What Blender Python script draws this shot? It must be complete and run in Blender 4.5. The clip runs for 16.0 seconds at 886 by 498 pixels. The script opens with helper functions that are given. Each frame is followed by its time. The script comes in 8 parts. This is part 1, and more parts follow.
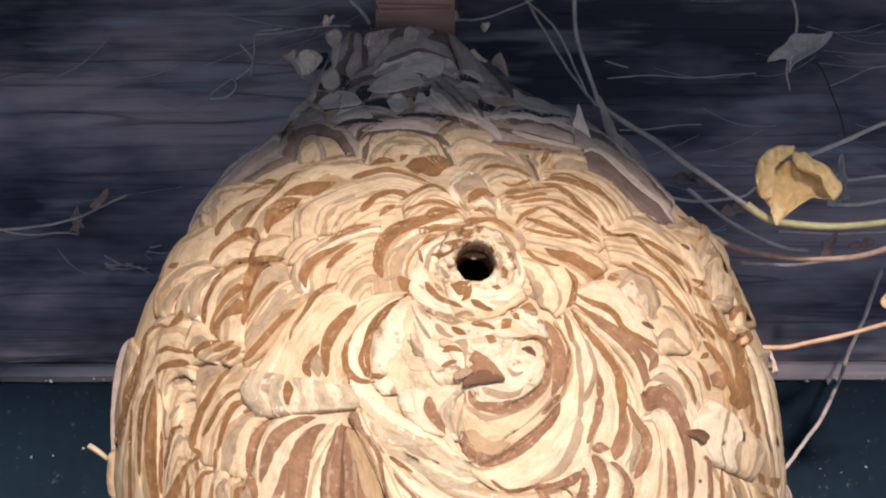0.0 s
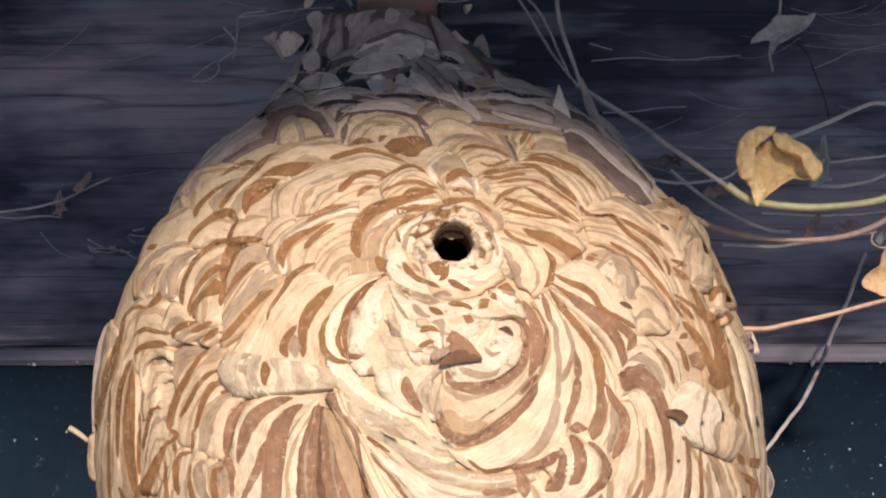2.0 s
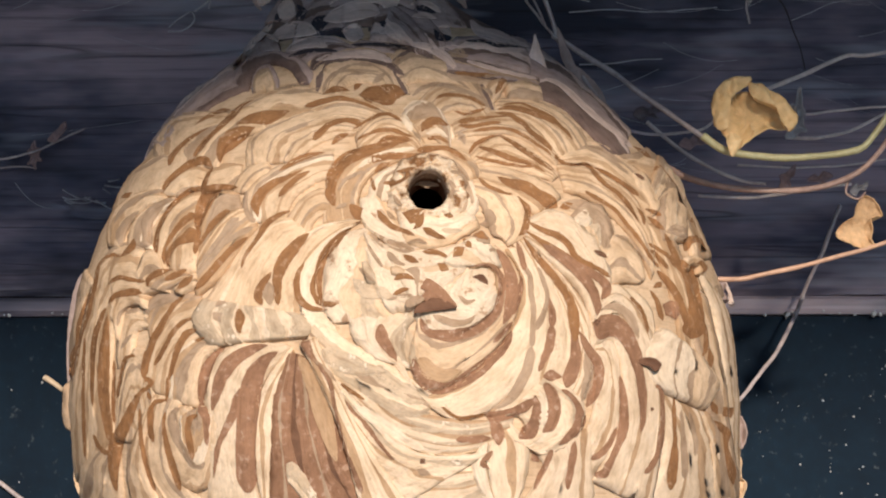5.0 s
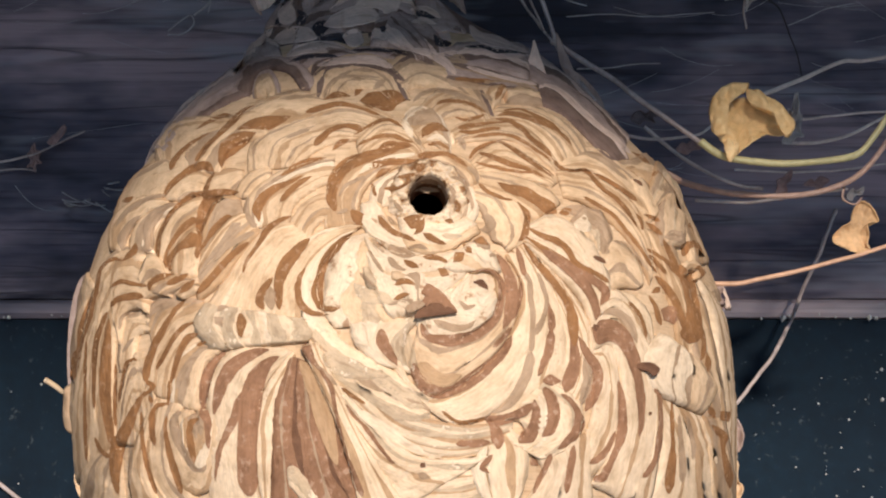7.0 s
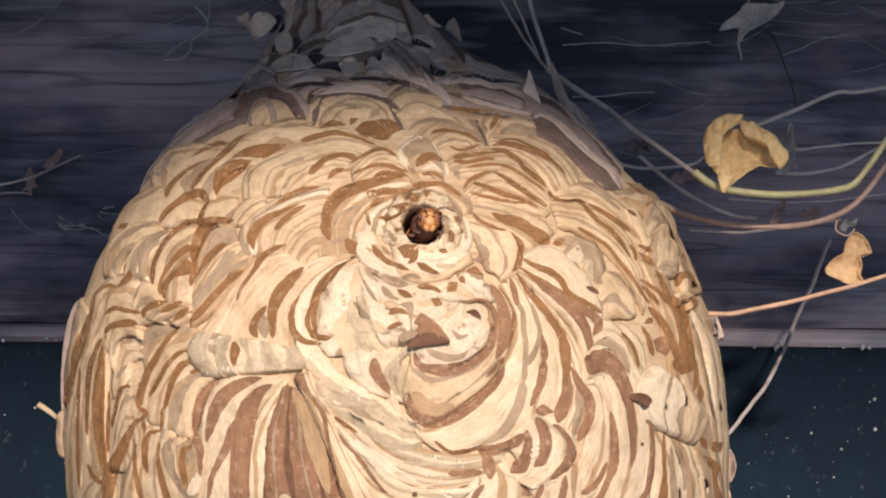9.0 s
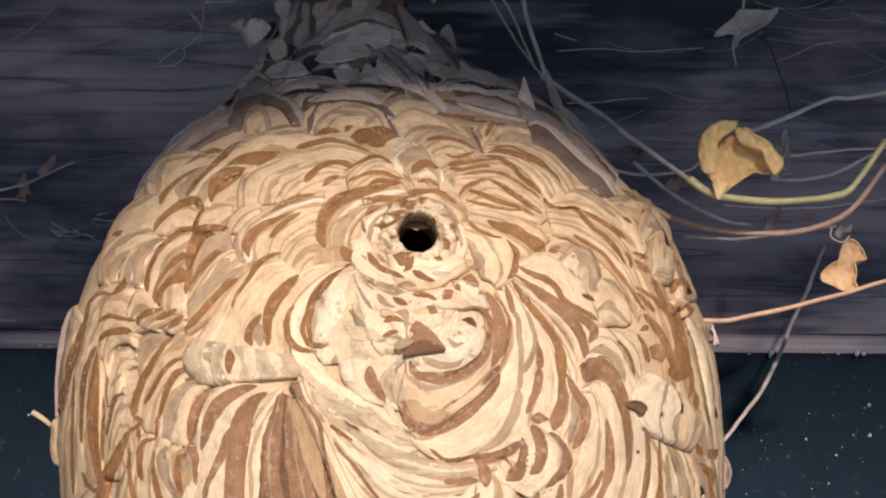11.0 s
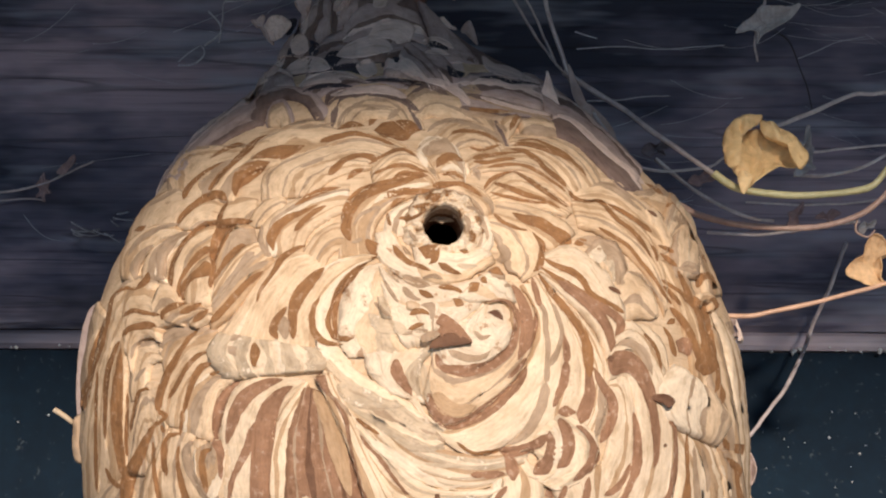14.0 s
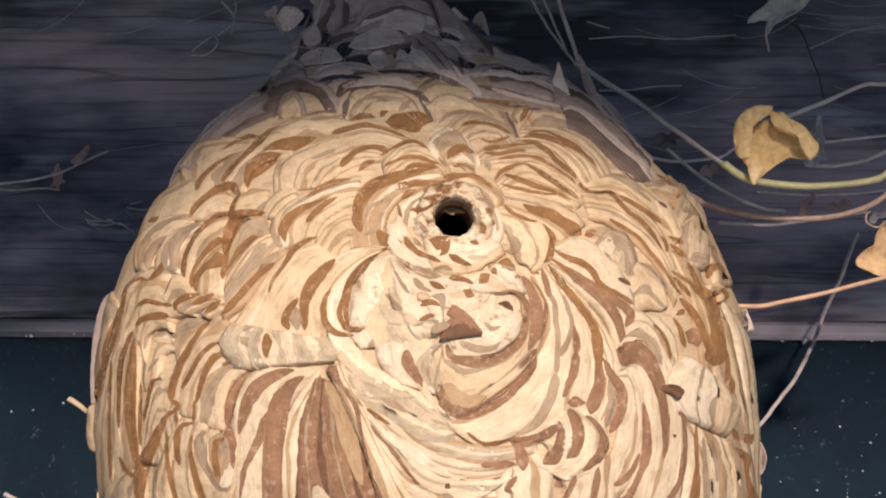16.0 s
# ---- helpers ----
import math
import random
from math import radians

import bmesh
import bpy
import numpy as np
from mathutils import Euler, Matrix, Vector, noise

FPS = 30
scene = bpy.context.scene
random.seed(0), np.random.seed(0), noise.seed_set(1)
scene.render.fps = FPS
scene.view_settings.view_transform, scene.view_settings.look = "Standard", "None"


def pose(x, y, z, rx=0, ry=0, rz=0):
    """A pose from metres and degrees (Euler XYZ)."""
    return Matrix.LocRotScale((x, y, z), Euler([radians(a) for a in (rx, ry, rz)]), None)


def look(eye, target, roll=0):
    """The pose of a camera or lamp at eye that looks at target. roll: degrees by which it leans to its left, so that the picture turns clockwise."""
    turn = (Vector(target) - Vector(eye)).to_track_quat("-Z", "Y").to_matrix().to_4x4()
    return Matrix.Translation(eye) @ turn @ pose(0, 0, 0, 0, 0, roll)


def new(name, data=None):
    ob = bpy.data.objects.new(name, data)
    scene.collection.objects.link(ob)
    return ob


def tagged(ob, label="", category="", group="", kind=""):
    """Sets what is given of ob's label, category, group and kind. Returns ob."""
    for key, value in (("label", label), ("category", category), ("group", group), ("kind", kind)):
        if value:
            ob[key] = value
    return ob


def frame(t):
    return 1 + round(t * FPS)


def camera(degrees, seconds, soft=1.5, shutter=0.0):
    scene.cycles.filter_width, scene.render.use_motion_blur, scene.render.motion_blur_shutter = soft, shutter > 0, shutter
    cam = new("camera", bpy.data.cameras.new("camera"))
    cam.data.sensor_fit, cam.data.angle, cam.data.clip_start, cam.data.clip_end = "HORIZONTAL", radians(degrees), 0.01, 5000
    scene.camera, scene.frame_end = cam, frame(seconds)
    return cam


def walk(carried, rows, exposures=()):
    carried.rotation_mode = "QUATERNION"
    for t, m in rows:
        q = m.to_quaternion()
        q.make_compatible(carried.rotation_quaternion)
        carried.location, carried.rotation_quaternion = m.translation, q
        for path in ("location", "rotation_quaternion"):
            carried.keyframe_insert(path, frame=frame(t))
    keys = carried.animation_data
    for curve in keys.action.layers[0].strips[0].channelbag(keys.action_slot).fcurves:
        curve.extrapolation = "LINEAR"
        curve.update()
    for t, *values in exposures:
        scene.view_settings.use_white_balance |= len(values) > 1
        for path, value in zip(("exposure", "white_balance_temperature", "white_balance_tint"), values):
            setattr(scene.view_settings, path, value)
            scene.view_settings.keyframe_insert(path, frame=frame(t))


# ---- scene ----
from mathutils.bvhtree import BVHTree

# ---- camera ----
cam = camera(30.0, 16.0, soft=2.1)
PATH = [
    (0, (0.00942, -0.51548, -0.05373), (-0.01005, 0.45625, 0.18158), 0.049),
    (0.5, (0.00975, -0.51748, -0.05351), (-0.01027, 0.45367, 0.18412), 0.271),
    (1, (0.01230, -0.51740, -0.05380), (-0.01168, 0.45419, 0.18164), 0.170),
    (1.5, (0.01402, -0.51422, -0.05547), (-0.00908, 0.45760, 0.17910), 0.003),
    (2, (0.01413, -0.51405, -0.05554), (-0.00320, 0.45934, 0.17294), -0.051),
    (2.5, (0.01354, -0.51323, -0.05662), (0.00271, 0.46139, 0.16699), -0.263),
    (3, (0.01445, -0.51606, -0.05561), (0.00632, 0.46044, 0.15973), -0.192),
    (3.5, (0.01481, -0.51684, -0.05613), (0.00676, 0.46060, 0.15494), -0.088),
    (4, (0.01451, -0.51530, -0.05710), (0.00974, 0.46286, 0.15070), -0.177),
    (4.5, (0.01529, -0.51326, -0.05821), (0.01005, 0.46546, 0.14692), -0.108),
    (7, (0.01339, -0.51656, -0.05714), (0.01280, 0.46252, 0.14631), -0.012),
    (7.5, (0.01386, -0.51831, -0.05526), (0.01113, 0.46063, 0.14888), 0.027),
    (8, (0.01492, -0.51973, -0.05394), (0.01077, 0.45841, 0.15395), 0.018),
    (8.5, (0.01486, -0.52000, -0.05362), (0.01285, 0.45731, 0.15820), 0.185),
    (9, (0.01408, -0.51834, -0.05508), (0.01560, 0.45818, 0.16034), 0.408),
    (9.2, (0.01400, -0.51651, -0.05632), (0.01734, 0.45985, 0.15977), 0.393),
    (11.5, (0.01272, -0.51851, -0.05366), (0.01908, 0.45725, 0.16507), 0.325),
    (12, (0.01158, -0.51879, -0.05388), (0.01847, 0.45595, 0.16936), 0.382),
    (12.5, (0.01039, -0.51807, -0.05477), (0.01689, 0.45614, 0.17077), 0.435),
    (13, (0.01039, -0.51691, -0.05655), (0.01425, 0.45723, 0.16939), 0.427),
    (13.5, (0.01037, -0.51520, -0.05741), (0.01151, 0.45848, 0.17054), 0.413),
    (14, (0.00922, -0.51479, -0.05801), (0.00966, 0.45979, 0.16602), 0.219),
    (14.5, (0.00855, -0.51287, -0.05887), (0.00759, 0.46234, 0.16242), 0.185),
    (15, (0.00771, -0.51513, -0.05730), (0.00431, 0.46055, 0.16187), 0.190),
    (15.5, (0.00801, -0.51611, -0.05700), (0.00125, 0.45990, 0.16062), 0.361),
    (16, (0.01035, -0.51757, -0.05711), (0.00169, 0.45892, 0.15829), 0.357),
]
walk(cam, [(t, look(eye, target, roll)) for t, eye, target, roll in PATH], [(0, 0.58, 5450, 11), (2.2, 0.50, 5450, 11), (4.0, 0.38, 5600, 11), (16, 0.38, 5600, 11)])

# ---- light: low warm sun from behind the camera, cut off above by the eave; blue sky in the shade ----
SUN_HIGH, SUN_SIDE = radians(14.5), radians(5)
world = bpy.data.worlds.new("sky")
scene.world = world
world.use_nodes = True
sky = world.node_tree.nodes.new("ShaderNodeTexSky")
sky.sky_type, sky.sun_disc = "NISHITA", False
sky.sun_elevation, sky.sun_rotation = SUN_HIGH, math.pi - SUN_SIDE
sky.air_density, sky.dust_density, sky.ozone_density = 0.8, 0.0, 4.5
back = world.node_tree.nodes["Background"]
world.node_tree.links.new(sky.outputs[0], back.inputs[0])
back.inputs[1].default_value = 0.115

sun = new("sun", bpy.data.lights.new("sun", "SUN"))
sun.data.energy, sun.data.color, sun.data.angle = 3.85, (1.0, 0.795, 0.59), radians(3.6)
toward = Vector((math.cos(SUN_HIGH) * math.sin(SUN_SIDE), -math.cos(SUN_HIGH) * math.cos(SUN_SIDE), math.sin(SUN_HIGH)))
sun.matrix_world = look(toward * 5, (0, 0, 0))

# ---- materials ----
def material(name, rough=0.8):
    m = bpy.data.materials.new(name)
    m.use_nodes = True
    t = m.node_tree
    b = t.nodes["Principled BSDF"]
    b.inputs["Roughness"].default_value = rough
    return m, t, b


def node(t, kind, **values):
    n = t.nodes.new(kind)
    for key, value in values.items():
        n.inputs[key.replace("_", " ")].default_value = value
    return n


def ramp(t, fac, stops):
    r = t.nodes.new("ShaderNodeValToRGB")
    e = r.color_ramp.elements
    e[0].position, e[0].color = stops[0][0], (*stops[0][1], 1)
    e[1].position, e[1].color = stops[-1][0], (*stops[-1][1], 1)
    for at, colour in stops[1:-1]:
        e.new(at).color = (*colour, 1)
    t.links.new(fac, r.inputs[0])
    return r.outputs[0]


def mixed(t, kind, fac, a, b):
    n = t.nodes.new("ShaderNodeMix")
    n.data_type, n.blend_type = "RGBA", kind
    for socket, value in ((n.inputs[0], fac), (n.inputs[6], a), (n.inputs[7], b)):
        if isinstance(value, (int, float)):
            socket.default_value = value
        elif isinstance(value, tuple):
            socket.default_value = (*value, 1)
        else:
            t.links.new(value, socket)
    return n.outputs[2]


def noise_at(t, coords, scale, detail=4.0, rough=0.55, stretch=None):
    if stretch:
        m = t.nodes.new("ShaderNodeMapping")
        m.inputs["Scale"].default_value = stretch
        t.links.new(coords, m.inputs[0])
        coords = m.outputs[0]
    n = node(t, "ShaderNodeTexNoise", Scale=scale, Detail=detail, Roughness=rough)
    t.links.new(coords, n.inputs["Vector"])
    return n.outputs[0]


def bumped(t, b, height, strength, distance):
    n = node(t, "ShaderNodeBump", Strength=strength, Distance=distance)
    t.links.new(height, n.inputs["Height"])
    t.links.new(n.outputs[0], b.inputs["Normal"])


def paper(name, pale, dark, deep, patch=None):
    """Chewed wood pulp: fibres and fine streaks along the strip, blotches, dark specks."""
    m, t, b = material(name, 0.85)
    b.inputs["Specular IOR Level"].default_value = 0.2
    co = t.nodes.new("ShaderNodeTexCoord")
    fibre = noise_at(t, co.outputs["UV"], 1.0, 3.0, 0.6, (350, 1900, 1))
    streak = noise_at(t, co.outputs["UV"], 1.0, 2.0, 0.5, (130, 620, 1))
    fine = noise_at(t, co.outputs["Object"], 520.0, 6.0, 0.68)
    blot = noise_at(t, co.outputs["Object"], 130.0, 5.0, 0.65)
    info = t.nodes.new("ShaderNodeObjectInfo")
    c = ramp(t, blot, ((0.36, dark), (0.58, pale)))
    c = mixed(t, "MULTIPLY", 0.4, c, ramp(t, fibre, ((0.3, (0.66, 0.62, 0.57)), (0.62, (1.12, 1.1, 1.08)))))
    c = mixed(t, "MULTIPLY", 0.55, c, ramp(t, streak, ((0.30, (0.60, 0.53, 0.46)), (0.42, (0.97, 0.96, 0.95)), (0.66, (1.08, 1.08, 1.08)))))
    c = mixed(t, "MULTIPLY", 0.5, c, ramp(t, info.outputs["Random"], ((0.0, (0.82, 0.8, 0.78)), (1.0, (1.08, 1.06, 1.02)))))
    c = mixed(t, "MIX", ramp(t, fine, ((0.58, (0, 0, 0)), (0.70, (0.6, 0.6, 0.6)))), c, deep)
    flaked = noise_at(t, co.outputs["Object"], 230.0 if pale[0] > 0.5 else 480.0, 6.0, 0.64)
    if patch:
        much = 1.0 if pale[0] > 0.5 else 0.5
        c = mixed(t, "MIX", ramp(t, flaked, ((0.545, (0, 0, 0)), (0.565, (much, much, much)))), c, patch[0])
        c = mixed(t, "MIX", ramp(t, flaked, ((0.60, (0, 0, 0)), (0.615 + 0.05 * (1 - much), (much, much, much)))), c, patch[1])
    t.links.new(c, b.inputs["Base Color"])
    both = mixed(t, "MIX", 0.45, mixed(t, "MIX", 0.55, fibre, streak), blot)
    bumped(t, b, both, 0.7, 0.0009)
    return m


PAPER = {
    "c": paper("paper_cream", (0.72, 0.545, 0.355), (0.57, 0.41, 0.25), (0.40, 0.27, 0.16)),
    "p": paper("paper_pale", (0.80, 0.67, 0.49), (0.68, 0.55, 0.39), (0.46, 0.32, 0.20)),
    "t": paper("paper_tan", (0.45, 0.33, 0.22), (0.34, 0.24, 0.15), (0.22, 0.15, 0.09)),
    "g": paper("paper_grey", (0.60, 0.475, 0.325), (0.48, 0.375, 0.25), (0.30, 0.22, 0.15), ((0.47, 0.365, 0.245), (0.74, 0.61, 0.44))),
    "b": paper("paper_brown", (0.31, 0.160, 0.066), (0.22, 0.113, 0.048), (0.13, 0.07, 0.038), ((0.32, 0.18, 0.085), (0.46, 0.30, 0.18))),
    "r": paper("paper_reddish", (0.33, 0.185, 0.105), (0.245, 0.135, 0.076), (0.14, 0.08, 0.05), ((0.36, 0.21, 0.125), (0.50, 0.36, 0.25))),
    "a": paper("paper_ivory", (0.79, 0.635, 0.445), (0.66, 0.51, 0.335), (0.42, 0.29, 0.18)),
    "o": paper("paper_ochre", (0.52, 0.355, 0.205), (0.42, 0.28, 0.155), (0.28, 0.175, 0.10)),
    # slate: grey paper; on neck and shoulders it puts shade into the colour
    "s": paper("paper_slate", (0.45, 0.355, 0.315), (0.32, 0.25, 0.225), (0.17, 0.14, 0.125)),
    "d": paper("paper_dark", (0.20, 0.108, 0.062), (0.13, 0.07, 0.042), (0.045, 0.028, 0.022)),
    "n": paper("paper_ash", (0.74, 0.60, 0.51), (0.58, 0.465, 0.395), (0.25, 0.21, 0.18)),
    # mauve: brown paper greyed to carry the shade at the nest's top
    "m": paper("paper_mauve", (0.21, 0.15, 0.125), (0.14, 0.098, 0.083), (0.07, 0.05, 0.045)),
    # near-black paper that paints the shade in gaps between the neck lobes
    "k": paper("paper_gap_shade", (0.05, 0.046, 0.055), (0.032, 0.03, 0.038), (0.02, 0.018, 0.022)),
    "q": paper("paper_patched", (0.80, 0.67, 0.49), (0.68, 0.55, 0.39), (0.46, 0.32, 0.20), ((0.64, 0.50, 0.34), (0.42, 0.27, 0.16))),
}
PULPS = "cptgbdsnkqmroa"


def wood(name, pale, dark, grain=1.0, rough=0.75, stain=0.6):
    """Weathered timber: fine grain along x, broad stains, thin dark cracks."""
    m, t, b = material(name, rough)
    co = t.nodes.new("ShaderNodeTexCoord").outputs["Object"]
    lines = noise_at(t, co, 1.0, 5.0, 0.62, (9 * grain, 130, 300))
    broad = noise_at(t, co, 1.0, 5.0, 0.62, (5 * grain, 12, 15))
    crack = noise_at(t, co, 1.0, 2.0, 0.5, (5 * grain, 40, 62))
    c = ramp(t, lines, ((0.28, dark), (0.45, tuple((3 * p + q) / 4 for p, q in zip(pale, dark))), (0.70, pale)))
    c = mixed(t, "MULTIPLY", 1.0, c, ramp(t, broad, ((0.42, (0.07, 0.10, 0.17)), (0.5, (0.48, 0.50, 0.60)), (0.60, (1.5, 1.34, 1.32)))))
    worn = noise_at(t, co, 1.0, 3.0, 0.6, (11 * grain, 30, 75))
    c = mixed(t, "MIX", ramp(t, worn, ((0.54, (0, 0, 0)), (0.68, (stain, stain, stain)))), c, tuple(1.5 * v for v in (pale[0] * 0.86, pale[1], pale[2] * 1.02)))
    gap = ramp(t, crack, ((0.485, (0, 0, 0)), (0.5, (1, 1, 1)), (0.515, (0, 0, 0))))
    c = mixed(t, "MIX", mixed(t, "MULTIPLY", 1.0, gap, ramp(t, broad, ((0.42, (0, 0, 0)), (0.55, (0.45, 0.45, 0.45))))), c, tuple(0.5 * v for v in dark))
    t.links.new(c, b.inputs["Base Color"])
    bumped(t, b, mixed(t, "SUBTRACT", 0.6, lines, gap), 0.6, 0.001)
    return m


def plain(name, pale, dark, scale=60.0, rough=0.7, relief=0.0004):
    m, t, b = material(name, rough)
    co = t.nodes.new("ShaderNodeTexCoord").outputs["Object"]
    n = noise_at(t, co, scale, 5.0)
    fine = noise_at(t, co, scale * 8, 3.0)
    c = ramp(t, n, ((0.35, dark), (0.65, pale)))
    c = mixed(t, "MULTIPLY", 0.4, c, ramp(t, fine, ((0.3, (0.6, 0.6, 0.6)), (0.7, (1.15, 1.15, 1.15)))))
    t.links.new(c, b.inputs["Base Color"])
    bumped(t, b, fine, 0.4, relief)
    return m


BEAM = wood("weathered_beam", (0.235, 0.205, 0.232), (0.055, 0.052, 0.068))
STRIP = wood("pale_edge", (0.28, 0.26, 0.28), (0.15, 0.14, 0.155), 0.7, 0.75, 0.3)
BATTEN = wood("brown_batten", (0.34, 0.21, 0.16), (0.24, 0.145, 0.11), 0.5, 0.75, 0.2)
NAVY = plain("dark_blue_paint", (0.005, 0.018, 0.034), (0.0025, 0.011, 0.023), 25.0, 0.6)
tree = NAVY.node_tree
grit = noise_at(tree, tree.nodes["Texture Coordinate"].outputs["Object"], 420.0, 3.0, 0.6)
dusty = ramp(tree, grit, ((0.64, (0, 0, 0)), (0.74, (0.5, 0.5, 0.5))))
paint = tree.nodes["Principled BSDF"].inputs["Base Color"]
tree.links.new(mixed(tree, "MIX", dusty, paint.links[0].from_socket, (0.10, 0.12, 0.13)), paint)

SOIL = plain("pale_gravel", (0.46, 0.42, 0.37), (0.30, 0.27, 0.235), 6.0, 0.95, 0.01)
FLECK = plain("pale_dust", (0.5, 0.52, 0.52), (0.3, 0.32, 0.33), 300.0, 0.9)
LEAF_YELLOW = plain("dry_yellow_leaf", (0.92, 0.65, 0.31), (0.80, 0.52, 0.21), 45.0, 0.7, 0.0014)
LEAF_TAN = plain("dry_tan_leaf", (0.72, 0.47, 0.24), (0.55, 0.35, 0.17), 80.0, 0.75, 0.0008)
LEAF_GREY = plain("withered_grey_leaf", (0.52, 0.48, 0.45), (0.34, 0.31, 0.29), 90.0, 0.85, 0.0008)
STEM_GREEN = plain("green_yellow_stem", (0.58, 0.53, 0.27), (0.47, 0.42, 0.20), 60.0, 0.5)
STEM_PINK = plain("pinkish_stem", (0.56, 0.38, 0.29), (0.40, 0.26, 0.20), 60.0, 0.6)
STEM_ORANGE = plain("orange_stem", (0.62, 0.38, 0.24), (0.48, 0.29, 0.18), 60.0, 0.5)
STEM_GREY = plain("dry_grey_stem", (0.56, 0.48, 0.45), (0.36, 0.30, 0.28), 120.0, 0.8)
# dusty grey stem made paler: sunlight on it put into the colour
STEM_SUNLIT = plain("sunlit_dusty_stem", (0.72, 0.62, 0.56), (0.52, 0.44, 0.40), 120.0, 0.8)
WEB = plain("dusty_web", (0.48, 0.47, 0.48), (0.30, 0.29, 0.30), 200.0, 0.9)


# ---- building helpers ----
def obj(name, bm, mats, parent=None, label="", smooth=True):
    mesh = bpy.data.meshes.new(name)
    bm.to_mesh(mesh)
    bm.free()
    for m in mats if isinstance(mats, (list, tuple)) else [mats]:
        mesh.materials.append(m)
    if smooth:
        mesh.polygons.foreach_set("use_smooth", [True] * len(mesh.polygons))
    ob = new(name, mesh)
    ob.parent = parent
    return tagged(ob, label)


def box(x0, x1, y0, y1, z0, z1, bevel=0.0, cuts=0):
    bm = bmesh.new()
    bmesh.ops.create_cube(bm, size=1)
    bmesh.ops.scale(bm, vec=(x1 - x0, y1 - y0, z1 - z0), verts=bm.verts)
    bmesh.ops.translate(bm, vec=((x0 + x1) / 2, (y0 + y1) / 2, (z0 + z1) / 2), verts=bm.verts)
    if bevel:
        bmesh.ops.bevel(bm, geom=bm.edges[:], offset=bevel, segments=2, affect="EDGES")
    return bm


def plank(name, z0, z1, y0, y1, mat, x0=-2.2, x1=2.2, worn=0.0012, chamfer=0.003, seed=0.0):
    """A long board with a worn, uneven front: a cross-section run along x."""
    section = [(y1, z0), (y0 + chamfer, z0), (y0, z0 + chamfer)]
    steps = max(3, int((z1 - z0) / 0.006))
    section += [(y0, z0 + chamfer + (z1 - z0 - 2 * chamfer) * k / steps) for k in range(1, steps)]
    section += [(y0, z1 - chamfer), (y0 + chamfer, z1), (y1, z1)]
    bm = bmesh.new()
    count, rings = 340, []
    for i in range(count + 1):
        x = x0 + (x1 - x0) * i / count
        ring = []
        for y, z in section:
            d = noise.noise((x * 7 + seed, z * 60, seed)) + 0.6 * noise.noise((x * 20, z * 260, seed + 4))
            free = 0.0 if y == y1 else 1.0
            ring.append(bm.verts.new((x, y + free * worn * d, z + free * worn * 0.6 * noise.noise((x * 25, seed, y * 90)))))
        rings.append(ring)
    for a, b in zip(rings, rings[1:]):
        for k in range(len(section)):
            n = (k + 1) % len(section)
            bm.faces.new((a[k], b[k], b[n], a[n]))
    bm.faces.new(rings[0])
    bm.faces.new(rings[-1][::-1])
    bmesh.ops.recalc_face_normals(bm, faces=bm.faces)
    return obj(name, bm, mat, smooth=False)


# ---- the shelter: ground, dark wall, boarded beam, roof ----
ground = obj("ground", box(-40, 40, -40, 40, -2.1, -2.0), SOIL)
tagged(ground, "flat pale gravel ground", "ground", kind="structure")
wall = obj("wall_back", box(-2.2, 2.2, 0.0895, 0.20, -2.0, 0.042), NAVY)
wall_top = obj("wall_upper", box(-2.2, 2.2, 0.155, 0.20, 0.042, 0.40), NAVY)
tagged(wall_top, "dark blue painted wall above the beam's foot", "wall", kind="structure")
tagged(wall, "dark blue painted wall behind the beam", "wall", kind="structure")
roof = obj("ceiling", box(-2.2, 2.2, -1.12, 0.20, 0.40, 0.425), BEAM)
tagged(roof, "dark weathered wooden roof boards", "ceiling", kind="structure")
for n, x in ((1, -2.2), (2, 2.2)):
    side_wall = obj("wall_side_%d" % n, box(min(x, x * 1.03), max(x, x * 1.03), -1.12, 0.20, -2.0, 0.425), NAVY)
    tagged(side_wall, "dark blue painted end wall of the shelter", "wall", kind="structure")
eave = obj("fascia", box(-2.2, 2.2, -1.12, -1.10, 0.3415, 0.398, 0.002), BEAM)
tagged(eave, "dark weathered fascia board along the eave", "fascia", kind="structure")

beam = tagged(new("beam"), "dark weathered wooden beam with cracked grain", "beam", kind="structure")
plank("timber", 0.0495, 0.398, 0.085, 0.15, BEAM, chamfer=0.002, seed=5.0).parent = beam
tagged(plank("edge_strip", 0.0425, 0.0492, 0.0862, 0.15, STRIP, worn=0.0008, chamfer=0.0015, seed=1.0), "paler bottom edge of the beam").parent = beam

batten = obj("batten", box(-0.0225, 0.003, -0.014, 0.084, 0.142, 0.398, 0.001), BATTEN)
tagged(batten, "brown wooden roof batten above the nest", "batten")


# ---- the hornet nest ----
# the nest's outline: height, left and right edge, bulge to the front, depth to the back (mm)
PROFILE = np.array([
    (-119, -6, 8, 6, 6), (-112, -34, 38, 34, 30), (-98, -56, 62, 62, 48), (-75, -78, 84, 88, 64),
    (-50, -89, 96, 102, 74), (-25, -96, 101, 110, 80), (-5, -100, 101.5, 113, 82), (14, -99.5, 100.5, 113, 82),
    (30, -97.5, 98.5, 112, 82), (45, -93, 93, 108, 80), (60, -86, 87, 101, 77)])
PROFILE_TOP = np.array([
    (70, -80.5, 80, 93, 74), (82, -73, 70, 81, 70), (96, -62, 59, 63, 62), (105, -54.5, 50, 50, 54), (112, -50, 41, 41, 46),
    (119, -46, 29, 33, 38), (126, -42, 19, 27, 32), (134, -38, 10, 21, 27), (140, -35, 4, 14, 22), (144, -32, 0, 8, 18)])
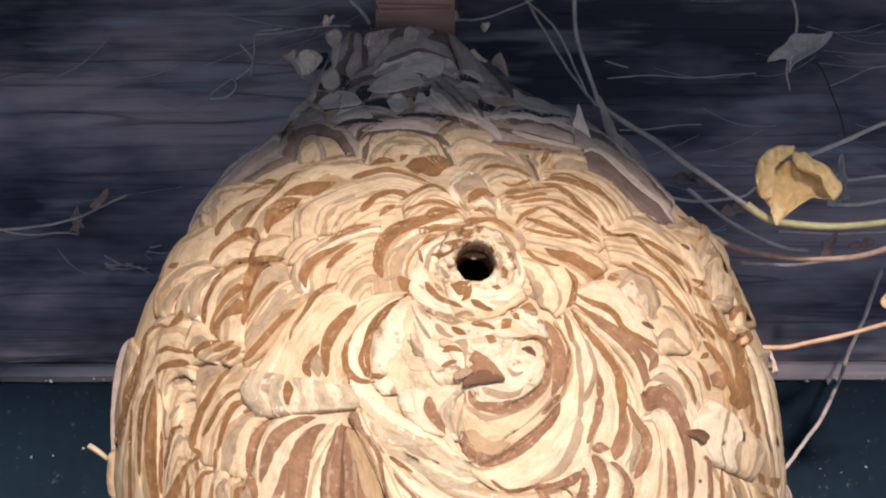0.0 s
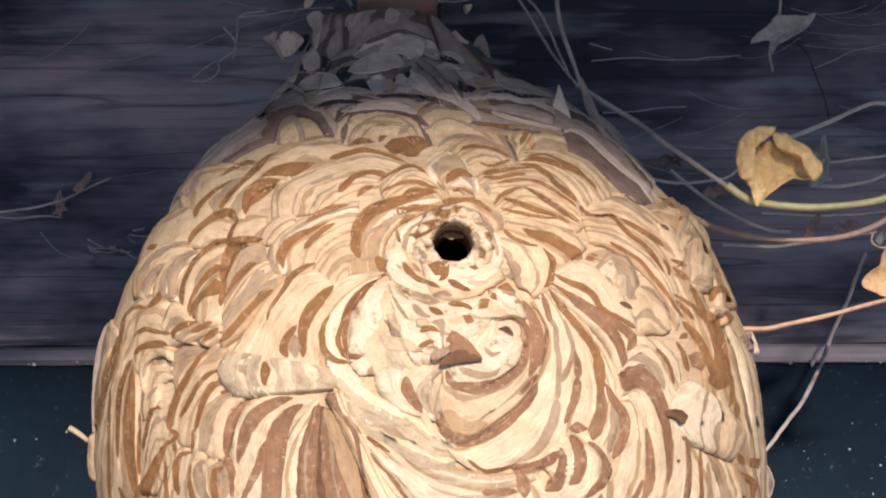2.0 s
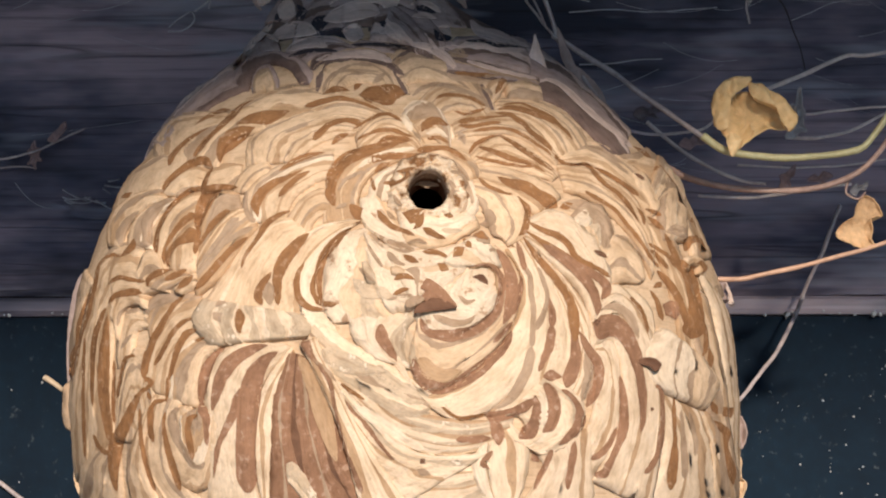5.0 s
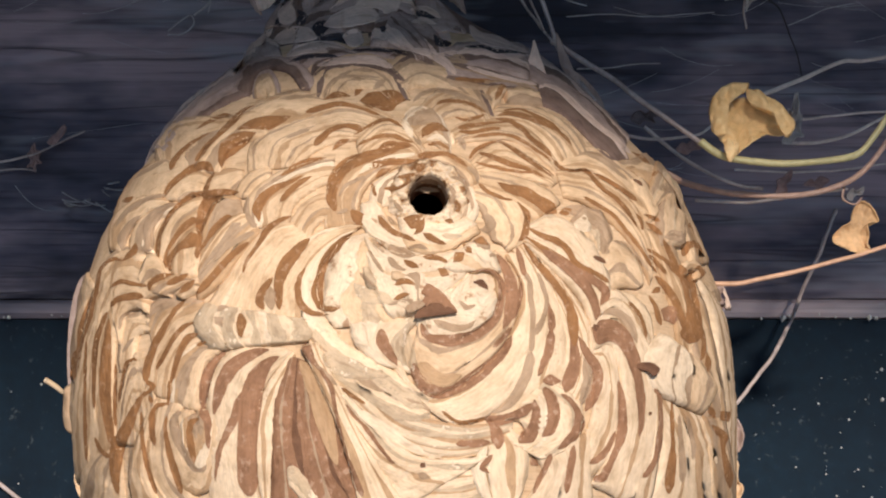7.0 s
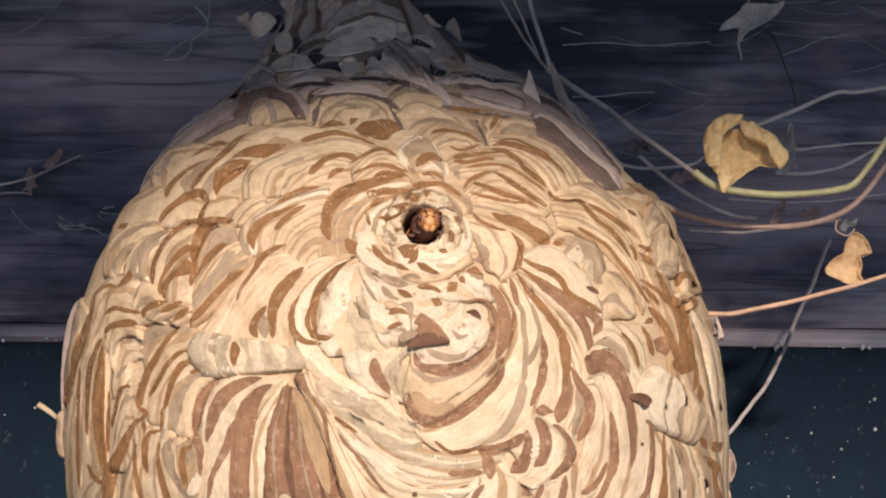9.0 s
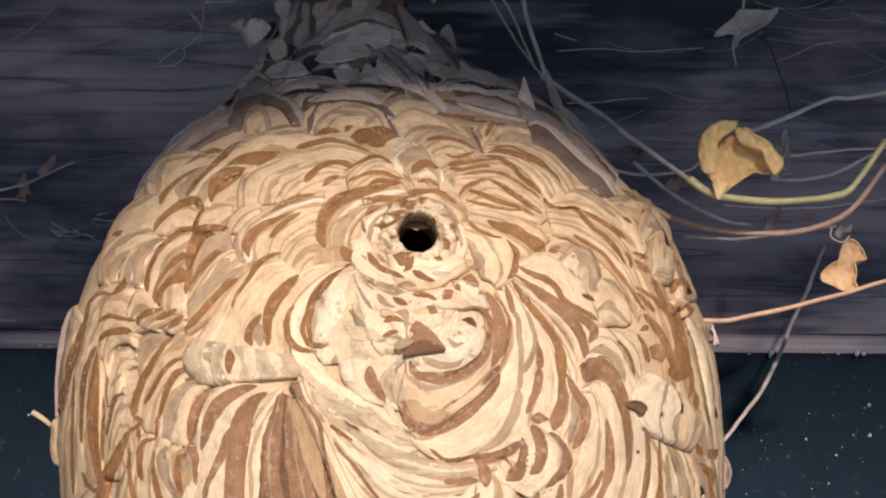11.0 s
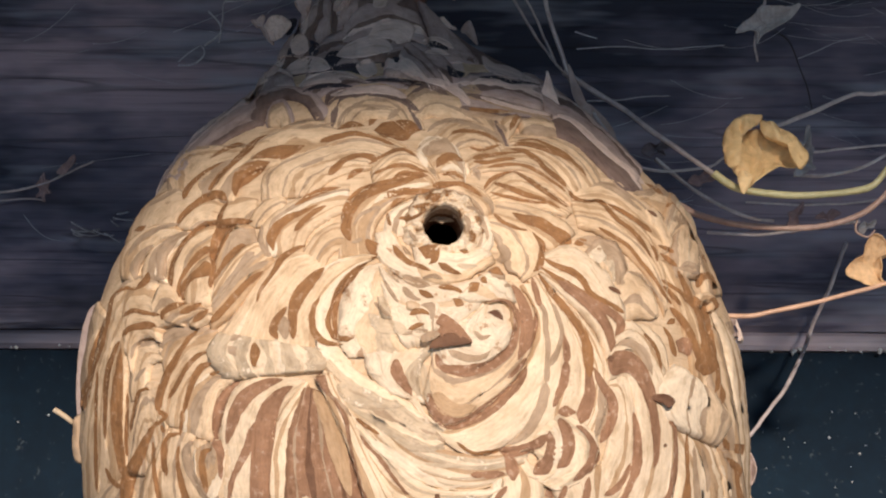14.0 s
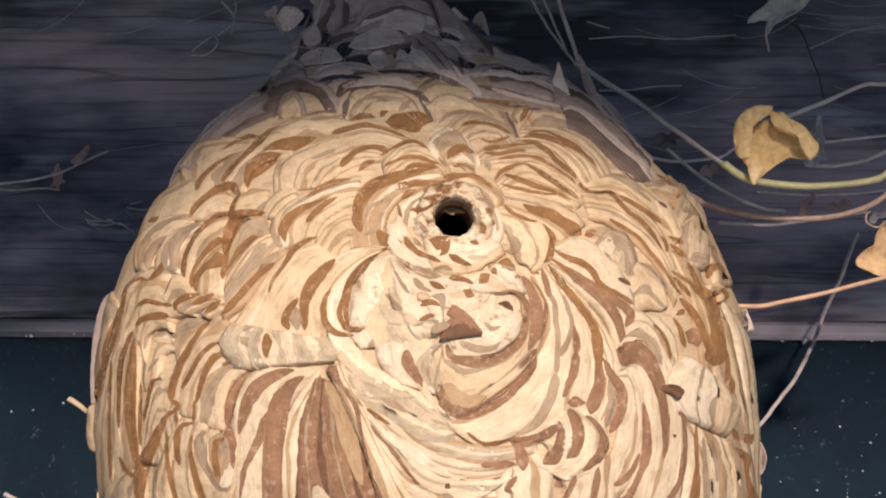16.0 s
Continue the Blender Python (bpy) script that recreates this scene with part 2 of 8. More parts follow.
OUTLINE = np.vstack([PROFILE, PROFILE_TOP])


def outline(z):
    left, right, fore, back = (np.interp(z, OUTLINE[:, 0], OUTLINE[:, n]) for n in (1, 2, 3, 4))
    return (left + right) / 2, (right - left) / 2, fore, back


def shell(x, z):
    """The place on the nest's front at x and z, in mm."""
    mid, half, fore, back = outline(z)
    u = max(-1.0, min(1.0, (x - mid) / half))
    return np.array([mid + half * u, -fore * (1 - abs(u) ** 2.2) ** (1 / 2.2), z])


def shell_normal(x, z):
    mid, half, _, _ = outline(z)
    u = max(-0.97, min(0.97, (x - mid) / half))
    x = mid + half * u
    e = min(1.0, 0.02 * half)
    n = np.cross(shell(x + e, z) - shell(x - e, z), shell(x, z + 1.5) - shell(x, z - 1.5))
    return n / np.linalg.norm(n)


def lifted(x, z, h):
    return shell(x, z) + h * shell_normal(x, z)
HOLE = Vector((9.4, -109.0, 40.1)) / 1000
HOLE_OUT = Vector((0.05, -0.975, 0.02)).normalized()
HOLE_SIZE = 0.0051

nest = new("hornet_nest")
nest.location = (0, 0, 0.15)
tagged(nest, "large striped paper hornet nest hanging under the batten", "nest")


def local(p):
    """From mm in the world to metres in the nest's space."""
    return Vector((p[0] / 1000, p[1] / 1000, p[2] / 1000 - 0.15))


def envelope():
    """The closed paper shell under the scallops, open at the entrance."""
    bm = bmesh.new()
    uv = bm.loops.layers.uv.new("strip")
    heights = np.concatenate([np.linspace(-119, 30, 70), np.linspace(31.5, 50, 16), np.linspace(52, 144, 42)])
    count, rings = 180, []
    for z in heights:
        mid, half, fore, rear = outline(z)
        ring = []
        for k in range(count):
            a = 2 * math.pi * k / count
            c, s = math.cos(a), math.sin(a)
            depth = rear if s > 0 else fore
            x = mid + half * math.copysign(abs(c) ** (2 / 2.2), c)
            y = depth * math.copysign(abs(s) ** (2 / 2.2), s)
            d = 0.4 * noise.noise((x * 0.09, y * 0.09, z * 0.09)) - 0.5
            ring.append(bm.verts.new(local((x + d * c, y + d * s, z))))
        rings.append(ring)
    faces = []
    for i, (a, b) in enumerate(zip(rings, rings[1:])):
        for k in range(count):
            n = (k + 1) % count
            f = bm.faces.new((a[k], a[n], b[n], b[k]))
            for loop, v in zip(f.loops, (i, i, i + 1, i + 1)):
                loop[uv].uv = (k / count * 0.6, v * 0.002)
            worn = noise.noise(f.calc_center_median() * 60)
            # shell turns mauve at the top: shade put into colour, with a ragged edge
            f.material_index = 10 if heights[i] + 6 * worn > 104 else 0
    bm.faces.new(rings[0][::-1])
    bm.faces.new(rings[-1])
    axis = local(HOLE * 1000)
    gone = [f for f in bm.faces if (f.calc_center_median() - axis).length < HOLE_SIZE * 1.25]
    bmesh.ops.delete(bm, geom=gone, context="FACES")
    return obj("envelope", bm, [PAPER[k] for k in PULPS], nest, "layered tan and cream paper shell")


envelope()


def glide(points, count):
    """A smooth curve through the points."""
    p = np.array(points, float).reshape(-1, 2)
    m = len(p)
    p = np.vstack([2 * p[0] - p[1], p, 2 * p[-1] - p[-2]])
    s = np.linspace(0, m - 1, count)
    k = np.minimum(s.astype(int), m - 2)
    f = (s - k)[:, None]
    a, b, c, d = p[k], p[k + 1], p[k + 2], p[k + 3]
    return 0.5 * (2 * b + (c - a) * f + (2 * a - 5 * b + 4 * c - d) * f * f + (3 * b - a - 3 * c + d) * f ** 3)


def strips(text):
    """Pulp colours and widths of the strips, such as c3b1: three parts cream, one brown."""
    found, n = [], 0
    while n < len(text):
        e = n + 1
        while e < len(text) and text[e] in "0123456789.":
            e += 1
        found.append((text[n], float(text[n + 1:e] or 1)))
        n = e
    total = sum(w for _, w in found)
    return [(k, w / total) for k, w in found]


FOLDS = []


def fold(pulp, rim, root, lift, puff):
    """One scallop of the envelope: pulp strips laid side by side from the rim curve to the root curve (mm in x and z on the
    nest's front), lift mm above the shell and puffed out in the middle."""
    seed = 3.7 * len(FOLDS)
    bands = strips(pulp)
    worn = 2.2 if "g" in pulp else 1.5 if "q" in pulp else 1.0
    length = np.linalg.norm(np.diff(glide(rim, 30), axis=0), axis=1).sum()
    count = int(max(16, min(96, length / 0.62)))
    a, b = glide(rim, count), glide(root, count)
    width = np.linalg.norm(a - b, axis=1).mean()
    rows, cols, s0 = [], [], 0.0
    for n, (key, w) in enumerate(bands):
        steps = max(2, min(7, int(w * width / 0.9)))
        for q in range(steps + (n == len(bands) - 1)):
            rows.append((s0 + w * q / steps, q / steps, n))
        s0 += w
    bm = bmesh.new()
    uv = bm.loops.layers.uv.new("strip")
    grid, along = [], np.linspace(0, length / 1000, count)
    for j, (s, q, n) in enumerate([(0.0, 0.0, 0)] + rows + [(1.0, 0.0, 0)]):
        skirt = j in (0, len(rows) + 1)
        line = []
        for i in range(count):
            wave = 0.0
            if not skirt and 0 < s < 1:
                run = i * length / count
                wave = (0.28 * noise.noise((run * 0.55, n * 5.1, seed)) + 1.5 * noise.noise((run * 0.14, n * 3.3, seed + 9)) + 0.10 * noise.noise((run * 1.9, n * 7.7, seed))) * 0.62 * min(bands[n][1], bands[max(0, n - 1)][1]) * (1 - q)
                wave += 0.06 * noise.noise((i * 0.05, s * 2, seed + 3)) * s * (1 - s) * 4
            u = min(1.0, max(0.0, s + wave))
            x, z = a[i] + (b[i] - a[i]) * u
            if s in (0.0, 1.0):
                mid, half, _, _ = outline(z)
                x += 0.35 * math.sqrt(max(0.03, 1 - ((x - mid) / half) ** 2)) * noise.noise((i * 0.5, seed, s))
                z += 0.35 * noise.noise((i * 0.5, s, seed + 7))
            h = lift + puff * (1 - abs(2 * u - 1) ** 5) * (0.75 + 0.25 * math.sin(math.pi * i / (count - 1)))
            h += 0.2 * math.sin(math.pi * q) * min(1.0, bands[n][1] * width / 3) - (0.12 if bands[n][0] in "bd" else 0)
            h += worn * (0.22 * noise.noise((x * 0.45, z * 0.45, seed)) + 0.14 * noise.noise((x * 1.1, z * 1.1, seed)))
            if skirt:
                h = -0.4
            end = min(i, count - 1 - i) * length / count
            zone = min(2.0, 0.1 * length)
            if end < zone:
                ragged = end + 0.4 * zone * noise.noise((s * 9, i > count / 2, seed + 2))
                h -= (0.8 * lift + 0.4) * (1 - min(1.0, max(0.0, ragged / zone))) ** 2
            line.append(bm.verts.new(local(lifted(x, z, h))))
        grid.append(line)
    shares = [0.0] + [s for s, _, _ in rows] + [1.02]
    keys = [bands[0][0]] + [bands[n][0] for _, _, n in rows]
    for j in range(len(grid) - 1):
        for i in range(count - 1):
            f = bm.faces.new((grid[j][i], grid[j][i + 1], grid[j + 1][i + 1], grid[j + 1][i]))
            f.material_index = PULPS.index(keys[j])
            for loop, (di, dj) in zip(f.loops, ((0, 0), (1, 0), (1, 1), (0, 1))):
                loop[uv].uv = (along[i + di] + seed, shares[j + dj] * width / 1000 + seed)
    # the two open ends turn down to the shell
    for i in (0, count - 1):
        low = [bm.verts.new(v.co - Vector(shell_normal(v.co.x * 1000, v.co.z * 1000 + 150)) * (lift * 0.3 + 0.4) / 1000) for v in (r[i] for r in grid)]
        for j in range(len(grid) - 1):
            f = bm.faces.new((grid[j][i], grid[j + 1][i], low[j + 1], low[j]))
            f.material_index = PULPS.index(keys[j])
    bmesh.ops.recalc_face_normals(bm, faces=bm.faces)
    ob = obj("scallop", bm, [PAPER[k] for k in PULPS], nest)
    FOLDS.append(ob)
    return ob


# neck: slate and mauve strips, the shade there put into their colour
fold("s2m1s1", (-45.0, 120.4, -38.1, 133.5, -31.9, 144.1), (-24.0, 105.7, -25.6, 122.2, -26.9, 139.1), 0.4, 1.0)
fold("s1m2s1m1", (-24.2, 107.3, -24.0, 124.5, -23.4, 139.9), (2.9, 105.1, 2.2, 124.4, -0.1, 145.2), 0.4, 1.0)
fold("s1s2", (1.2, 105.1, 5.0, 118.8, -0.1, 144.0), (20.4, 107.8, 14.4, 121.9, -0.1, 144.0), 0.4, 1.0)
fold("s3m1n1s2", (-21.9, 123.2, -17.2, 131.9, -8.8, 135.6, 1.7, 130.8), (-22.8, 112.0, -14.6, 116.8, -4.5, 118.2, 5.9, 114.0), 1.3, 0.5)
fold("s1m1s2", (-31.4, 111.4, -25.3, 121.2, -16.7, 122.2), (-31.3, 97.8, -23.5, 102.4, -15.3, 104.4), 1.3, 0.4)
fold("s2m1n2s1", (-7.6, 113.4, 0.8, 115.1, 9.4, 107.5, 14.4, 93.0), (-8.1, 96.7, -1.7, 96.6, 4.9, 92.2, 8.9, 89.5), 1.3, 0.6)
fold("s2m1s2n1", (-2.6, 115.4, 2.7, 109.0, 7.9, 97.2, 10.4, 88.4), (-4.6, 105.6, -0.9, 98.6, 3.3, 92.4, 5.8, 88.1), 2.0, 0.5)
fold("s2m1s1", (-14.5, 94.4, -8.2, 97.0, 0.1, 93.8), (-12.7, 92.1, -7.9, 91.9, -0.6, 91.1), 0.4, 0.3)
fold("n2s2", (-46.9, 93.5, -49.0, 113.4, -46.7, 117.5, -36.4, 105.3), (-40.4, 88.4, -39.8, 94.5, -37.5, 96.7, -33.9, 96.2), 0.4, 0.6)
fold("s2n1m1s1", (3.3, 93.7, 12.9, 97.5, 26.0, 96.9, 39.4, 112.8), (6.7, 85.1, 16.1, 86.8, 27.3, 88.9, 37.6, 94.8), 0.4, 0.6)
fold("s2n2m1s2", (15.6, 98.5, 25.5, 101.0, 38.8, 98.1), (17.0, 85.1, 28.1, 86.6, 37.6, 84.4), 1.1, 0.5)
# shoulders: rims greyed to slate and mauve, shade put into the colour
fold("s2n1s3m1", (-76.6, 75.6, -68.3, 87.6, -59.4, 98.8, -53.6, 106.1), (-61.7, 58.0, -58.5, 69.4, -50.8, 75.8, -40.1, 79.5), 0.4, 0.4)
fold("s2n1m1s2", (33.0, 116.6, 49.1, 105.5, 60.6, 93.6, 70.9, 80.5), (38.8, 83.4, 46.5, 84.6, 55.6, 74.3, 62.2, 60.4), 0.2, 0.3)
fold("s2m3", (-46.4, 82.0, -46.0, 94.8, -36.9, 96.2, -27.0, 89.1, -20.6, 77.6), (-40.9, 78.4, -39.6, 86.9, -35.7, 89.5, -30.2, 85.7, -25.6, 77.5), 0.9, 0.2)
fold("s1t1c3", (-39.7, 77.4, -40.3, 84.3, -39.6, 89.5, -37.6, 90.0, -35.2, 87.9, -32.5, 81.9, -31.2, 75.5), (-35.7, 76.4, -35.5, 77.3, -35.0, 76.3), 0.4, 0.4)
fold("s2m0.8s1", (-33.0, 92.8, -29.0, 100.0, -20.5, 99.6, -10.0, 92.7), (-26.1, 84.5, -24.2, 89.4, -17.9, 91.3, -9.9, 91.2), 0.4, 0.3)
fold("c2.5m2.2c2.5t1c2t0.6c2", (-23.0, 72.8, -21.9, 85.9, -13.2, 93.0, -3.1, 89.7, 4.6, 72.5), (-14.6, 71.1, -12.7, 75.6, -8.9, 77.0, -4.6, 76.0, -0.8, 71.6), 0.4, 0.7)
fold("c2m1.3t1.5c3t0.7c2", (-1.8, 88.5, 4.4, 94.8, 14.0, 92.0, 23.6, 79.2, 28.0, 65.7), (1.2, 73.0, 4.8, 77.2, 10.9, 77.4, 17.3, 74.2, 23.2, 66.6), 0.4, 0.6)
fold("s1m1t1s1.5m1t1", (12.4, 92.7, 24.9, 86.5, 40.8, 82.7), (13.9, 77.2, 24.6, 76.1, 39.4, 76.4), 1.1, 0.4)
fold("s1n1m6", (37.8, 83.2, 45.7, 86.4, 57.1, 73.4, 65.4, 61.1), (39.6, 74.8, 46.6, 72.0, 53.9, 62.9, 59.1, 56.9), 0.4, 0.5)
fold("o1c2", (24.5, 76.4, 28.8, 78.9, 30.6, 76.3), (26.0, 69.1, 28.1, 71.5, 29.0, 74.8), 1.7, 0.3)
fold("c2t1", (29.8, 76.2, 34.6, 79.3, 40.1, 77.6), (30.4, 71.5, 35.0, 71.9, 40.5, 72.6), 1.7, 0.3)
# upper left
fold("c1.5t0.8c4o2.5c1", (-45.8, 65.8, -40.0, 73.2, -27.6, 77.1, -13.9, 72.0), (-44.2, 59.4, -36.9, 62.2, -27.7, 63.3, -18.4, 64.8), 0.4, 0.6)
fold("c1o1c1t0.8c1o0.6c1", (-22.2, 67.9, -14.6, 71.5, -6.6, 69.0, 0.7, 64.9), (-23.1, 64.8, -14.3, 66.7, -6.7, 64.6, 0.0, 61.3), 0.9, 0.2)
fold("t2c2o1c4t2", (-66.0, 55.7, -72.8, 81.7, -52.0, 73.0, -42.0, 70.2), (-52.8, 52.6, -51.4, 58.4, -46.4, 63.1, -42.1, 65.0), 0.4, 0.5)
fold("o1c3t2c2", (-53.5, 52.3, -49.1, 61.4, -42.6, 68.6, -34.2, 71.1), (-45.1, 50.5, -43.7, 58.1, -38.0, 60.6, -32.6, 60.9), 1.1, 0.4)
fold("c2t1c2c1.5c1t0.7c2o1.6c2t0.7c1.5o0.8c2", (-37.9, 49.9, -37.3, 59.2, -26.4, 65.5, -12.2, 68.5, 2.2, 62.1), (-23.8, 50.7, -20.3, 54.6, -15.2, 57.1, -9.7, 57.9), 0.4, 0.7)
fold("o2c1.5c3c4", (-81.6, 48.1, -80.9, 58.7, -72.3, 62.0, -62.0, 60.3), (-63.5, 45.3, -61.4, 48.8, -57.4, 51.7, -52.9, 53.9), 0.4, 0.6)
fold("o1.3c5t1", (-62.5, 46.2, -59.0, 51.0, -53.0, 53.5, -47.5, 50.9), (-56.2, 44.0, -54.4, 45.3, -51.8, 45.2, -50.1, 45.3), 0.4, 0.5)
fold("o1c4t1", (-49.9, 44.0, -48.7, 49.7, -44.6, 52.0, -39.0, 51.3), (-44.8, 43.6, -42.9, 43.5, -41.1, 44.0, -38.9, 47.1), 0.4, 0.5)
fold("c3t1c2", (-41.0, 42.7, -39.4, 47.8, -35.8, 50.5, -31.6, 51.8), (-36.7, 42.2, -35.5, 43.7, -33.8, 45.1, -30.7, 46.8), 0.4, 0.6)
fold("o1c0.8o2c2", (-79.1, 35.3, -80.6, 45.2, -73.5, 49.6, -61.2, 47.7), (-73.0, 32.3, -72.0, 38.6, -67.1, 42.8, -59.8, 44.4), 0.7, 0.5)
fold("o0.8c1.5t3p2", (-71.4, 32.7, -71.1, 38.7, -66.0, 43.1, -57.6, 44.6), (-63.0, 30.3, -64.6, 34.9, -62.0, 40.1, -56.4, 42.9), 0.4, 0.6)
fold("o1.3c3t0.8o1.4c1.5o1", (-62.0, 26.8, -61.2, 36.2, -57.0, 42.3, -50.0, 45.0), (-54.5, 23.8, -54.2, 30.1, -51.8, 35.8, -48.8, 37.9), 0.4, 0.7)
fold("o1.5t3o1", (-49.2, 25.2, -49.0, 34.9, -45.7, 42.7, -39.5, 43.5), (-45.7, 24.6, -44.2, 31.1, -41.6, 35.4, -37.5, 36.7), 0.4, 0.6)
fold("o2c1o3c5", (-56.8, 22.0, -55.7, 31.2, -50.9, 35.3, -48.8, 32.4), (-48.8, 21.0, -48.8, 24.7, -48.8, 27.7, -48.8, 30.6), 1.1, 0.6)
# above the hole
fold("c1.5o1c2.2t0.7c1o1.4c2t0.8c1", (6.5, 68.3, 10.2, 74.2, 15.5, 77.3, 22.8, 73.9, 27.4, 63.6), (11.3, 62.8, 14.7, 65.8, 18.5, 66.8, 21.7, 66.1, 24.0, 62.4), 0.4, 0.5)
fold("c1.5t0.7c2t0.8c1.5o1.6c2t0.7c1o1c1.5", (27.4, 71.9, 38.7, 73.3, 48.2, 68.2, 53.0, 58.0), (25.6, 65.0, 33.5, 64.4, 39.6, 59.4, 43.3, 53.3), 0.4, 0.6)
fold("c1o2.4c1o1.8c1.4t0.6c1o1c1", (15.2, 61.8, 23.0, 66.5, 33.8, 65.6, 43.6, 54.3), (16.6, 56.8, 24.3, 58.7, 33.5, 58.6, 43.2, 50.6), 0.4, 0.4)
fold("p2t2.5o2.4c1.2o0.8c2", (1.3, 61.6, 4.7, 67.4, 10.2, 68.6, 14.4, 61.9, 15.4, 54.3), (5.8, 54.4, 7.8, 56.9, 9.9, 57.2, 11.9, 55.9, 13.1, 53.9), 0.4, 0.6)
fold("c1o1c1.5t0.8c1.5o1c1.5o1.6c1", (-9.6, 57.4, -2.3, 64.2, 4.6, 61.5, 9.1, 53.6), (-8.2, 51.2, -2.0, 55.6, 3.2, 55.1, 7.3, 51.8), 1.1, 0.5)
fold("o1c4o2c2o3c2o1c3", (19.2, 50.4, 23.9, 56.2, 28.7, 58.4, 36.3, 54.0, 43.3, 48.0), (21.5, 48.3, 27.0, 48.5, 34.3, 47.8, 41.4, 46.0), 0.4, 0.6)
fold("c3t2p2o3c4o1c3", (-37.9, 33.6, -36.7, 43.5, -28.1, 49.6, -14.8, 53.1), (-26.1, 33.7, -24.3, 39.3, -19.0, 43.7, -14.4, 45.4), 0.4, 0.8)
fold("c2o1c3t1o2c2", (-26.6, 33.2, -22.5, 39.5, -17.5, 42.1, -14.3, 40.8), (-20.2, 28.4, -19.2, 32.4, -16.5, 34.9, -13.8, 33.3), 0.4, 0.5)
fold("c2o5c1o3t1c1o1", (-16.9, 32.7, -16.1, 44.0, -10.4, 52.1, 0.9, 55.8, 8.9, 54.1), (-6.9, 32.5, -7.9, 38.7, -5.2, 44.9, 1.0, 49.1, 7.9, 51.2), 0.4, 0.6)
fold("c1o2c2t1", (7.4, 54.3, 13.8, 53.4, 19.6, 50.8, 23.0, 45.2), (7.4, 50.4, 13.1, 49.7, 16.7, 47.2, 19.5, 43.5), 1.6, 0.3)
fold("c3t1c3o1c2", (20.9, 49.1, 29.9, 48.4, 39.0, 46.0, 43.8, 41.4), (20.4, 44.1, 25.4, 42.0, 31.1, 39.3, 36.9, 35.8), 0.4, 0.6)
# right flank, upper
fold("c2t1.5c3o1c1", (45.3, 57.3, 54.0, 61.1, 63.7, 56.9, 73.1, 49.4), (42.7, 51.4, 53.0, 53.0, 61.2, 48.5, 68.7, 41.3), 0.4, 0.4)
fold("t2c1o1", (59.2, 58.5, 66.3, 61.6, 76.7, 73.4, 83.3, 64.6), (60.6, 54.5, 65.4, 56.0, 71.2, 53.6, 85.9, 60.9), 0.4, 0.3)
fold("o1c1o1c2o1c1t1c3o1", (42.7, 51.9, 54.4, 51.0, 64.2, 45.3, 69.2, 32.7), (44.6, 43.5, 52.5, 41.4, 61.6, 34.1, 68.0, 22.2), 0.4, 0.6)
fold("c2", (63.5, 53.0, 67.1, 54.6, 71.1, 50.2, 71.6, 43.4), (64.5, 49.1, 66.3, 47.8, 68.2, 44.8, 69.2, 41.2), 1.0, 0.3)
fold("o1t2.5g1.5c2t0.7c1", (68.8, 49.8, 71.4, 57.7, 77.7, 72.2, 80.5, 68.7, 84.8, 62.5), (70.2, 44.0, 72.6, 47.9, 75.9, 50.0, 78.6, 50.1, 79.7, 46.9), 1.0, 0.6)
fold("t1.5o1c1.5o1t1c1", (82.4, 65.9, 85.0, 62.2, 88.9, 54.2, 94.3, 40.1), (78.7, 48.8, 80.6, 45.7, 81.1, 38.2, 81.1, 29.4), 0.4, 0.4)
fold("t1c3g0.7c3t1", (70.4, 33.0, 71.1, 41.7, 73.2, 50.0), (79.8, 36.5, 81.2, 46.0, 84.1, 63.6), 1.0, 0.8)
fold("o1c0.7o2c1o2.5t1", (65.9, 38.8, 70.2, 28.1, 73.9, 17.1, 75.8, 5.2), (75.3, 38.1, 79.2, 25.6, 82.3, 15.1, 82.4, 2.6), 0.4, 0.5)
fold("t3g1c3", (42.4, 26.3, 44.5, 34.0, 48.3, 39.9, 51.9, 41.3, 55.1, 40.0, 56.8, 34.0, 56.1, 25.9), (48.6, 26.0, 49.4, 27.1, 49.7, 26.0), 0.4, 0.7)
fold("p2", (45.6, 32.8, 46.0, 35.1, 47.2, 36.9, 48.5, 37.4, 49.8, 37.3, 50.9, 35.8, 51.1, 33.6), (48.1, 33.2, 48.3, 33.5, 48.5, 33.2), 1.1, 0.4)
fold("c3t1c2", (50.0, 28.6, 58.0, 32.9, 64.1, 28.5, 65.8, 21.8), (53.4, 16.3, 56.6, 18.9, 59.8, 20.1, 63.8, 20.4), 0.4, 0.8)
fold("c2o1.5", (76.2, 26.2, 77.4, 29.9, 81.4, 32.4, 85.0, 31.3, 84.6, 27.1), (78.5, 26.8, 79.0, 28.6, 80.7, 29.6, 82.1, 29.1, 82.3, 27.3), 1.3, 0.3)
# left flank, lower
fold("c2t1c2t0.7c2", (-92.8, -34.7, -88.2, -24.5, -78.3, -19.3), (-70.6, -37.3, -71.2, -29.3, -71.5, -20.0), 0.4, 0.8)
fold("t1c1", (-90.4, -1.3, -98.4, 19.0, -96.1, 33.1, -94.4, 38.8), (-85.7, -2.6, -87.4, 10.6, -86.9, 21.9, -83.3, 25.9), 0.2, 0.2)
fold("t1c2o1c2o0.7c2o2.5c1", (-94.9, -27.1, -88.6, 6.1, -83.3, 26.4, -75.9, 34.9, -65.7, 31.3), (-73.0, -20.6, -74.2, 2.9, -72.2, 14.7, -64.8, 20.3), 0.4, 0.8)
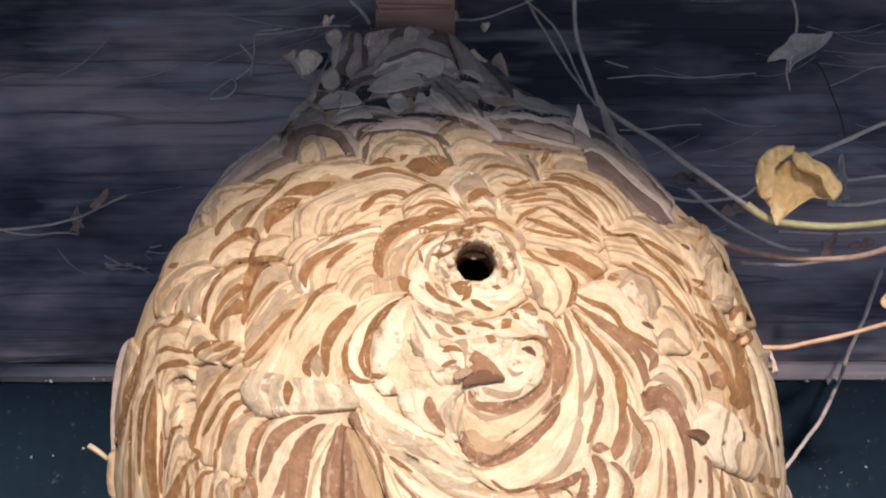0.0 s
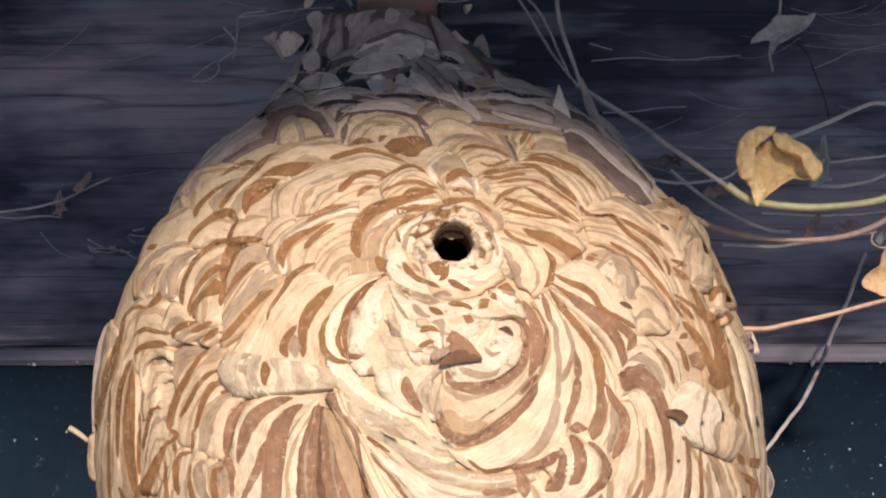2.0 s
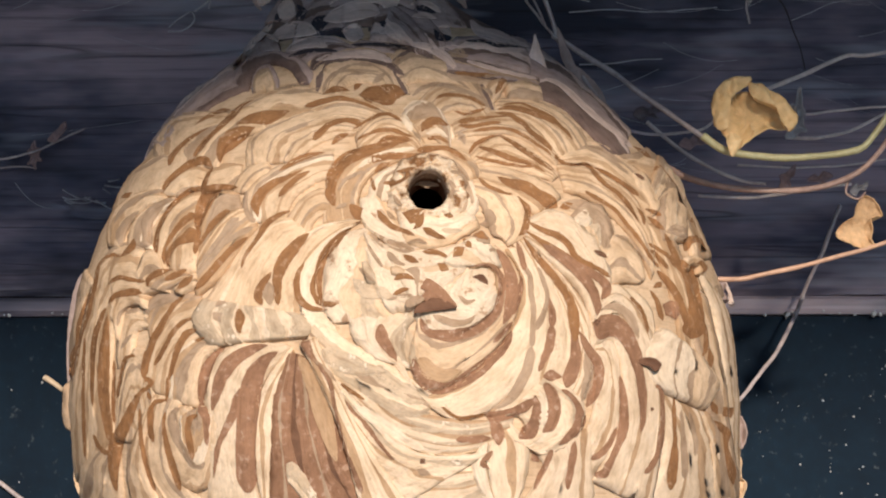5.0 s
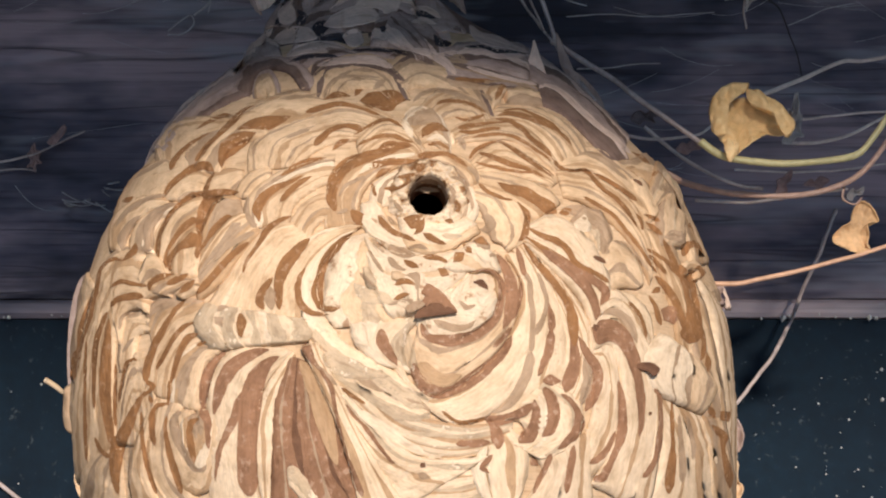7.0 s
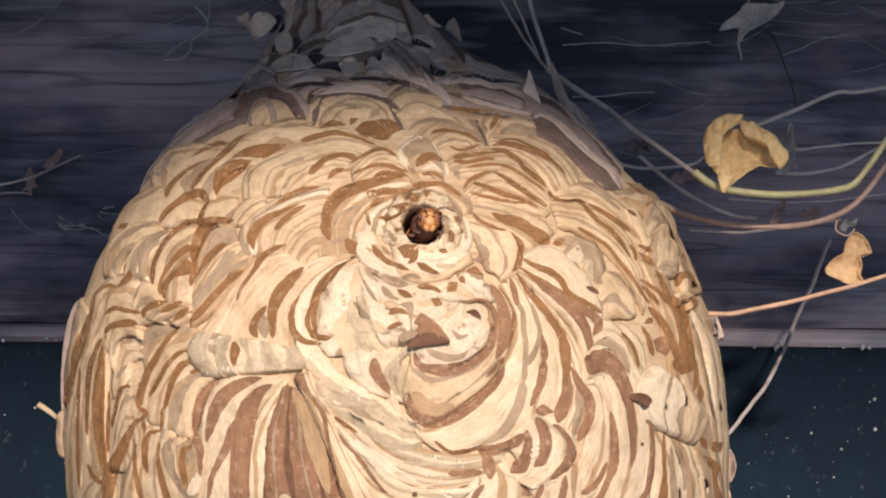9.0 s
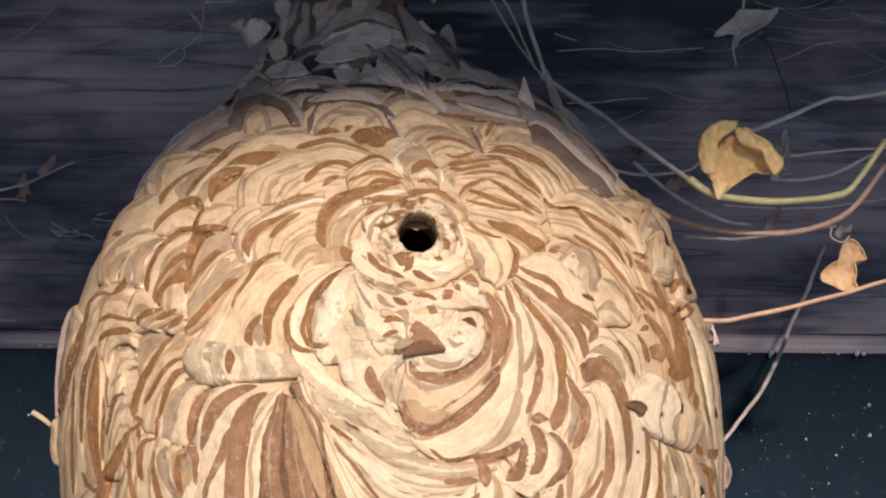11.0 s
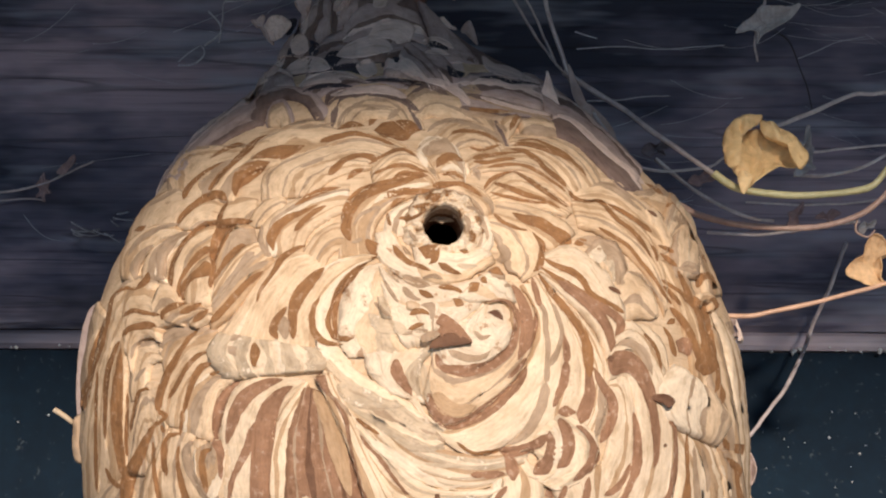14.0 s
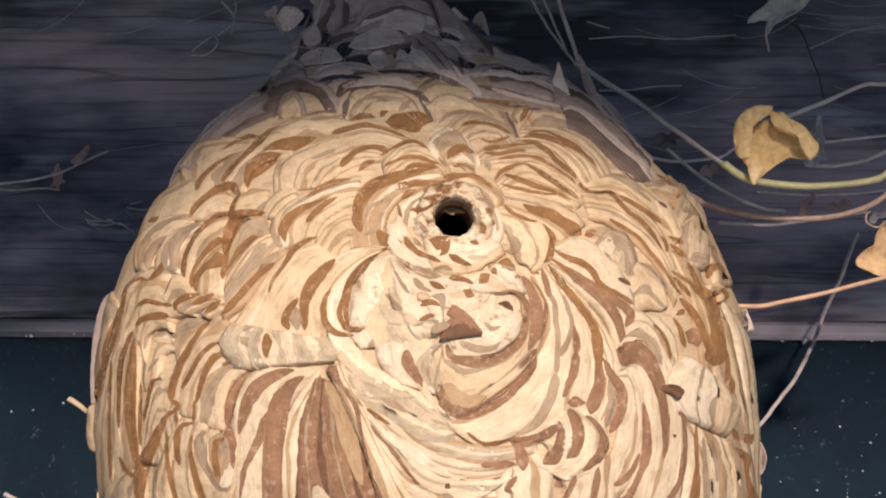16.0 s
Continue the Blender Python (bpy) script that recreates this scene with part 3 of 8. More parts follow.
fold("o1c3t0.6c2", (-76.2, 23.0, -74.5, 30.4, -70.2, 30.3, -64.5, 27.4), (-72.9, 15.9, -70.3, 17.9, -66.7, 18.2, -62.8, 16.6), 1.2, 0.3)
fold("o1c3o1.4c2", (-74.0, 13.3, -73.1, 23.1, -68.3, 23.1, -63.2, 21.1), (-71.5, 6.1, -69.8, 14.0, -66.0, 15.6, -62.4, 13.5), 1.8, 0.3)
fold("c2t1c2", (-66.5, 23.4, -63.7, 29.0, -59.0, 27.2, -55.9, 20.9), (-64.7, 17.4, -61.8, 18.0, -58.5, 18.0, -56.0, 17.0), 1.8, 0.5)
fold("o2t2c1o1t1", (-62.4, 18.7, -60.9, 21.6, -56.3, 22.6, -51.0, 22.3), (-57.3, 17.3, -55.8, 18.1, -53.0, 19.0, -48.9, 20.0), 2.2, 0.2)
fold("c1o1.5c1", (-54.7, 16.9, -51.7, 19.5, -48.1, 21.3), (-52.3, 15.8, -50.1, 17.1, -47.8, 18.0), 2.6, 0.2)
fold("t3o1t2o1.5c3", (-64.2, 11.2, -63.0, 16.2, -57.2, 18.4, -50.0, 18.8), (-60.6, 1.1, -58.4, 8.2, -53.7, 12.1, -49.0, 13.4), 0.4, 0.3)
fold("t1c2o0.6c2", (-72.9, -0.3, -71.9, 12.4, -67.6, 15.0, -61.9, 13.1), (-67.2, 0.4, -66.8, 6.9, -64.8, 9.0, -61.8, 8.9), 0.4, 0.3)
fold("o1c1o1c2t2o1c1o2", (-49.7, 24.5, -45.5, 31.7, -41.7, 36.3, -37.6, 38.4), (-49.3, 15.1, -42.7, 19.9, -36.7, 27.7, -32.8, 32.3), 1.1, 0.8)
fold("t1o2c1.5o1c2o1c1.5o1", (-64.5, -6.4, -62.8, 4.3, -56.0, 12.6, -48.7, 16.5), (-55.4, -9.6, -53.9, -1.3, -48.6, 4.0, -40.3, 5.4), 0.4, 0.7)
fold("c2t0.8c1.5o0.6c1.5t0.8c2o0.6c1", (-73.1, -18.9, -71.1, -6.2, -68.2, 2.7, -65.1, 4.2, -62.2, 1.7, -60.0, -7.8, -60.2, -20.5), (-66.9, -19.7, -66.3, -17.9, -65.9, -19.8), 0.4, 0.5)
fold("p1o1t1.5c3", (-56.5, -10.1, -54.8, 0.2, -49.4, 5.0, -42.6, 4.2), (-48.0, -12.6, -47.4, -6.0, -46.0, -0.5, -42.5, 2.2), 0.4, 0.6)
fold("o1c1.5o0.7c1", (-61.5, -10.8, -66.0, -19.6, -68.1, -27.9, -66.4, -36.5), (-59.3, -8.2, -62.7, -19.9, -61.8, -28.3, -57.4, -36.9), 1.6, 0.3)
fold("c1.5o1c2t0.7c1.5", (-62.5, -7.0, -64.3, -19.9, -63.5, -28.4, -59.2, -37.1), (-52.2, -9.8, -55.9, -20.5, -53.5, -29.0, -45.3, -36.9), 0.4, 0.6)
fold("o1c2t1c3", (-40.8, -12.3, -41.7, -23.5, -45.2, -31.2, -49.3, -32.9, -53.4, -30.9, -56.8, -22.8, -57.8, -11.2), (-48.4, -11.9, -49.1, -13.5, -49.7, -11.8), 0.4, 0.8)
fold("p2o2t3", (-43.8, -13.1, -44.3, -20.8, -46.1, -26.1, -48.2, -27.2, -50.3, -25.9, -52.1, -20.4, -52.6, -12.5), (-47.8, -12.8, -48.1, -14.0, -48.5, -12.8), 1.2, 0.4)
# big petals left of the middle
fold("c3a0.5c9", (-49.1, 10.9, -41.6, 21.5, -35.9, 29.3, -30.6, 34.7, -24.7, 34.3), (-30.8, 6.8, -29.4, 18.6, -25.2, 24.2, -19.9, 30.4), 0.4, 0.8)
fold("a4c4o1a1p2a3", (-33.7, 6.5, -33.0, 11.6, -29.7, 20.4, -22.8, 28.8, -14.0, 32.9, -6.5, 33.1), (-12.4, 4.8, -16.0, 9.8, -18.2, 17.7, -15.6, 25.3, -9.3, 31.3), 0.4, 0.8)
fold("q4c3g2c2t1", (-13.9, 6.9, -16.4, 11.5, -16.0, 21.0, -12.8, 28.5, -6.1, 31.2), (2.1, 7.5, 0.7, 11.8, -0.0, 17.4, -1.5, 22.5, -2.9, 28.3), 0.4, 0.8)
# right of the hole
fold("c3t0.6c2t1", (29.5, 26.7, 34.1, 30.0, 34.6, 37.1, 30.5, 42.7, 21.1, 44.7), (27.8, 28.7, 25.5, 29.6, 24.1, 33.6, 22.5, 37.9, 19.6, 40.9), 0.4, 0.8)
# pale paper round the entrance
fold("q4c1q4", (24.1, 27.9, 27.1, 23.1, 27.9, 15.8, 25.3, 7.9), (6.2, 25.4, 4.4, 16.7, 5.6, 9.6, 9.1, 3.3), 0.4, 0.8)
fold("p2t1p2c1", (-5.9, 37.8, -4.4, 44.5, 1.0, 48.3, 8.2, 49.4, 16.1, 48.4), (1.2, 38.7, 2.0, 42.9, 5.1, 45.6, 9.2, 47.0, 14.2, 45.8), 0.4, 0.3)
fold("p3t0.6p2", (15.4, 48.5, 20.8, 44.5, 22.2, 37.1, 18.5, 31.2), (14.7, 45.8, 16.1, 42.1, 16.2, 36.9, 13.9, 32.6), 0.4, 0.4)
fold("q3c1", (-7.7, 39.0, -6.9, 32.5, -0.1, 26.6, 8.0, 24.6), (-3.4, 40.6, -0.2, 34.6, 5.5, 29.1, 12.3, 27.0), 0.4, 0.5)
fold("q3c2", (1.2, 36.8, 5.5, 34.0, 13.9, 33.8, 20.2, 35.9), (3.4, 26.7, 9.7, 25.3, 15.3, 26.9, 22.6, 31.7), 1.0, 0.6)
fold("q3c1q3", (-7.1, 30.3, -1.5, 26.6, 9.7, 24.9, 22.5, 28.5), (0.1, 11.2, 5.6, 12.0, 12.5, 14.9, 19.7, 20.8), 1.2, 0.8)
fold("q3c1q2", (19.6, 28.8, 25.1, 26.2, 27.5, 20.5), (12.4, 22.2, 15.1, 20.5, 20.9, 20.9), 2.1, 0.8)
fold("q2p1q2", (-6.3, 26.3, -4.8, 20.4, -3.0, 14.7, 0.4, 8.6), (3.6, 24.8, 4.4, 19.3, 5.3, 15.0, 6.7, 10.0), 1.9, 0.1)
fold("q2t1q1", (0.0, 19.8, 2.1, 17.8, 4.5, 12.9, 5.6, 9.9), (7.6, 21.0, 8.6, 18.9, 8.0, 16.1, 7.5, 13.6), 2.2, 0.1)
fold("t2", (20.3, 28.9, 22.6, 29.6, 24.7, 27.1), (20.7, 27.2, 22.6, 26.5, 24.4, 26.6), 2.7, 0.2)
fold("c2", (0.0, 20.2, 2.1, 20.5, 4.2, 19.1), (0.3, 18.5, 2.2, 18.2, 3.9, 18.2), 2.8, 0.2)
fold("g2", (-6.9, 22.1, -4.8, 20.9, -3.0, 17.7), (-6.1, 17.7, -4.8, 16.3, -3.0, 16.0), 2.3, 0.3)
# fans right
fold("a4o1a3o1a2a3o1a3a1", (33.1, 29.0, 44.1, 19.1, 50.7, 8.7, 51.1, -0.7, 47.4, -12.9), (36.7, 28.1, 40.1, 16.6, 43.3, 5.2, 42.0, -6.2, 37.6, -11.9), 0.4, 0.6)
fold("a1a1.5a3o1a1a1.5a2o1", (34.5, 29.4, 41.6, 16.7, 44.3, 5.3, 42.7, -6.1, 34.8, -15.5), (30.2, 27.9, 34.4, 19.1, 34.2, 4.7, 31.3, -6.6, 23.6, -15.7), 0.4, 0.7)
fold("a5a1a3a3o1a1.5", (33.3, 33.8, 41.0, 37.4, 50.0, 32.4, 56.9, 20.3), (33.0, 29.3, 40.6, 22.6, 47.7, 15.8, 50.8, 8.6), 1.1, 0.8)
# swirl
fold("a1.5a6o1", (33.0, 27.1, 37.2, 13.5, 35.6, -0.9, 29.2, -10.8, 19.4, -16.5, 11.2, -14.5, 0.8, -3.7), (28.7, 26.1, 32.9, 17.5, 30.0, 5.9, 22.9, -3.5, 13.2, -10.4, 6.3, -9.1, 2.2, 1.2), 0.4, 0.7)
fold("c2t1c3t1c2", (26.3, 27.4, 32.2, 19.0, 30.4, 7.4, 22.5, -3.0, 12.5, -9.3, 6.8, -7.6, 4.8, -1.6), (21.2, 22.0, 26.5, 17.5, 25.4, 9.7, 18.4, 5.3, 12.8, 4.9, 8.7, 6.8, 7.3, 9.4), 0.4, 0.7)
fold("q6", (20.5, 21.4, 23.8, 22.1, 27.2, 17.0, 25.7, 9.6), (7.2, 9.5, 9.7, 3.9, 15.2, 3.1, 22.1, 7.0), 1.2, 0.8)
fold("o1", (19.2, 20.9, 23.3, 21.9, 26.2, 20.4, 27.2, 13.7), (19.3, 20.2, 23.3, 20.9, 25.5, 19.5, 26.3, 13.6), 2.7, 0.1)
# under the swirl to the left
fold("p3.5a1.5a2.5g3", (-10.0, 9.4, -8.9, 3.3, -4.0, -1.9, 2.6, -3.7), (8.4, 9.4, 4.5, 5.4, 3.7, -0.5, 5.9, -5.0), 0.4, 0.8)
fold("a3g3t2a2g2a1t1", (-19.5, 9.9, -9.6, 2.4, 0.1, -3.3, 10.5, -10.4), (-20.1, 0.7, -12.3, -8.3, -1.2, -14.5, 9.8, -16.6), 0.4, 0.8)
fold("g4a1g2a1.5a1.5g2a1p1g2a2g3", (-46.6, 15.2, -49.8, 10.4, -47.8, 5.6, -44.7, 2.2), (-22.1, 9.8, -19.3, 6.9, -19.0, 4.7, -20.6, 3.3), 1.2, 0.8)
# lower fan
fold("a1a2a2.5a2a0.7a1a4", (-26.5, 2.5, -40.2, 2.0, -45.5, -7.2, -46.5, -21.0, -45.2, -36.2), (-23.9, 1.3, -31.3, -7.9, -33.4, -21.5, -32.4, -36.4), 0.4, 0.8)
fold("g2a1o0.6a2g1o1a2g2a2o1", (-5.3, -22.0, 7.0, -26.6, 19.4, -25.9, 26.3, -24.3), (0.1, -38.8, 9.8, -38.8, 19.4, -38.7, 27.8, -38.7), 0.4, 0.8)
fold("o1g2a1g2o1a2g1o0.6a1g1o0.7a1", (-1.2, -9.8, 7.0, -14.5, 19.4, -16.8, 30.5, -15.2), (-12.3, -9.7, -1.2, -20.9, 13.9, -25.2, 29.8, -21.8), 0.4, 0.8)
fold("p2a1g2a0.5a3o1a3a0.7a3", (-15.2, -3.7, -4.6, -15.4, 6.3, -24.1, 19.3, -24.8, 27.5, -22.5), (-12.1, -12.4, -8.7, -21.9, -3.9, -29.8, 1.5, -38.5), 1.2, 0.8)
fold("a1o3a0.7a3o1a2", (-22.0, 2.4, -18.1, -4.6, -12.0, -18.4, -6.6, -37.7), (-17.7, 3.7, -11.4, -9.6, -5.2, -21.9, 5.6, -37.7), 2.1, 0.6)
fold("r2t0.4r2d1r2t0.6r1.5d0.7r2", (-24.7, 0.4, -28.6, -12.1, -29.1, -23.0, -29.6, -37.9), (-20.0, -1.4, -15.3, -10.3, -10.9, -24.6, -3.3, -38.1), 0.4, 0.8)
fold("a2o1a2", (-24.2, 1.9, -31.5, -9.2, -33.5, -22.9, -31.3, -37.2), (-22.7, -1.3, -27.8, -10.1, -28.9, -21.7, -29.6, -37.2), 0.4, 0.3)
fold("g2a1", (-25.3, -27.6, -23.9, -25.9, -21.1, -28.3, -16.3, -35.8), (-24.9, -31.0, -23.3, -32.3, -21.2, -35.1, -18.4, -37.1), 1.2, 0.6)
# right, lower
fold("a2a0.6a2o1a2a0.6a1", (55.4, 11.4, 57.8, 18.3, 61.9, 18.9, 67.2, 13.6, 68.1, 1.0), (55.6, 6.0, 57.2, 8.5, 60.0, 8.2, 62.7, 4.1, 63.8, -2.0), 0.4, 0.3)
fold("a2o1a2a0.7a3o1a3a1.5a2a1", (50.0, 14.3, 57.0, 19.3, 63.8, 13.0, 68.3, 1.7, 69.1, -17.1, 65.7, -37.0), (50.2, 2.5, 54.8, 4.3, 57.4, -1.0, 57.8, -10.8, 54.7, -22.3, 49.6, -30.6), 1.0, 0.8)
fold("a3o1a3a1", (50.6, 3.6, 56.3, 5.4, 58.6, -7.9, 55.8, -22.3, 50.3, -29.3), (50.5, 0.0, 51.5, -7.0, 49.9, -15.5, 46.2, -22.7), 0.4, 0.6)
fold("a2o0.7a2o1a1a0.7o1", (82.7, 29.1, 88.2, 16.9, 90.5, -1.8, 92.6, -34.6), (91.8, 24.4, 99.4, 18.9, 100.7, 1.6, 98.9, -33.1), 0.4, 0.3)
fold("a2a1.2a2o1a1.5a1.4o3a2o1a3a1a1", (63.7, -6.0, 68.9, -15.6, 68.4, -27.1, 62.9, -37.9), (84.8, -10.7, 88.9, -19.2, 92.6, -26.2, 98.6, -34.8), 0.4, 0.8)
fold("a1.2a3a0.8a3o1a2", (34.7, -23.0, 37.8, -27.6, 35.0, -32.7, 31.7, -37.9), (51.3, -16.9, 50.5, -23.9, 50.6, -30.7, 50.7, -37.6), 0.4, 0.8)
fold("a1.5g1.5a2a2.4p1.4a2a4", (37.4, -4.4, 47.1, -10.8, 45.8, -20.2, 38.0, -24.5, 33.8, -23.3), (27.6, -15.6, 31.0, -15.1, 33.1, -17.6, 31.7, -20.6, 28.9, -21.1), 1.2, 0.4)
fold("p2o0.6a3o1a2", (22.1, -22.6, 20.0, -27.4, 22.1, -33.8, 26.2, -38.5), (29.6, -17.0, 33.8, -23.0, 33.1, -31.0, 29.7, -38.5), 1.2, 0.3)
# barrel
fold("t2o0.8t2c1o0.8t1", (76.9, 15.3, 79.5, 6.6, 81.3, -2.3, 83.4, -11.7), (84.2, 23.7, 87.5, 11.7, 90.4, -0.3, 91.8, -12.4), 0.9, 0.2)
fold("c1o1t2o1.3c1t2", (80.7, -10.6, 82.8, -17.1, 84.3, -24.3, 85.7, -35.1), (90.4, -8.9, 92.2, -15.5, 94.3, -22.9, 98.9, -33.0), 1.2, 0.2)
fold("p3t0.5p2t0.7c2t0.7c2", (70.3, 9.7, 64.3, 4.7, 63.2, -2.5, 68.7, -7.6), (81.8, 2.6, 87.2, -2.1, 86.2, -5.1, 81.6, -10.9), 1.1, 2.4)


def smooth_bm(rings, closed=True):
    bm = bmesh.new()
    made = [[bm.verts.new(p) for p in r] for r in rings]
    for a, b in zip(made, made[1:]):
        count = len(a)
        for k in range(count if closed else count - 1):
            n = (k + 1) % count
            bm.faces.new((a[k], a[n], b[n], b[k]))
    return bm


# ---- the entrance: a lumpy collar, a short passage and the inner sheets ----
ENTRY = HOLE + Vector((0.06, -0.96, 0.26)) * 0.0034
side = HOLE_OUT.cross(Vector((0, 0, 1))).normalized()
rise = side.cross(HOLE_OUT).normalized()


def about(angle, radius, out):
    """A place round the entrance, in the nest's space."""
    p = ENTRY + (side * math.cos(angle) + rise * math.sin(angle)) * radius + HOLE_OUT * out
    return p - Vector((0, 0, 0.15))


def collar():
    profile = ((0.92, -0.016), (0.95, -0.010), (0.98, -0.005), (1.0, -0.0022), (1.03, -0.0006), (1.14, 0.0004), (1.32, 0.0002), (1.55, -0.0006),
               (1.8, -0.0014), (2.05, -0.0030), (2.3, -0.0062))
    rings = []
    steps = np.linspace(0, len(profile) - 1, 45)
    for n in steps:
        r, out = (np.interp(n, range(len(profile)), [q[c] for q in profile]) for c in (0, 1))
        ring = []
        for k in range(240):
            a = 2 * math.pi * k / 240
            c, s = math.cos(a), math.sin(a)
            lump = noise.noise((c * 2.4, s * 2.4, n * 0.12)) * 0.05 + noise.noise((c * 6, s * 6, n * 0.3 + 4)) * 0.03
            bump = (noise.noise((c * r * 2.6, s * r * 2.6, 7)) * 0.0011 + noise.noise((c * r * 7, s * r * 7, 3)) * 0.0005) * min(1, n / 4)
            tall = 0.93 if s > 0 else 1.0
            ring.append(about(a, HOLE_SIZE * r * (1 + lump) * tall, out + bump))
        rings.append(ring)
    bm = smooth_bm(rings)
    uv = bm.loops.layers.uv.new("strip")
    for f in bm.faces:
        c = f.calc_center_median()
        n = noise.noise(c * 330) + 0.5 * noise.noise(c * 800) + 0.2 * noise.noise(c * 2000)
        deep = (c + Vector((0, 0, 0.15)) - ENTRY).dot(HOLE_OUT)
        # passage turns tan, then dark with depth: shade put into the colour
        f.material_index = PULPS.index("d" if deep < -0.007 else "t" if deep < -0.003 else "b" if n > 0.46 else "t" if n > 0.32 else "c" if n > 0.05 else "p")
        for loop in f.loops:
            loop[uv].uv = (loop.vert.co.x, loop.vert.co.z)
    bmesh.ops.recalc_face_normals(bm, faces=bm.faces)
    return obj("entrance_collar", bm, [PAPER[k] for k in PULPS], nest, "pale lumpy paper collar round the entrance")


collar()


def inner_sheet(depth, low, bend):
    """A sheet of paper inside the nest that hangs down behind the top of the entrance."""
    rings = []
    for j in range(7):
        ring = []
        for i in range(19):
            x = (i / 18 - 0.5) * 0.020
            z = 0.009 - (0.009 - low + bend * (x / 0.01) ** 2 + 0.0006 * noise.noise((i * 0.6, depth * 900, 2))) * j / 6
            p = ENTRY + side * x + rise * z - HOLE_OUT * (depth + 0.002 * (1 - j / 6))
            ring.append(p - Vector((0, 0, 0.15)))
        rings.append(ring)
    bm = smooth_bm(rings, closed=False)
    uv = bm.loops.layers.uv.new("strip")
    ob = obj("inner_sheet", bm, PAPER["t"], nest, "dim grey inner paper layer")
    thick = ob.modifiers.new("thick", "SOLIDIFY")
    thick.thickness = 0.0004
    return ob


inner_sheet(0.009, 0.0030, -0.0012)


# ---- pulp strands laid over the scallops ----
def skin():
    """The nest's outer faces so far, in its own space."""
    verts, faces = [], []
    for ob in FOLDS + [o for o in nest.children if o.name in ("envelope", "entrance_collar")]:
        first = len(verts)
        verts += [v.co.copy() for v in ob.data.vertices]
        faces += [[first + k for k in p.vertices] for p in ob.data.polygons]
    return BVHTree.FromPolygons(verts, faces)


SKIN = skin()
OPEN_FRONT = np.array((12.0, -516.0, -55.0))
STRANDS = []
RAISED = {"n": 0.28}


def strand(pulp, left, right):
    """One mouthful of pulp, smeared on as a tapered strip between two edges (mm in x and z on the nest's front)."""
    seed = 2.3 * len(STRANDS) + 40
    length = np.linalg.norm(np.diff(glide(left, 30), axis=0), axis=1).sum()
    wide = np.linalg.norm(np.array(left).reshape(-1, 2) - np.array(right).reshape(-1, 2), axis=1).max()
    count, rows = int(max(10, min(90, length / 0.45))), int(max(3, min(9, wide / 0.5))) + 2
    a, b = glide(left, count), glide(right, count)
    bm = bmesh.new()
    uv = bm.loops.layers.uv.new("strip")
    proud = RAISED.get(pulp, 0.0)
    high = proud + 0.09 + 0.0006 * len(STRANDS)
    grid, deep = [], 0.5
    for i in range(count):
        line = []
        ragged = [0.24 * noise.noise((i * 0.21, seed, e)) + 0.14 * noise.noise((i * 0.9, seed, e + 5)) for e in (0, 9)]
        across = b[i] - a[i]
        size = max(0.05, np.linalg.norm(across))
        for j in range(rows + 2) if proud else range(1, rows + 1):
            u = min(1.0, max(0.0, (j - 1) / (rows - 1)))
            u = u * (1 + ragged[1] / size) - (1 - u) * ragged[0] / size if size > 0.4 else u
            end = min(i, count - 1 - i) * length / count / min(2.2, 0.6 * wide + 0.2)
            u = 0.5 + (u - 0.5) * math.sqrt(min(1.0, 0.04 + end))
            x, z = a[i] + across * u
            p = shell(x, z)
            way = OPEN_FRONT - p
            way /= np.linalg.norm(way)
            hit = SKIN.ray_cast(local(OPEN_FRONT), Vector(-way))[0]
            far = np.linalg.norm(OPEN_FRONT - p) - (hit - local(OPEN_FRONT)).length * 1000 if hit else deep
            far = deep = min(deep + 6, max(deep - 6, far)) if i else far
            rise_here = high - (0.3 + proud) * (j in (0, rows + 1))
            line.append(bm.verts.new(local(p + way * (far + rise_here))))
        grid.append(line)
    for i in range(count - 1):
        for j in range(len(grid[0]) - 1):
            f = bm.faces.new((grid[i][j], grid[i][j + 1], grid[i + 1][j + 1], grid[i + 1][j]))
            f.material_index = PULPS.index(pulp)
            for loop, (di, dj) in zip(f.loops, ((0, 0), (0, 1), (1, 1), (1, 0))):
                loop[uv].uv = ((i + di) * length / count / 1000 + seed, (j + dj) * wide / rows / 1000 + seed)
    bmesh.ops.recalc_face_normals(bm, faces=bm.faces)
    ob = obj("pulp_strand", bm, [PAPER[k] for k in PULPS], nest)
    STRANDS.append(ob)
    return ob


# neck: pale lobes, and near-black strands painting the shade in the gaps
strand("n", (-33.5, 141.9, -36.2, 137.5, -38.0, 132.7, -38.1, 127.6), (-32.0, 144.5, -34.1, 135.8, -34.2, 127.9, -36.3, 124.9))
strand("n", (-39.6, 120.6, -37.0, 116.5, -33.5, 114.6), (-40.2, 128.7, -34.9, 125.5, -31.8, 118.1))
strand("n", (-45.0, 107.6, -41.4, 111.3, -39.5, 116.2), (-48.2, 113.7, -45.1, 118.5, -41.9, 120.6))
strand("n", (-38.1, 104.8, -32.4, 104.1, -27.8, 103.4, -24.4, 103.2), (-40.1, 110.7, -34.8, 113.6, -28.3, 111.8, -24.2, 105.7))
strand("n", (-22.7, 109.7, -17.0, 108.9, -12.2, 109.9, -8.8, 111.3, -6.2, 112.2), (-23.6, 113.0, -19.2, 118.0, -13.7, 120.6, -8.5, 119.1, -5.8, 114.5))
strand("n", (-13.4, 117.9, -9.4, 119.3, -5.8, 118.2, -4.9, 116.4, -2.9, 115.9), (-14.8, 121.1, -11.1, 126.6, -5.1, 128.7, 0.1, 126.0, 0.3, 118.9))
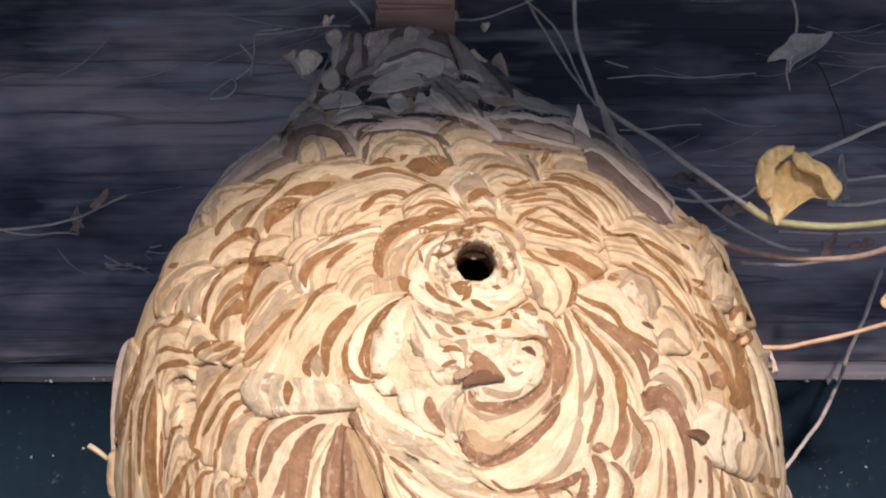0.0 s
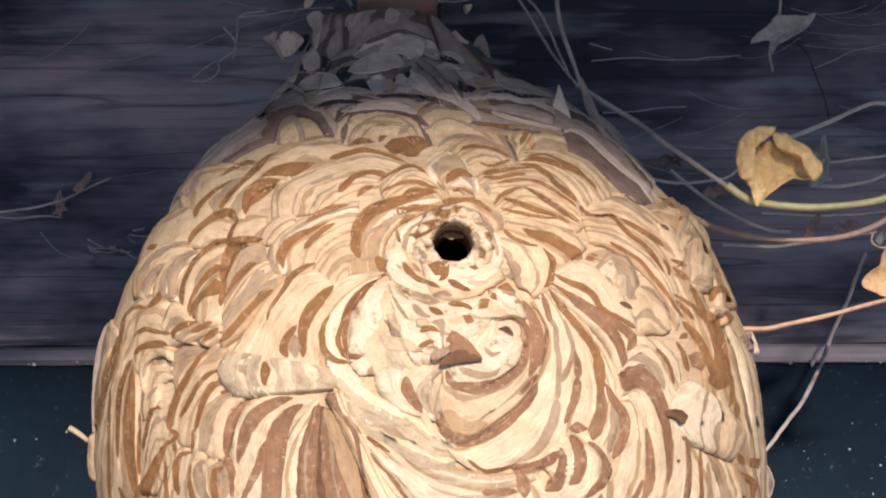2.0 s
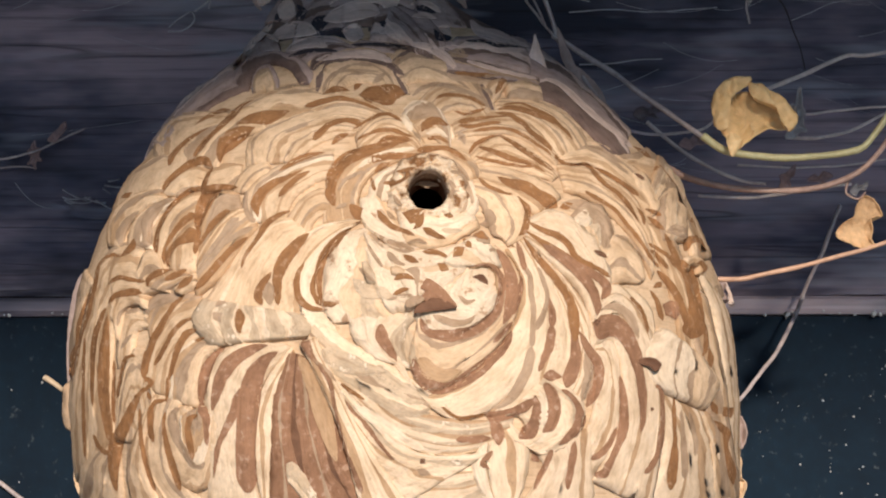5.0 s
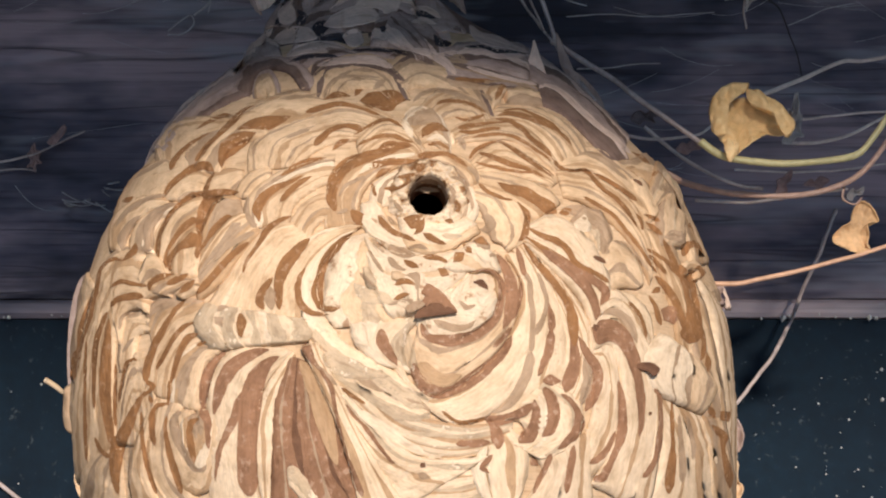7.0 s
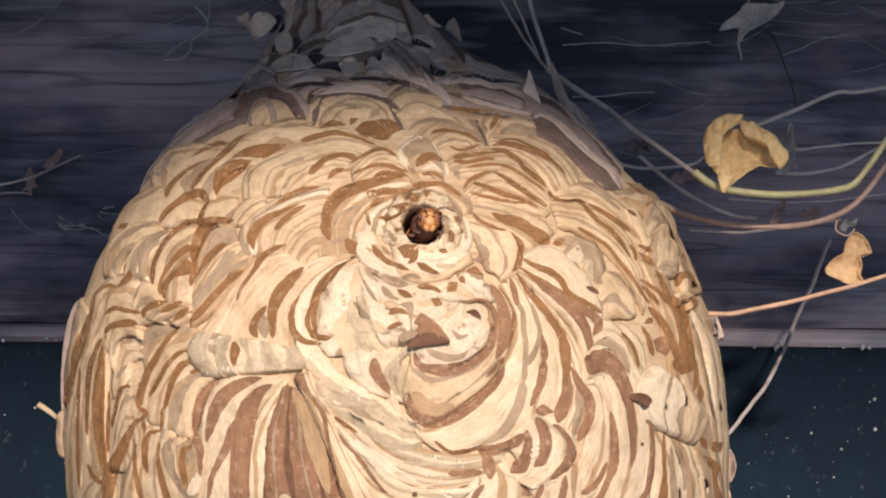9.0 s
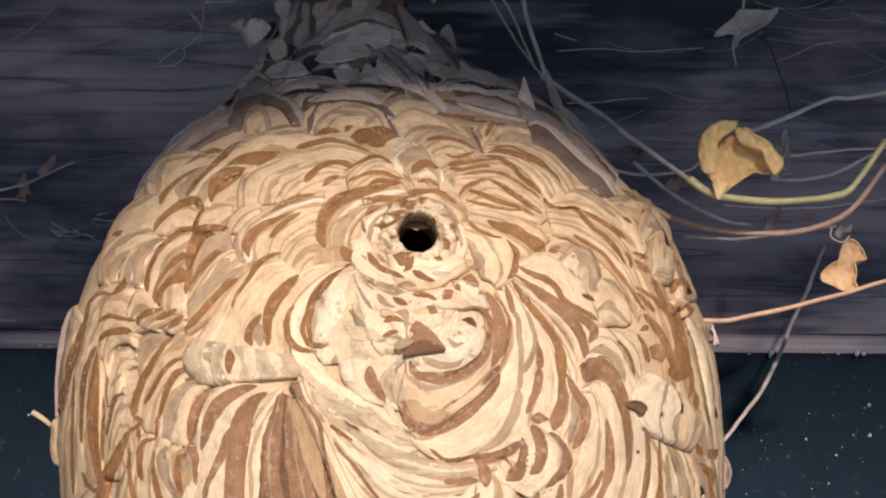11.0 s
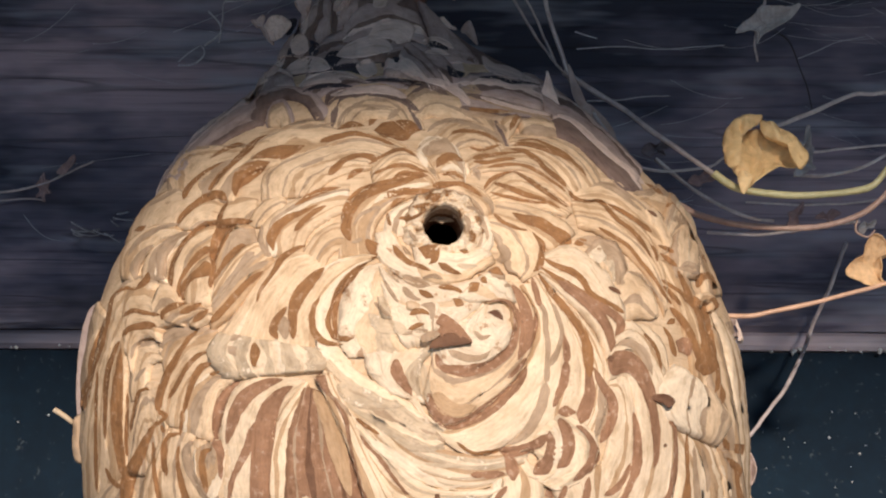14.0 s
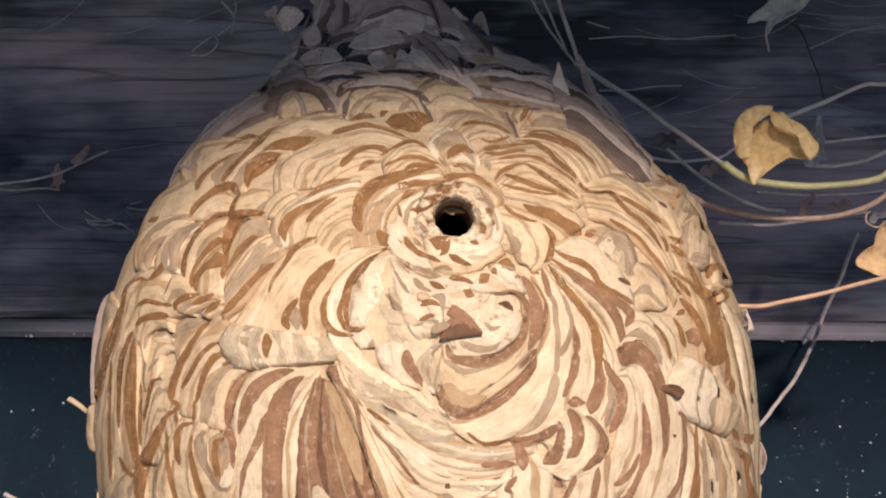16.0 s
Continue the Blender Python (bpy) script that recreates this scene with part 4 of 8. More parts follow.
strand("n", (-30.2, 98.0, -25.1, 98.0, -19.4, 97.9, -15.1, 96.4), (-31.0, 101.0, -26.0, 102.8, -19.6, 101.6, -15.1, 97.8))
strand("n", (-16.6, 101.6, -13.5, 97.6, -10.5, 97.1), (-16.5, 107.5, -12.5, 108.0, -9.5, 102.7))
strand("n", (-4.7, 104.8, -2.6, 100.1, 1.2, 95.5, 4.4, 94.2), (-3.4, 109.0, -0.2, 107.0, 2.9, 100.3, 4.8, 95.4))
strand("n", (-24.6, 132.0, -22.7, 134.3, -21.1, 138.2), (-26.7, 135.0, -25.4, 139.4, -22.7, 141.7))
strand("n", (-11.5, 132.6, -9.3, 134.5, -8.0, 138.1), (-14.1, 136.6, -12.5, 143.8, -8.9, 143.4))
strand("k", (-40.4, 121.1, -39.9, 118.3, -38.0, 115.4), (-39.4, 122.2, -36.3, 119.0, -36.8, 114.9))
strand("k", (-39.4, 129.5, -38.3, 131.8, -37.5, 134.3, -37.2, 135.7), (-40.2, 129.7, -38.9, 132.2, -37.6, 134.9, -37.0, 136.0))
strand("k", (-33.2, 121.3, -32.1, 118.2, -32.5, 116.5, -32.3, 114.4), (-32.1, 122.4, -28.8, 118.2, -29.6, 113.3, -31.4, 113.0))
strand("k", (-26.8, 108.5, -23.6, 105.3, -21.8, 108.6, -21.2, 112.3), (-27.1, 111.2, -25.9, 113.3, -24.5, 114.1, -22.0, 114.1))
strand("k", (-30.0, 102.0, -24.6, 101.6, -19.6, 101.9, -16.7, 100.3, -13.8, 98.3, -10.2, 97.7), (-30.3, 103.6, -25.4, 105.0, -20.3, 106.4, -16.2, 106.1, -13.5, 100.9, -10.2, 98.8))
strand("k", (-6.0, 107.4, -5.4, 105.7, -4.2, 104.9), (-5.6, 109.8, -3.7, 109.4, -3.4, 105.8))
strand("k", (4.0, 115.0, 6.2, 114.9, 9.2, 114.3, 10.6, 114.1), (3.8, 117.4, 6.4, 119.5, 9.7, 117.7, 11.0, 115.6))
strand("n", (3.1, 117.7, 6.7, 119.3, 9.9, 117.1, 12.1, 114.6), (2.9, 120.3, 6.9, 121.9, 10.8, 120.4, 12.7, 116.5))
strand("n", (3.7, 110.6, 7.3, 111.4, 11.0, 110.7), (3.5, 113.3, 7.4, 115.1, 11.3, 112.8))
strand("k", (10.0, 104.7, 11.3, 97.9, 13.9, 97.4, 15.7, 99.6), (10.6, 105.6, 12.9, 102.5, 14.1, 102.1, 15.7, 101.1))
strand("n", (11.3, 105.2, 13.0, 102.4, 14.9, 100.9), (11.6, 107.5, 14.6, 108.1, 15.9, 103.2))
strand("m", (16.6, 106.9, 18.8, 107.4, 20.7, 106.0), (16.0, 112.2, 20.2, 119.4, 22.8, 111.3))
strand("n", (20.6, 112.5, 22.9, 103.8, 28.2, 101.8, 33.7, 102.4, 38.6, 102.5), (21.9, 115.9, 24.9, 110.6, 30.0, 111.2, 34.9, 107.9, 39.5, 106.5))
strand("k", (19.6, 98.2, 25.1, 99.3, 28.7, 97.7, 33.6, 99.1, 38.5, 102.9), (19.7, 99.8, 25.4, 101.5, 29.1, 100.4, 34.0, 102.0, 38.7, 104.7))
strand("n", (26.5, 93.9, 31.6, 95.1, 38.1, 99.2), (26.6, 96.1, 31.9, 99.0, 38.4, 102.5))
strand("n", (2.8, 94.6, 8.3, 92.2, 12.6, 87.9, 15.3, 84.5, 16.3, 83.1), (3.0, 96.7, 8.9, 96.0, 14.1, 91.8, 16.7, 86.6, 16.9, 83.7))
strand("m", (-1.7, 91.3, 2.2, 92.3, 5.8, 90.4, 10.8, 87.1), (-2.0, 93.0, 2.1, 95.4, 6.6, 94.0, 11.2, 88.6))
strand("t", (13.5, 89.2, 17.3, 89.7, 19.9, 88.9), (13.3, 91.5, 17.6, 94.4, 20.7, 91.9))
strand("n", (19.6, 87.6, 23.5, 85.6, 30.6, 83.8, 39.6, 83.3), (19.9, 88.9, 23.9, 87.7, 31.0, 85.8, 40.0, 85.1))
strand("b", (16.3, 81.0, 21.8, 80.7, 27.3, 81.2), (16.4, 82.5, 21.9, 82.6, 27.5, 83.1))
strand("n", (-32.0, 94.4, -27.9, 95.7, -23.4, 95.5, -20.1, 94.1), (-33.4, 98.1, -29.6, 102.2, -23.8, 101.7, -19.8, 96.4))
strand("n", (-22.3, 87.5, -14.3, 88.6, -6.6, 87.7, -1.1, 84.8), (-22.8, 89.9, -14.9, 92.5, -6.5, 92.2, -0.6, 87.6))
strand("n", (-54.7, 100.5, -50.6, 107.1, -44.0, 105.0), (-55.3, 101.3, -51.7, 109.0, -46.0, 110.6))
strand("k", (-31.1, 91.7, -26.2, 93.0, -20.5, 92.5, -16.4, 91.9), (-31.5, 93.1, -26.7, 95.2, -20.7, 94.6, -16.4, 92.9))
strand("k", (-13.3, 94.8, -6.8, 94.6, -0.3, 93.6, 2.9, 92.3), (-13.4, 95.8, -6.8, 96.4, -0.2, 95.3, 3.0, 93.2))
# shoulders: mauve strands carry the shade of the top in their colour
strand("m", (-22.3, 82.2, -20.7, 86.1, -15.8, 87.3, -8.8, 86.6, -3.3, 84.1, -0.1, 81.3, 2.5, 79.4), (-24.4, 84.7, -22.7, 91.1, -16.4, 91.9, -8.7, 90.4, -2.7, 87.6, 0.7, 83.8, 2.9, 80.3))
strand("t", (-18.3, 73.0, -18.2, 76.9, -16.2, 80.7, -11.4, 81.6, -4.3, 80.9), (-19.4, 73.5, -19.0, 77.7, -16.7, 82.0, -11.5, 82.9, -4.3, 81.7))
strand("t", (-5.5, 75.9, -3.5, 77.9, -2.1, 80.7), (-6.1, 76.9, -4.7, 79.9, -2.5, 81.3))
strand("b", (-19.0, 72.5, -15.4, 73.5, -11.8, 73.4), (-19.3, 73.5, -15.8, 76.0, -11.8, 74.4))
strand("b", (-10.1, 73.5, -9.3, 74.4, -8.4, 75.8), (-11.1, 74.2, -10.8, 76.8, -8.8, 77.1))
strand("b", (-9.2, 71.5, -6.8, 69.3, -3.7, 68.1, -0.3, 68.2, 1.1, 70.3, 3.1, 71.2), (-9.3, 72.5, -7.1, 75.0, -4.1, 75.8, -1.4, 76.1, 1.1, 75.6, 3.4, 72.5))
strand("t", (5.3, 71.0, 7.7, 73.9, 11.3, 75.5, 14.9, 74.8, 19.2, 73.3, 22.6, 70.9, 24.8, 67.9), (4.8, 71.8, 7.2, 75.4, 11.2, 77.4, 15.3, 76.7, 19.6, 74.9, 23.4, 72.5, 25.4, 68.5))
strand("b", (11.4, 70.3, 13.9, 71.4, 18.1, 71.6, 21.7, 70.2, 24.4, 68.2), (11.2, 71.2, 13.8, 73.0, 18.2, 73.0, 22.1, 71.5, 24.8, 69.0))
strand("b", (16.2, 65.9, 19.0, 64.8, 22.4, 66.1, 24.5, 67.6), (16.3, 66.5, 19.0, 66.0, 22.2, 67.3, 24.4, 68.2))
strand("b", (27.7, 73.8, 29.3, 76.8, 30.1, 79.4, 30.9, 80.2), (27.1, 74.1, 27.7, 77.6, 29.1, 81.3, 30.9, 81.1))
strand("t", (23.4, 76.0, 25.2, 74.0, 26.4, 73.0), (23.8, 76.9, 26.0, 75.7, 26.8, 73.6))
strand("t", (24.6, 80.2, 29.4, 82.3, 34.0, 82.0, 39.6, 79.8), (24.5, 81.7, 29.4, 83.6, 34.4, 83.7, 40.1, 81.3))
strand("m", (41.5, 80.4, 44.0, 76.1, 48.3, 72.0, 52.1, 64.8, 56.6, 59.6, 60.6, 58.1), (42.8, 83.5, 47.3, 83.4, 52.3, 78.9, 56.9, 71.8, 61.4, 66.4, 62.6, 60.6))
strand("n", (41.7, 84.8, 46.1, 83.0, 50.7, 76.7, 56.0, 70.7, 61.6, 66.7, 65.3, 63.1), (42.3, 86.7, 47.3, 85.9, 52.2, 79.5, 57.6, 73.7, 63.2, 69.4, 66.7, 65.2))
strand("t", (-33.2, 76.6, -29.0, 76.6, -24.4, 78.1), (-33.4, 77.5, -29.4, 78.0, -24.7, 79.2))
strand("t", (-32.2, 74.8, -26.4, 74.2, -20.2, 75.2), (-32.2, 75.2, -26.7, 75.3, -20.4, 76.0))
# upper left
strand("b", (-55.5, 68.9, -50.9, 70.3, -47.6, 71.1, -45.0, 71.2), (-56.0, 69.8, -51.9, 72.2, -48.4, 73.3, -45.3, 72.4))
strand("b", (-38.6, 74.2, -41.7, 73.5, -44.4, 71.2, -46.3, 68.5, -48.7, 65.3, -51.7, 62.0, -53.7, 58.4, -54.0, 57.0), (-38.3, 73.8, -40.9, 72.2, -42.6, 68.8, -44.7, 66.4, -47.4, 63.7, -50.2, 60.2, -52.4, 57.1, -53.5, 56.5))
strand("b", (-60.8, 55.6, -60.0, 58.2, -57.9, 61.3, -54.7, 64.1, -50.4, 66.3), (-62.4, 56.7, -62.1, 60.1, -59.4, 63.2, -55.6, 65.4, -50.6, 66.7))
strand("b", (-61.7, 46.3, -59.7, 49.6, -56.1, 52.4, -52.5, 53.2, -49.9, 53.0, -47.6, 51.6), (-63.0, 47.4, -61.5, 51.4, -57.5, 54.5, -53.8, 56.3, -49.5, 55.7, -47.2, 52.1))
strand("b", (-48.7, 43.2, -48.5, 46.5, -48.0, 49.2, -47.0, 51.6), (-50.1, 43.6, -50.1, 47.2, -48.9, 49.9, -47.8, 52.2))
strand("b", (-45.0, 52.7, -44.4, 55.2, -41.5, 57.0, -38.9, 59.2, -36.4, 62.5), (-45.8, 52.9, -47.0, 56.7, -46.0, 62.6, -41.5, 64.3, -36.9, 63.7))
strand("b", (-42.3, 64.9, -38.2, 64.6, -33.2, 63.4, -29.9, 65.0, -27.3, 67.3), (-42.6, 65.6, -39.2, 68.1, -34.5, 68.9, -30.9, 68.3, -27.5, 68.0))
strand("t", (-76.8, 59.8, -69.0, 59.0, -64.1, 59.9, -62.6, 59.0), (-78.6, 62.1, -70.7, 61.6, -64.9, 61.5, -62.5, 59.6))
strand("b", (-53.0, 45.3, -48.7, 44.4, -44.7, 44.3, -40.1, 44.2), (-53.2, 46.2, -49.1, 46.4, -45.0, 46.2, -40.1, 45.0))
strand("b", (-33.1, 35.5, -33.2, 38.7, -31.9, 41.2, -29.3, 43.6, -26.2, 45.3, -22.7, 47.6), (-34.3, 35.4, -35.8, 39.4, -34.1, 43.3, -30.4, 45.6, -26.8, 46.6, -23.0, 48.2))
strand("b", (-28.7, 47.7, -24.9, 49.7, -21.4, 51.3, -16.8, 52.6), (-29.1, 48.4, -25.7, 51.3, -21.9, 53.0, -17.0, 53.2))
strand("b", (-28.0, 40.2, -26.0, 42.2, -23.3, 44.9, -20.4, 47.1), (-28.9, 41.0, -27.2, 43.5, -24.2, 46.3, -20.8, 47.8))
strand("t", (-28.1, 59.6, -25.0, 60.5, -21.7, 61.8), (-28.3, 60.2, -25.5, 61.9, -21.9, 62.7))
strand("b", (-23.3, 67.8, -19.5, 68.6, -14.4, 69.8, -10.7, 69.1, -6.9, 67.5, -3.6, 66.1), (-23.8, 69.5, -20.1, 70.9, -14.6, 72.0, -10.5, 70.5, -6.6, 68.6, -3.4, 67.0))
strand("t", (-18.5, 67.3, -13.5, 67.9, -9.0, 67.2, -6.0, 66.2), (-18.6, 67.9, -13.7, 69.1, -9.0, 68.1, -5.9, 66.6))
strand("b", (-9.9, 59.4, -6.3, 62.1, -3.0, 63.9, -0.7, 64.0, 2.3, 62.0), (-10.2, 59.9, -6.7, 63.1, -3.3, 65.3, -0.5, 65.1, 2.6, 62.8))
strand("b", (-19.6, 56.0, -17.8, 58.2, -15.8, 60.7, -12.4, 62.0, -9.2, 60.9, -8.0, 60.3), (-21.2, 57.8, -19.3, 60.1, -16.6, 62.5, -12.6, 63.7, -8.8, 62.9, -7.7, 60.7))
strand("b", (-15.2, 54.7, -13.2, 56.4, -11.0, 57.8), (-15.8, 55.5, -14.2, 58.2, -11.4, 59.0))
strand("b", (-8.9, 55.9, -5.1, 58.0, -0.7, 58.7, 2.4, 57.7, 5.4, 56.8), (-9.2, 56.6, -5.4, 59.0, -0.8, 60.2, 2.7, 58.9, 5.6, 57.3))
strand("b", (-3.9, 52.5, -0.6, 54.5, 2.6, 55.0, 5.5, 55.7), (-5.0, 54.4, -1.6, 57.5, 2.5, 57.3, 5.5, 56.7))
# pale strand: a highlight put in as paper colour
strand("p", (-4.6, 51.4, 0.5, 52.0, 6.1, 52.9), (-4.7, 52.3, 0.3, 53.4, 5.9, 54.3))
# above the entrance
strand("t", (6.1, 61.9, 8.4, 63.2, 9.3, 63.9, 12.4, 62.9), (4.6, 63.7, 6.1, 68.1, 10.3, 69.1, 13.3, 64.7))
strand("p", (1.8, 64.6, 3.6, 60.2, 4.8, 58.4), (3.2, 65.7, 5.2, 61.3, 5.6, 58.8))
strand("p", (3.1, 65.6, 6.2, 67.9, 9.4, 68.6), (2.5, 67.1, 5.8, 69.8, 9.3, 69.7))
strand("b", (8.0, 58.4, 9.4, 59.7, 11.3, 61.0, 14.3, 60.1), (7.3, 58.9, 7.9, 62.1, 11.3, 64.1, 14.9, 62.1))
strand("t", (5.1, 57.9, 6.5, 56.7, 7.1, 56.0), (6.1, 59.3, 7.4, 57.7, 7.7, 56.4))
strand("p", (9.0, 57.6, 11.7, 58.5, 14.4, 56.7), (8.7, 58.7, 11.9, 60.0, 14.8, 57.5))
strand("b", (9.2, 56.1, 11.7, 56.6, 14.6, 55.2), (9.1, 57.1, 11.9, 57.8, 14.9, 55.9))
strand("p", (15.0, 60.6, 15.1, 58.5, 15.2, 56.6), (16.0, 60.8, 16.2, 58.6, 16.1, 56.7))
strand("t", (16.3, 58.1, 17.4, 56.7, 18.5, 55.1), (18.2, 59.8, 19.2, 57.8, 19.2, 55.4))
strand("b", (17.2, 61.7, 20.4, 62.4, 24.4, 64.0, 30.2, 65.4), (17.1, 63.1, 20.2, 64.1, 24.3, 65.2, 30.2, 66.1))
strand("b", (17.2, 60.6, 21.0, 60.4, 25.6, 62.0, 28.6, 62.9), (17.3, 61.8, 21.0, 61.8, 25.5, 63.4, 28.6, 63.6))
strand("b", (20.1, 52.3, 22.1, 55.0, 25.3, 57.3, 27.7, 58.4), (19.6, 52.7, 21.3, 56.1, 25.0, 58.2, 27.6, 58.9))
strand("b", (29.3, 69.7, 34.2, 70.8, 38.7, 68.8, 42.5, 66.8, 45.1, 64.0), (29.3, 70.4, 34.4, 71.9, 39.2, 70.0, 43.1, 68.0, 45.5, 64.6))
strand("b", (27.9, 67.4, 30.8, 68.4, 34.7, 67.7, 39.0, 66.4, 43.2, 65.0, 46.1, 62.3, 47.6, 60.2), (27.8, 68.4, 30.8, 70.0, 35.3, 70.0, 39.6, 68.2, 43.7, 66.2, 46.8, 63.4, 48.0, 60.7))
strand("b", (27.1, 66.2, 30.7, 65.6, 33.9, 62.8, 36.4, 59.8, 39.4, 57.2, 41.6, 55.4), (27.2, 66.9, 31.3, 67.3, 34.9, 64.5, 37.3, 61.2, 40.5, 58.6, 42.2, 56.0))
strand("b", (21.0, 58.9, 24.0, 59.8, 29.2, 60.7, 32.5, 59.7, 36.2, 57.6, 39.9, 55.2, 41.5, 54.0), (20.9, 59.5, 23.9, 60.9, 29.3, 61.9, 33.0, 61.0, 36.7, 58.5, 40.4, 55.9, 41.8, 54.3))
strand("b", (27.4, 58.3, 30.4, 56.8, 33.9, 53.9, 37.9, 51.2, 42.0, 49.2), (27.7, 59.1, 30.9, 57.9, 34.8, 55.4, 38.8, 52.7, 42.4, 49.9))
strand("b", (22.3, 54.4, 25.1, 53.2, 30.3, 51.1, 35.5, 50.2, 39.7, 48.4), (22.5, 55.1, 25.6, 54.6, 30.8, 52.8, 35.9, 51.4, 40.0, 48.9))
strand("b", (21.5, 51.4, 25.9, 50.1, 31.1, 49.4, 36.4, 49.5), (21.7, 52.1, 26.2, 51.3, 31.3, 50.4, 36.5, 50.1))
strand("t", (51.6, 58.2, 54.6, 57.3, 58.6, 55.4, 63.1, 52.8), (51.8, 58.8, 55.3, 58.7, 59.4, 56.7, 63.7, 53.7))
# round the entrance
strand("b", (-13.0, 37.5, -13.9, 41.5, -12.8, 45.4, -10.8, 48.5, -7.0, 50.7, -2.2, 52.7, 1.9, 54.3), (-15.2, 37.0, -16.6, 41.5, -16.0, 47.2, -13.0, 51.8, -8.2, 54.1, -2.8, 55.4, 1.7, 55.5))
strand("b", (-11.2, 36.2, -9.6, 34.5, -9.0, 32.1), (-8.9, 38.7, -6.1, 35.7, -7.4, 31.8))
strand("b", (-5.8, 48.8, -2.2, 49.9, 1.3, 50.3, 5.6, 50.8, 7.8, 51.7), (-6.3, 50.2, -2.7, 52.1, 1.1, 52.4, 5.5, 52.2, 7.7, 52.4))
strand("b", (6.6, 52.4, 9.3, 52.3, 13.5, 53.2, 16.5, 51.7, 19.2, 49.9), (6.5, 53.8, 9.1, 54.3, 13.7, 54.7, 17.1, 53.0, 19.7, 50.7))
strand("t", (19.0, 49.7, 21.1, 47.9, 21.7, 45.3), (19.8, 50.8, 22.1, 48.8, 22.5, 45.6))
strand("p", (-7.9, 47.4, -5.8, 49.0, -2.4, 49.8), (-8.5, 48.2, -6.4, 50.7, -2.5, 50.8))
strand("b", (-3.8, 46.1, -1.9, 47.5, -0.1, 48.9), (-4.4, 46.8, -2.8, 49.0, -0.4, 49.7))
strand("b", (1.5, 46.1, 4.3, 46.5, 6.4, 47.5), (1.3, 47.1, 4.1, 47.7, 6.3, 48.1))
strand("b", (-1.8, 42.9, 1.5, 42.9, 4.8, 44.7), (-1.9, 43.7, 1.2, 44.0, 4.5, 45.4))
strand("b", (-5.4, 44.8, -4.8, 42.2, -4.1, 41.0), (-4.4, 45.0, -3.7, 42.6, -3.5, 41.2))
strand("t", (14.9, 46.6, 17.4, 45.9, 19.0, 43.5, 20.0, 39.5, 20.4, 38.0), (15.1, 47.4, 17.9, 46.7, 19.7, 43.9, 21.0, 39.8, 20.9, 38.1))
strand("t", (14.3, 44.4, 15.2, 41.8, 14.7, 39.2), (15.2, 44.9, 16.6, 41.9, 15.3, 39.0))
strand("b", (13.5, 34.2, 14.9, 33.9, 15.7, 33.8), (13.6, 35.2, 15.2, 35.2, 16.0, 34.5))
strand("b", (2.9, 34.7, 4.3, 32.8, 5.2, 32.2, 6.1, 32.3, 5.6, 31.0), (3.1, 35.6, 5.2, 36.3, 8.3, 35.7, 8.3, 31.6, 6.0, 30.4))
strand("b", (-3.6, 35.7, -2.4, 33.1, 0.7, 30.5, 4.1, 29.4, 6.1, 28.8), (-2.9, 36.2, -1.2, 34.4, 1.4, 31.8, 4.6, 30.5, 6.3, 29.3))
strand("b", (7.9, 30.6, 9.6, 29.1, 11.9, 28.2, 13.9, 27.9), (8.5, 31.7, 10.5, 30.9, 12.4, 29.5, 14.1, 28.7))
strand("g", (12.8, 30.2, 15.0, 29.7, 18.1, 30.0), (12.9, 31.1, 15.0, 31.1, 18.1, 31.0))
strand("t", (22.8, 35.1, 24.0, 34.7, 23.7, 34.5, 23.3, 33.9, 22.5, 33.2), (23.0, 36.8, 25.6, 37.1, 27.0, 33.7, 24.5, 31.0, 22.4, 31.9))
strand("b", (22.0, 44.8, 24.6, 42.6, 28.6, 41.1, 30.9, 41.0), (22.5, 45.6, 25.1, 43.6, 28.9, 42.0, 31.0, 41.5))
strand("b", (26.9, 45.6, 29.2, 43.6, 33.4, 42.1, 36.8, 40.3, 39.5, 38.2, 42.0, 37.9), (27.3, 46.4, 29.9, 45.8, 34.6, 45.4, 38.5, 43.4, 41.7, 41.6, 43.0, 39.5))
strand("b", (32.0, 40.7, 33.7, 37.5, 33.6, 34.7, 33.0, 31.8, 32.0, 30.0), (32.4, 41.1, 35.2, 38.3, 35.4, 34.7, 34.4, 31.1, 32.4, 29.6))
# flaking patch below
strand("b", (-9.9, 31.6, -13.4, 29.3, -17.2, 24.9, -18.6, 20.3, -19.7, 16.0, -17.9, 11.9, -15.0, 10.9, -12.3, 11.7), (-9.3, 30.9, -12.0, 27.9, -15.2, 23.7, -16.4, 19.6, -16.7, 16.1, -16.3, 13.0, -14.9, 12.4, -12.3, 12.1))
strand("t", (-1.0, 26.8, 1.0, 25.5, 4.1, 24.6, 6.2, 24.9), (-0.2, 28.6, 2.0, 27.9, 4.6, 26.5, 6.3, 25.6))
strand("t", (-5.0, 29.5, -3.5, 27.5, -1.8, 25.7), (-4.7, 29.8, -2.8, 28.2, -1.3, 26.2))
strand("t", (-1.3, 24.2, 0.3, 22.4, 2.8, 21.3, 3.9, 21.2), (0.2, 25.4, 1.4, 23.7, 3.2, 22.2, 4.0, 21.7))
strand("b", (3.1, 23.5, 5.0, 22.2, 7.1, 21.8), (3.7, 24.6, 5.7, 23.6, 7.4, 22.4))
strand("b", (8.2, 24.5, 11.3, 24.1, 14.1, 23.1), (8.2, 25.4, 11.6, 25.3, 14.5, 24.1))
strand("b", (11.6, 21.5, 12.8, 19.9, 14.5, 19.9), (12.2, 22.4, 13.8, 22.0, 14.9, 20.9))
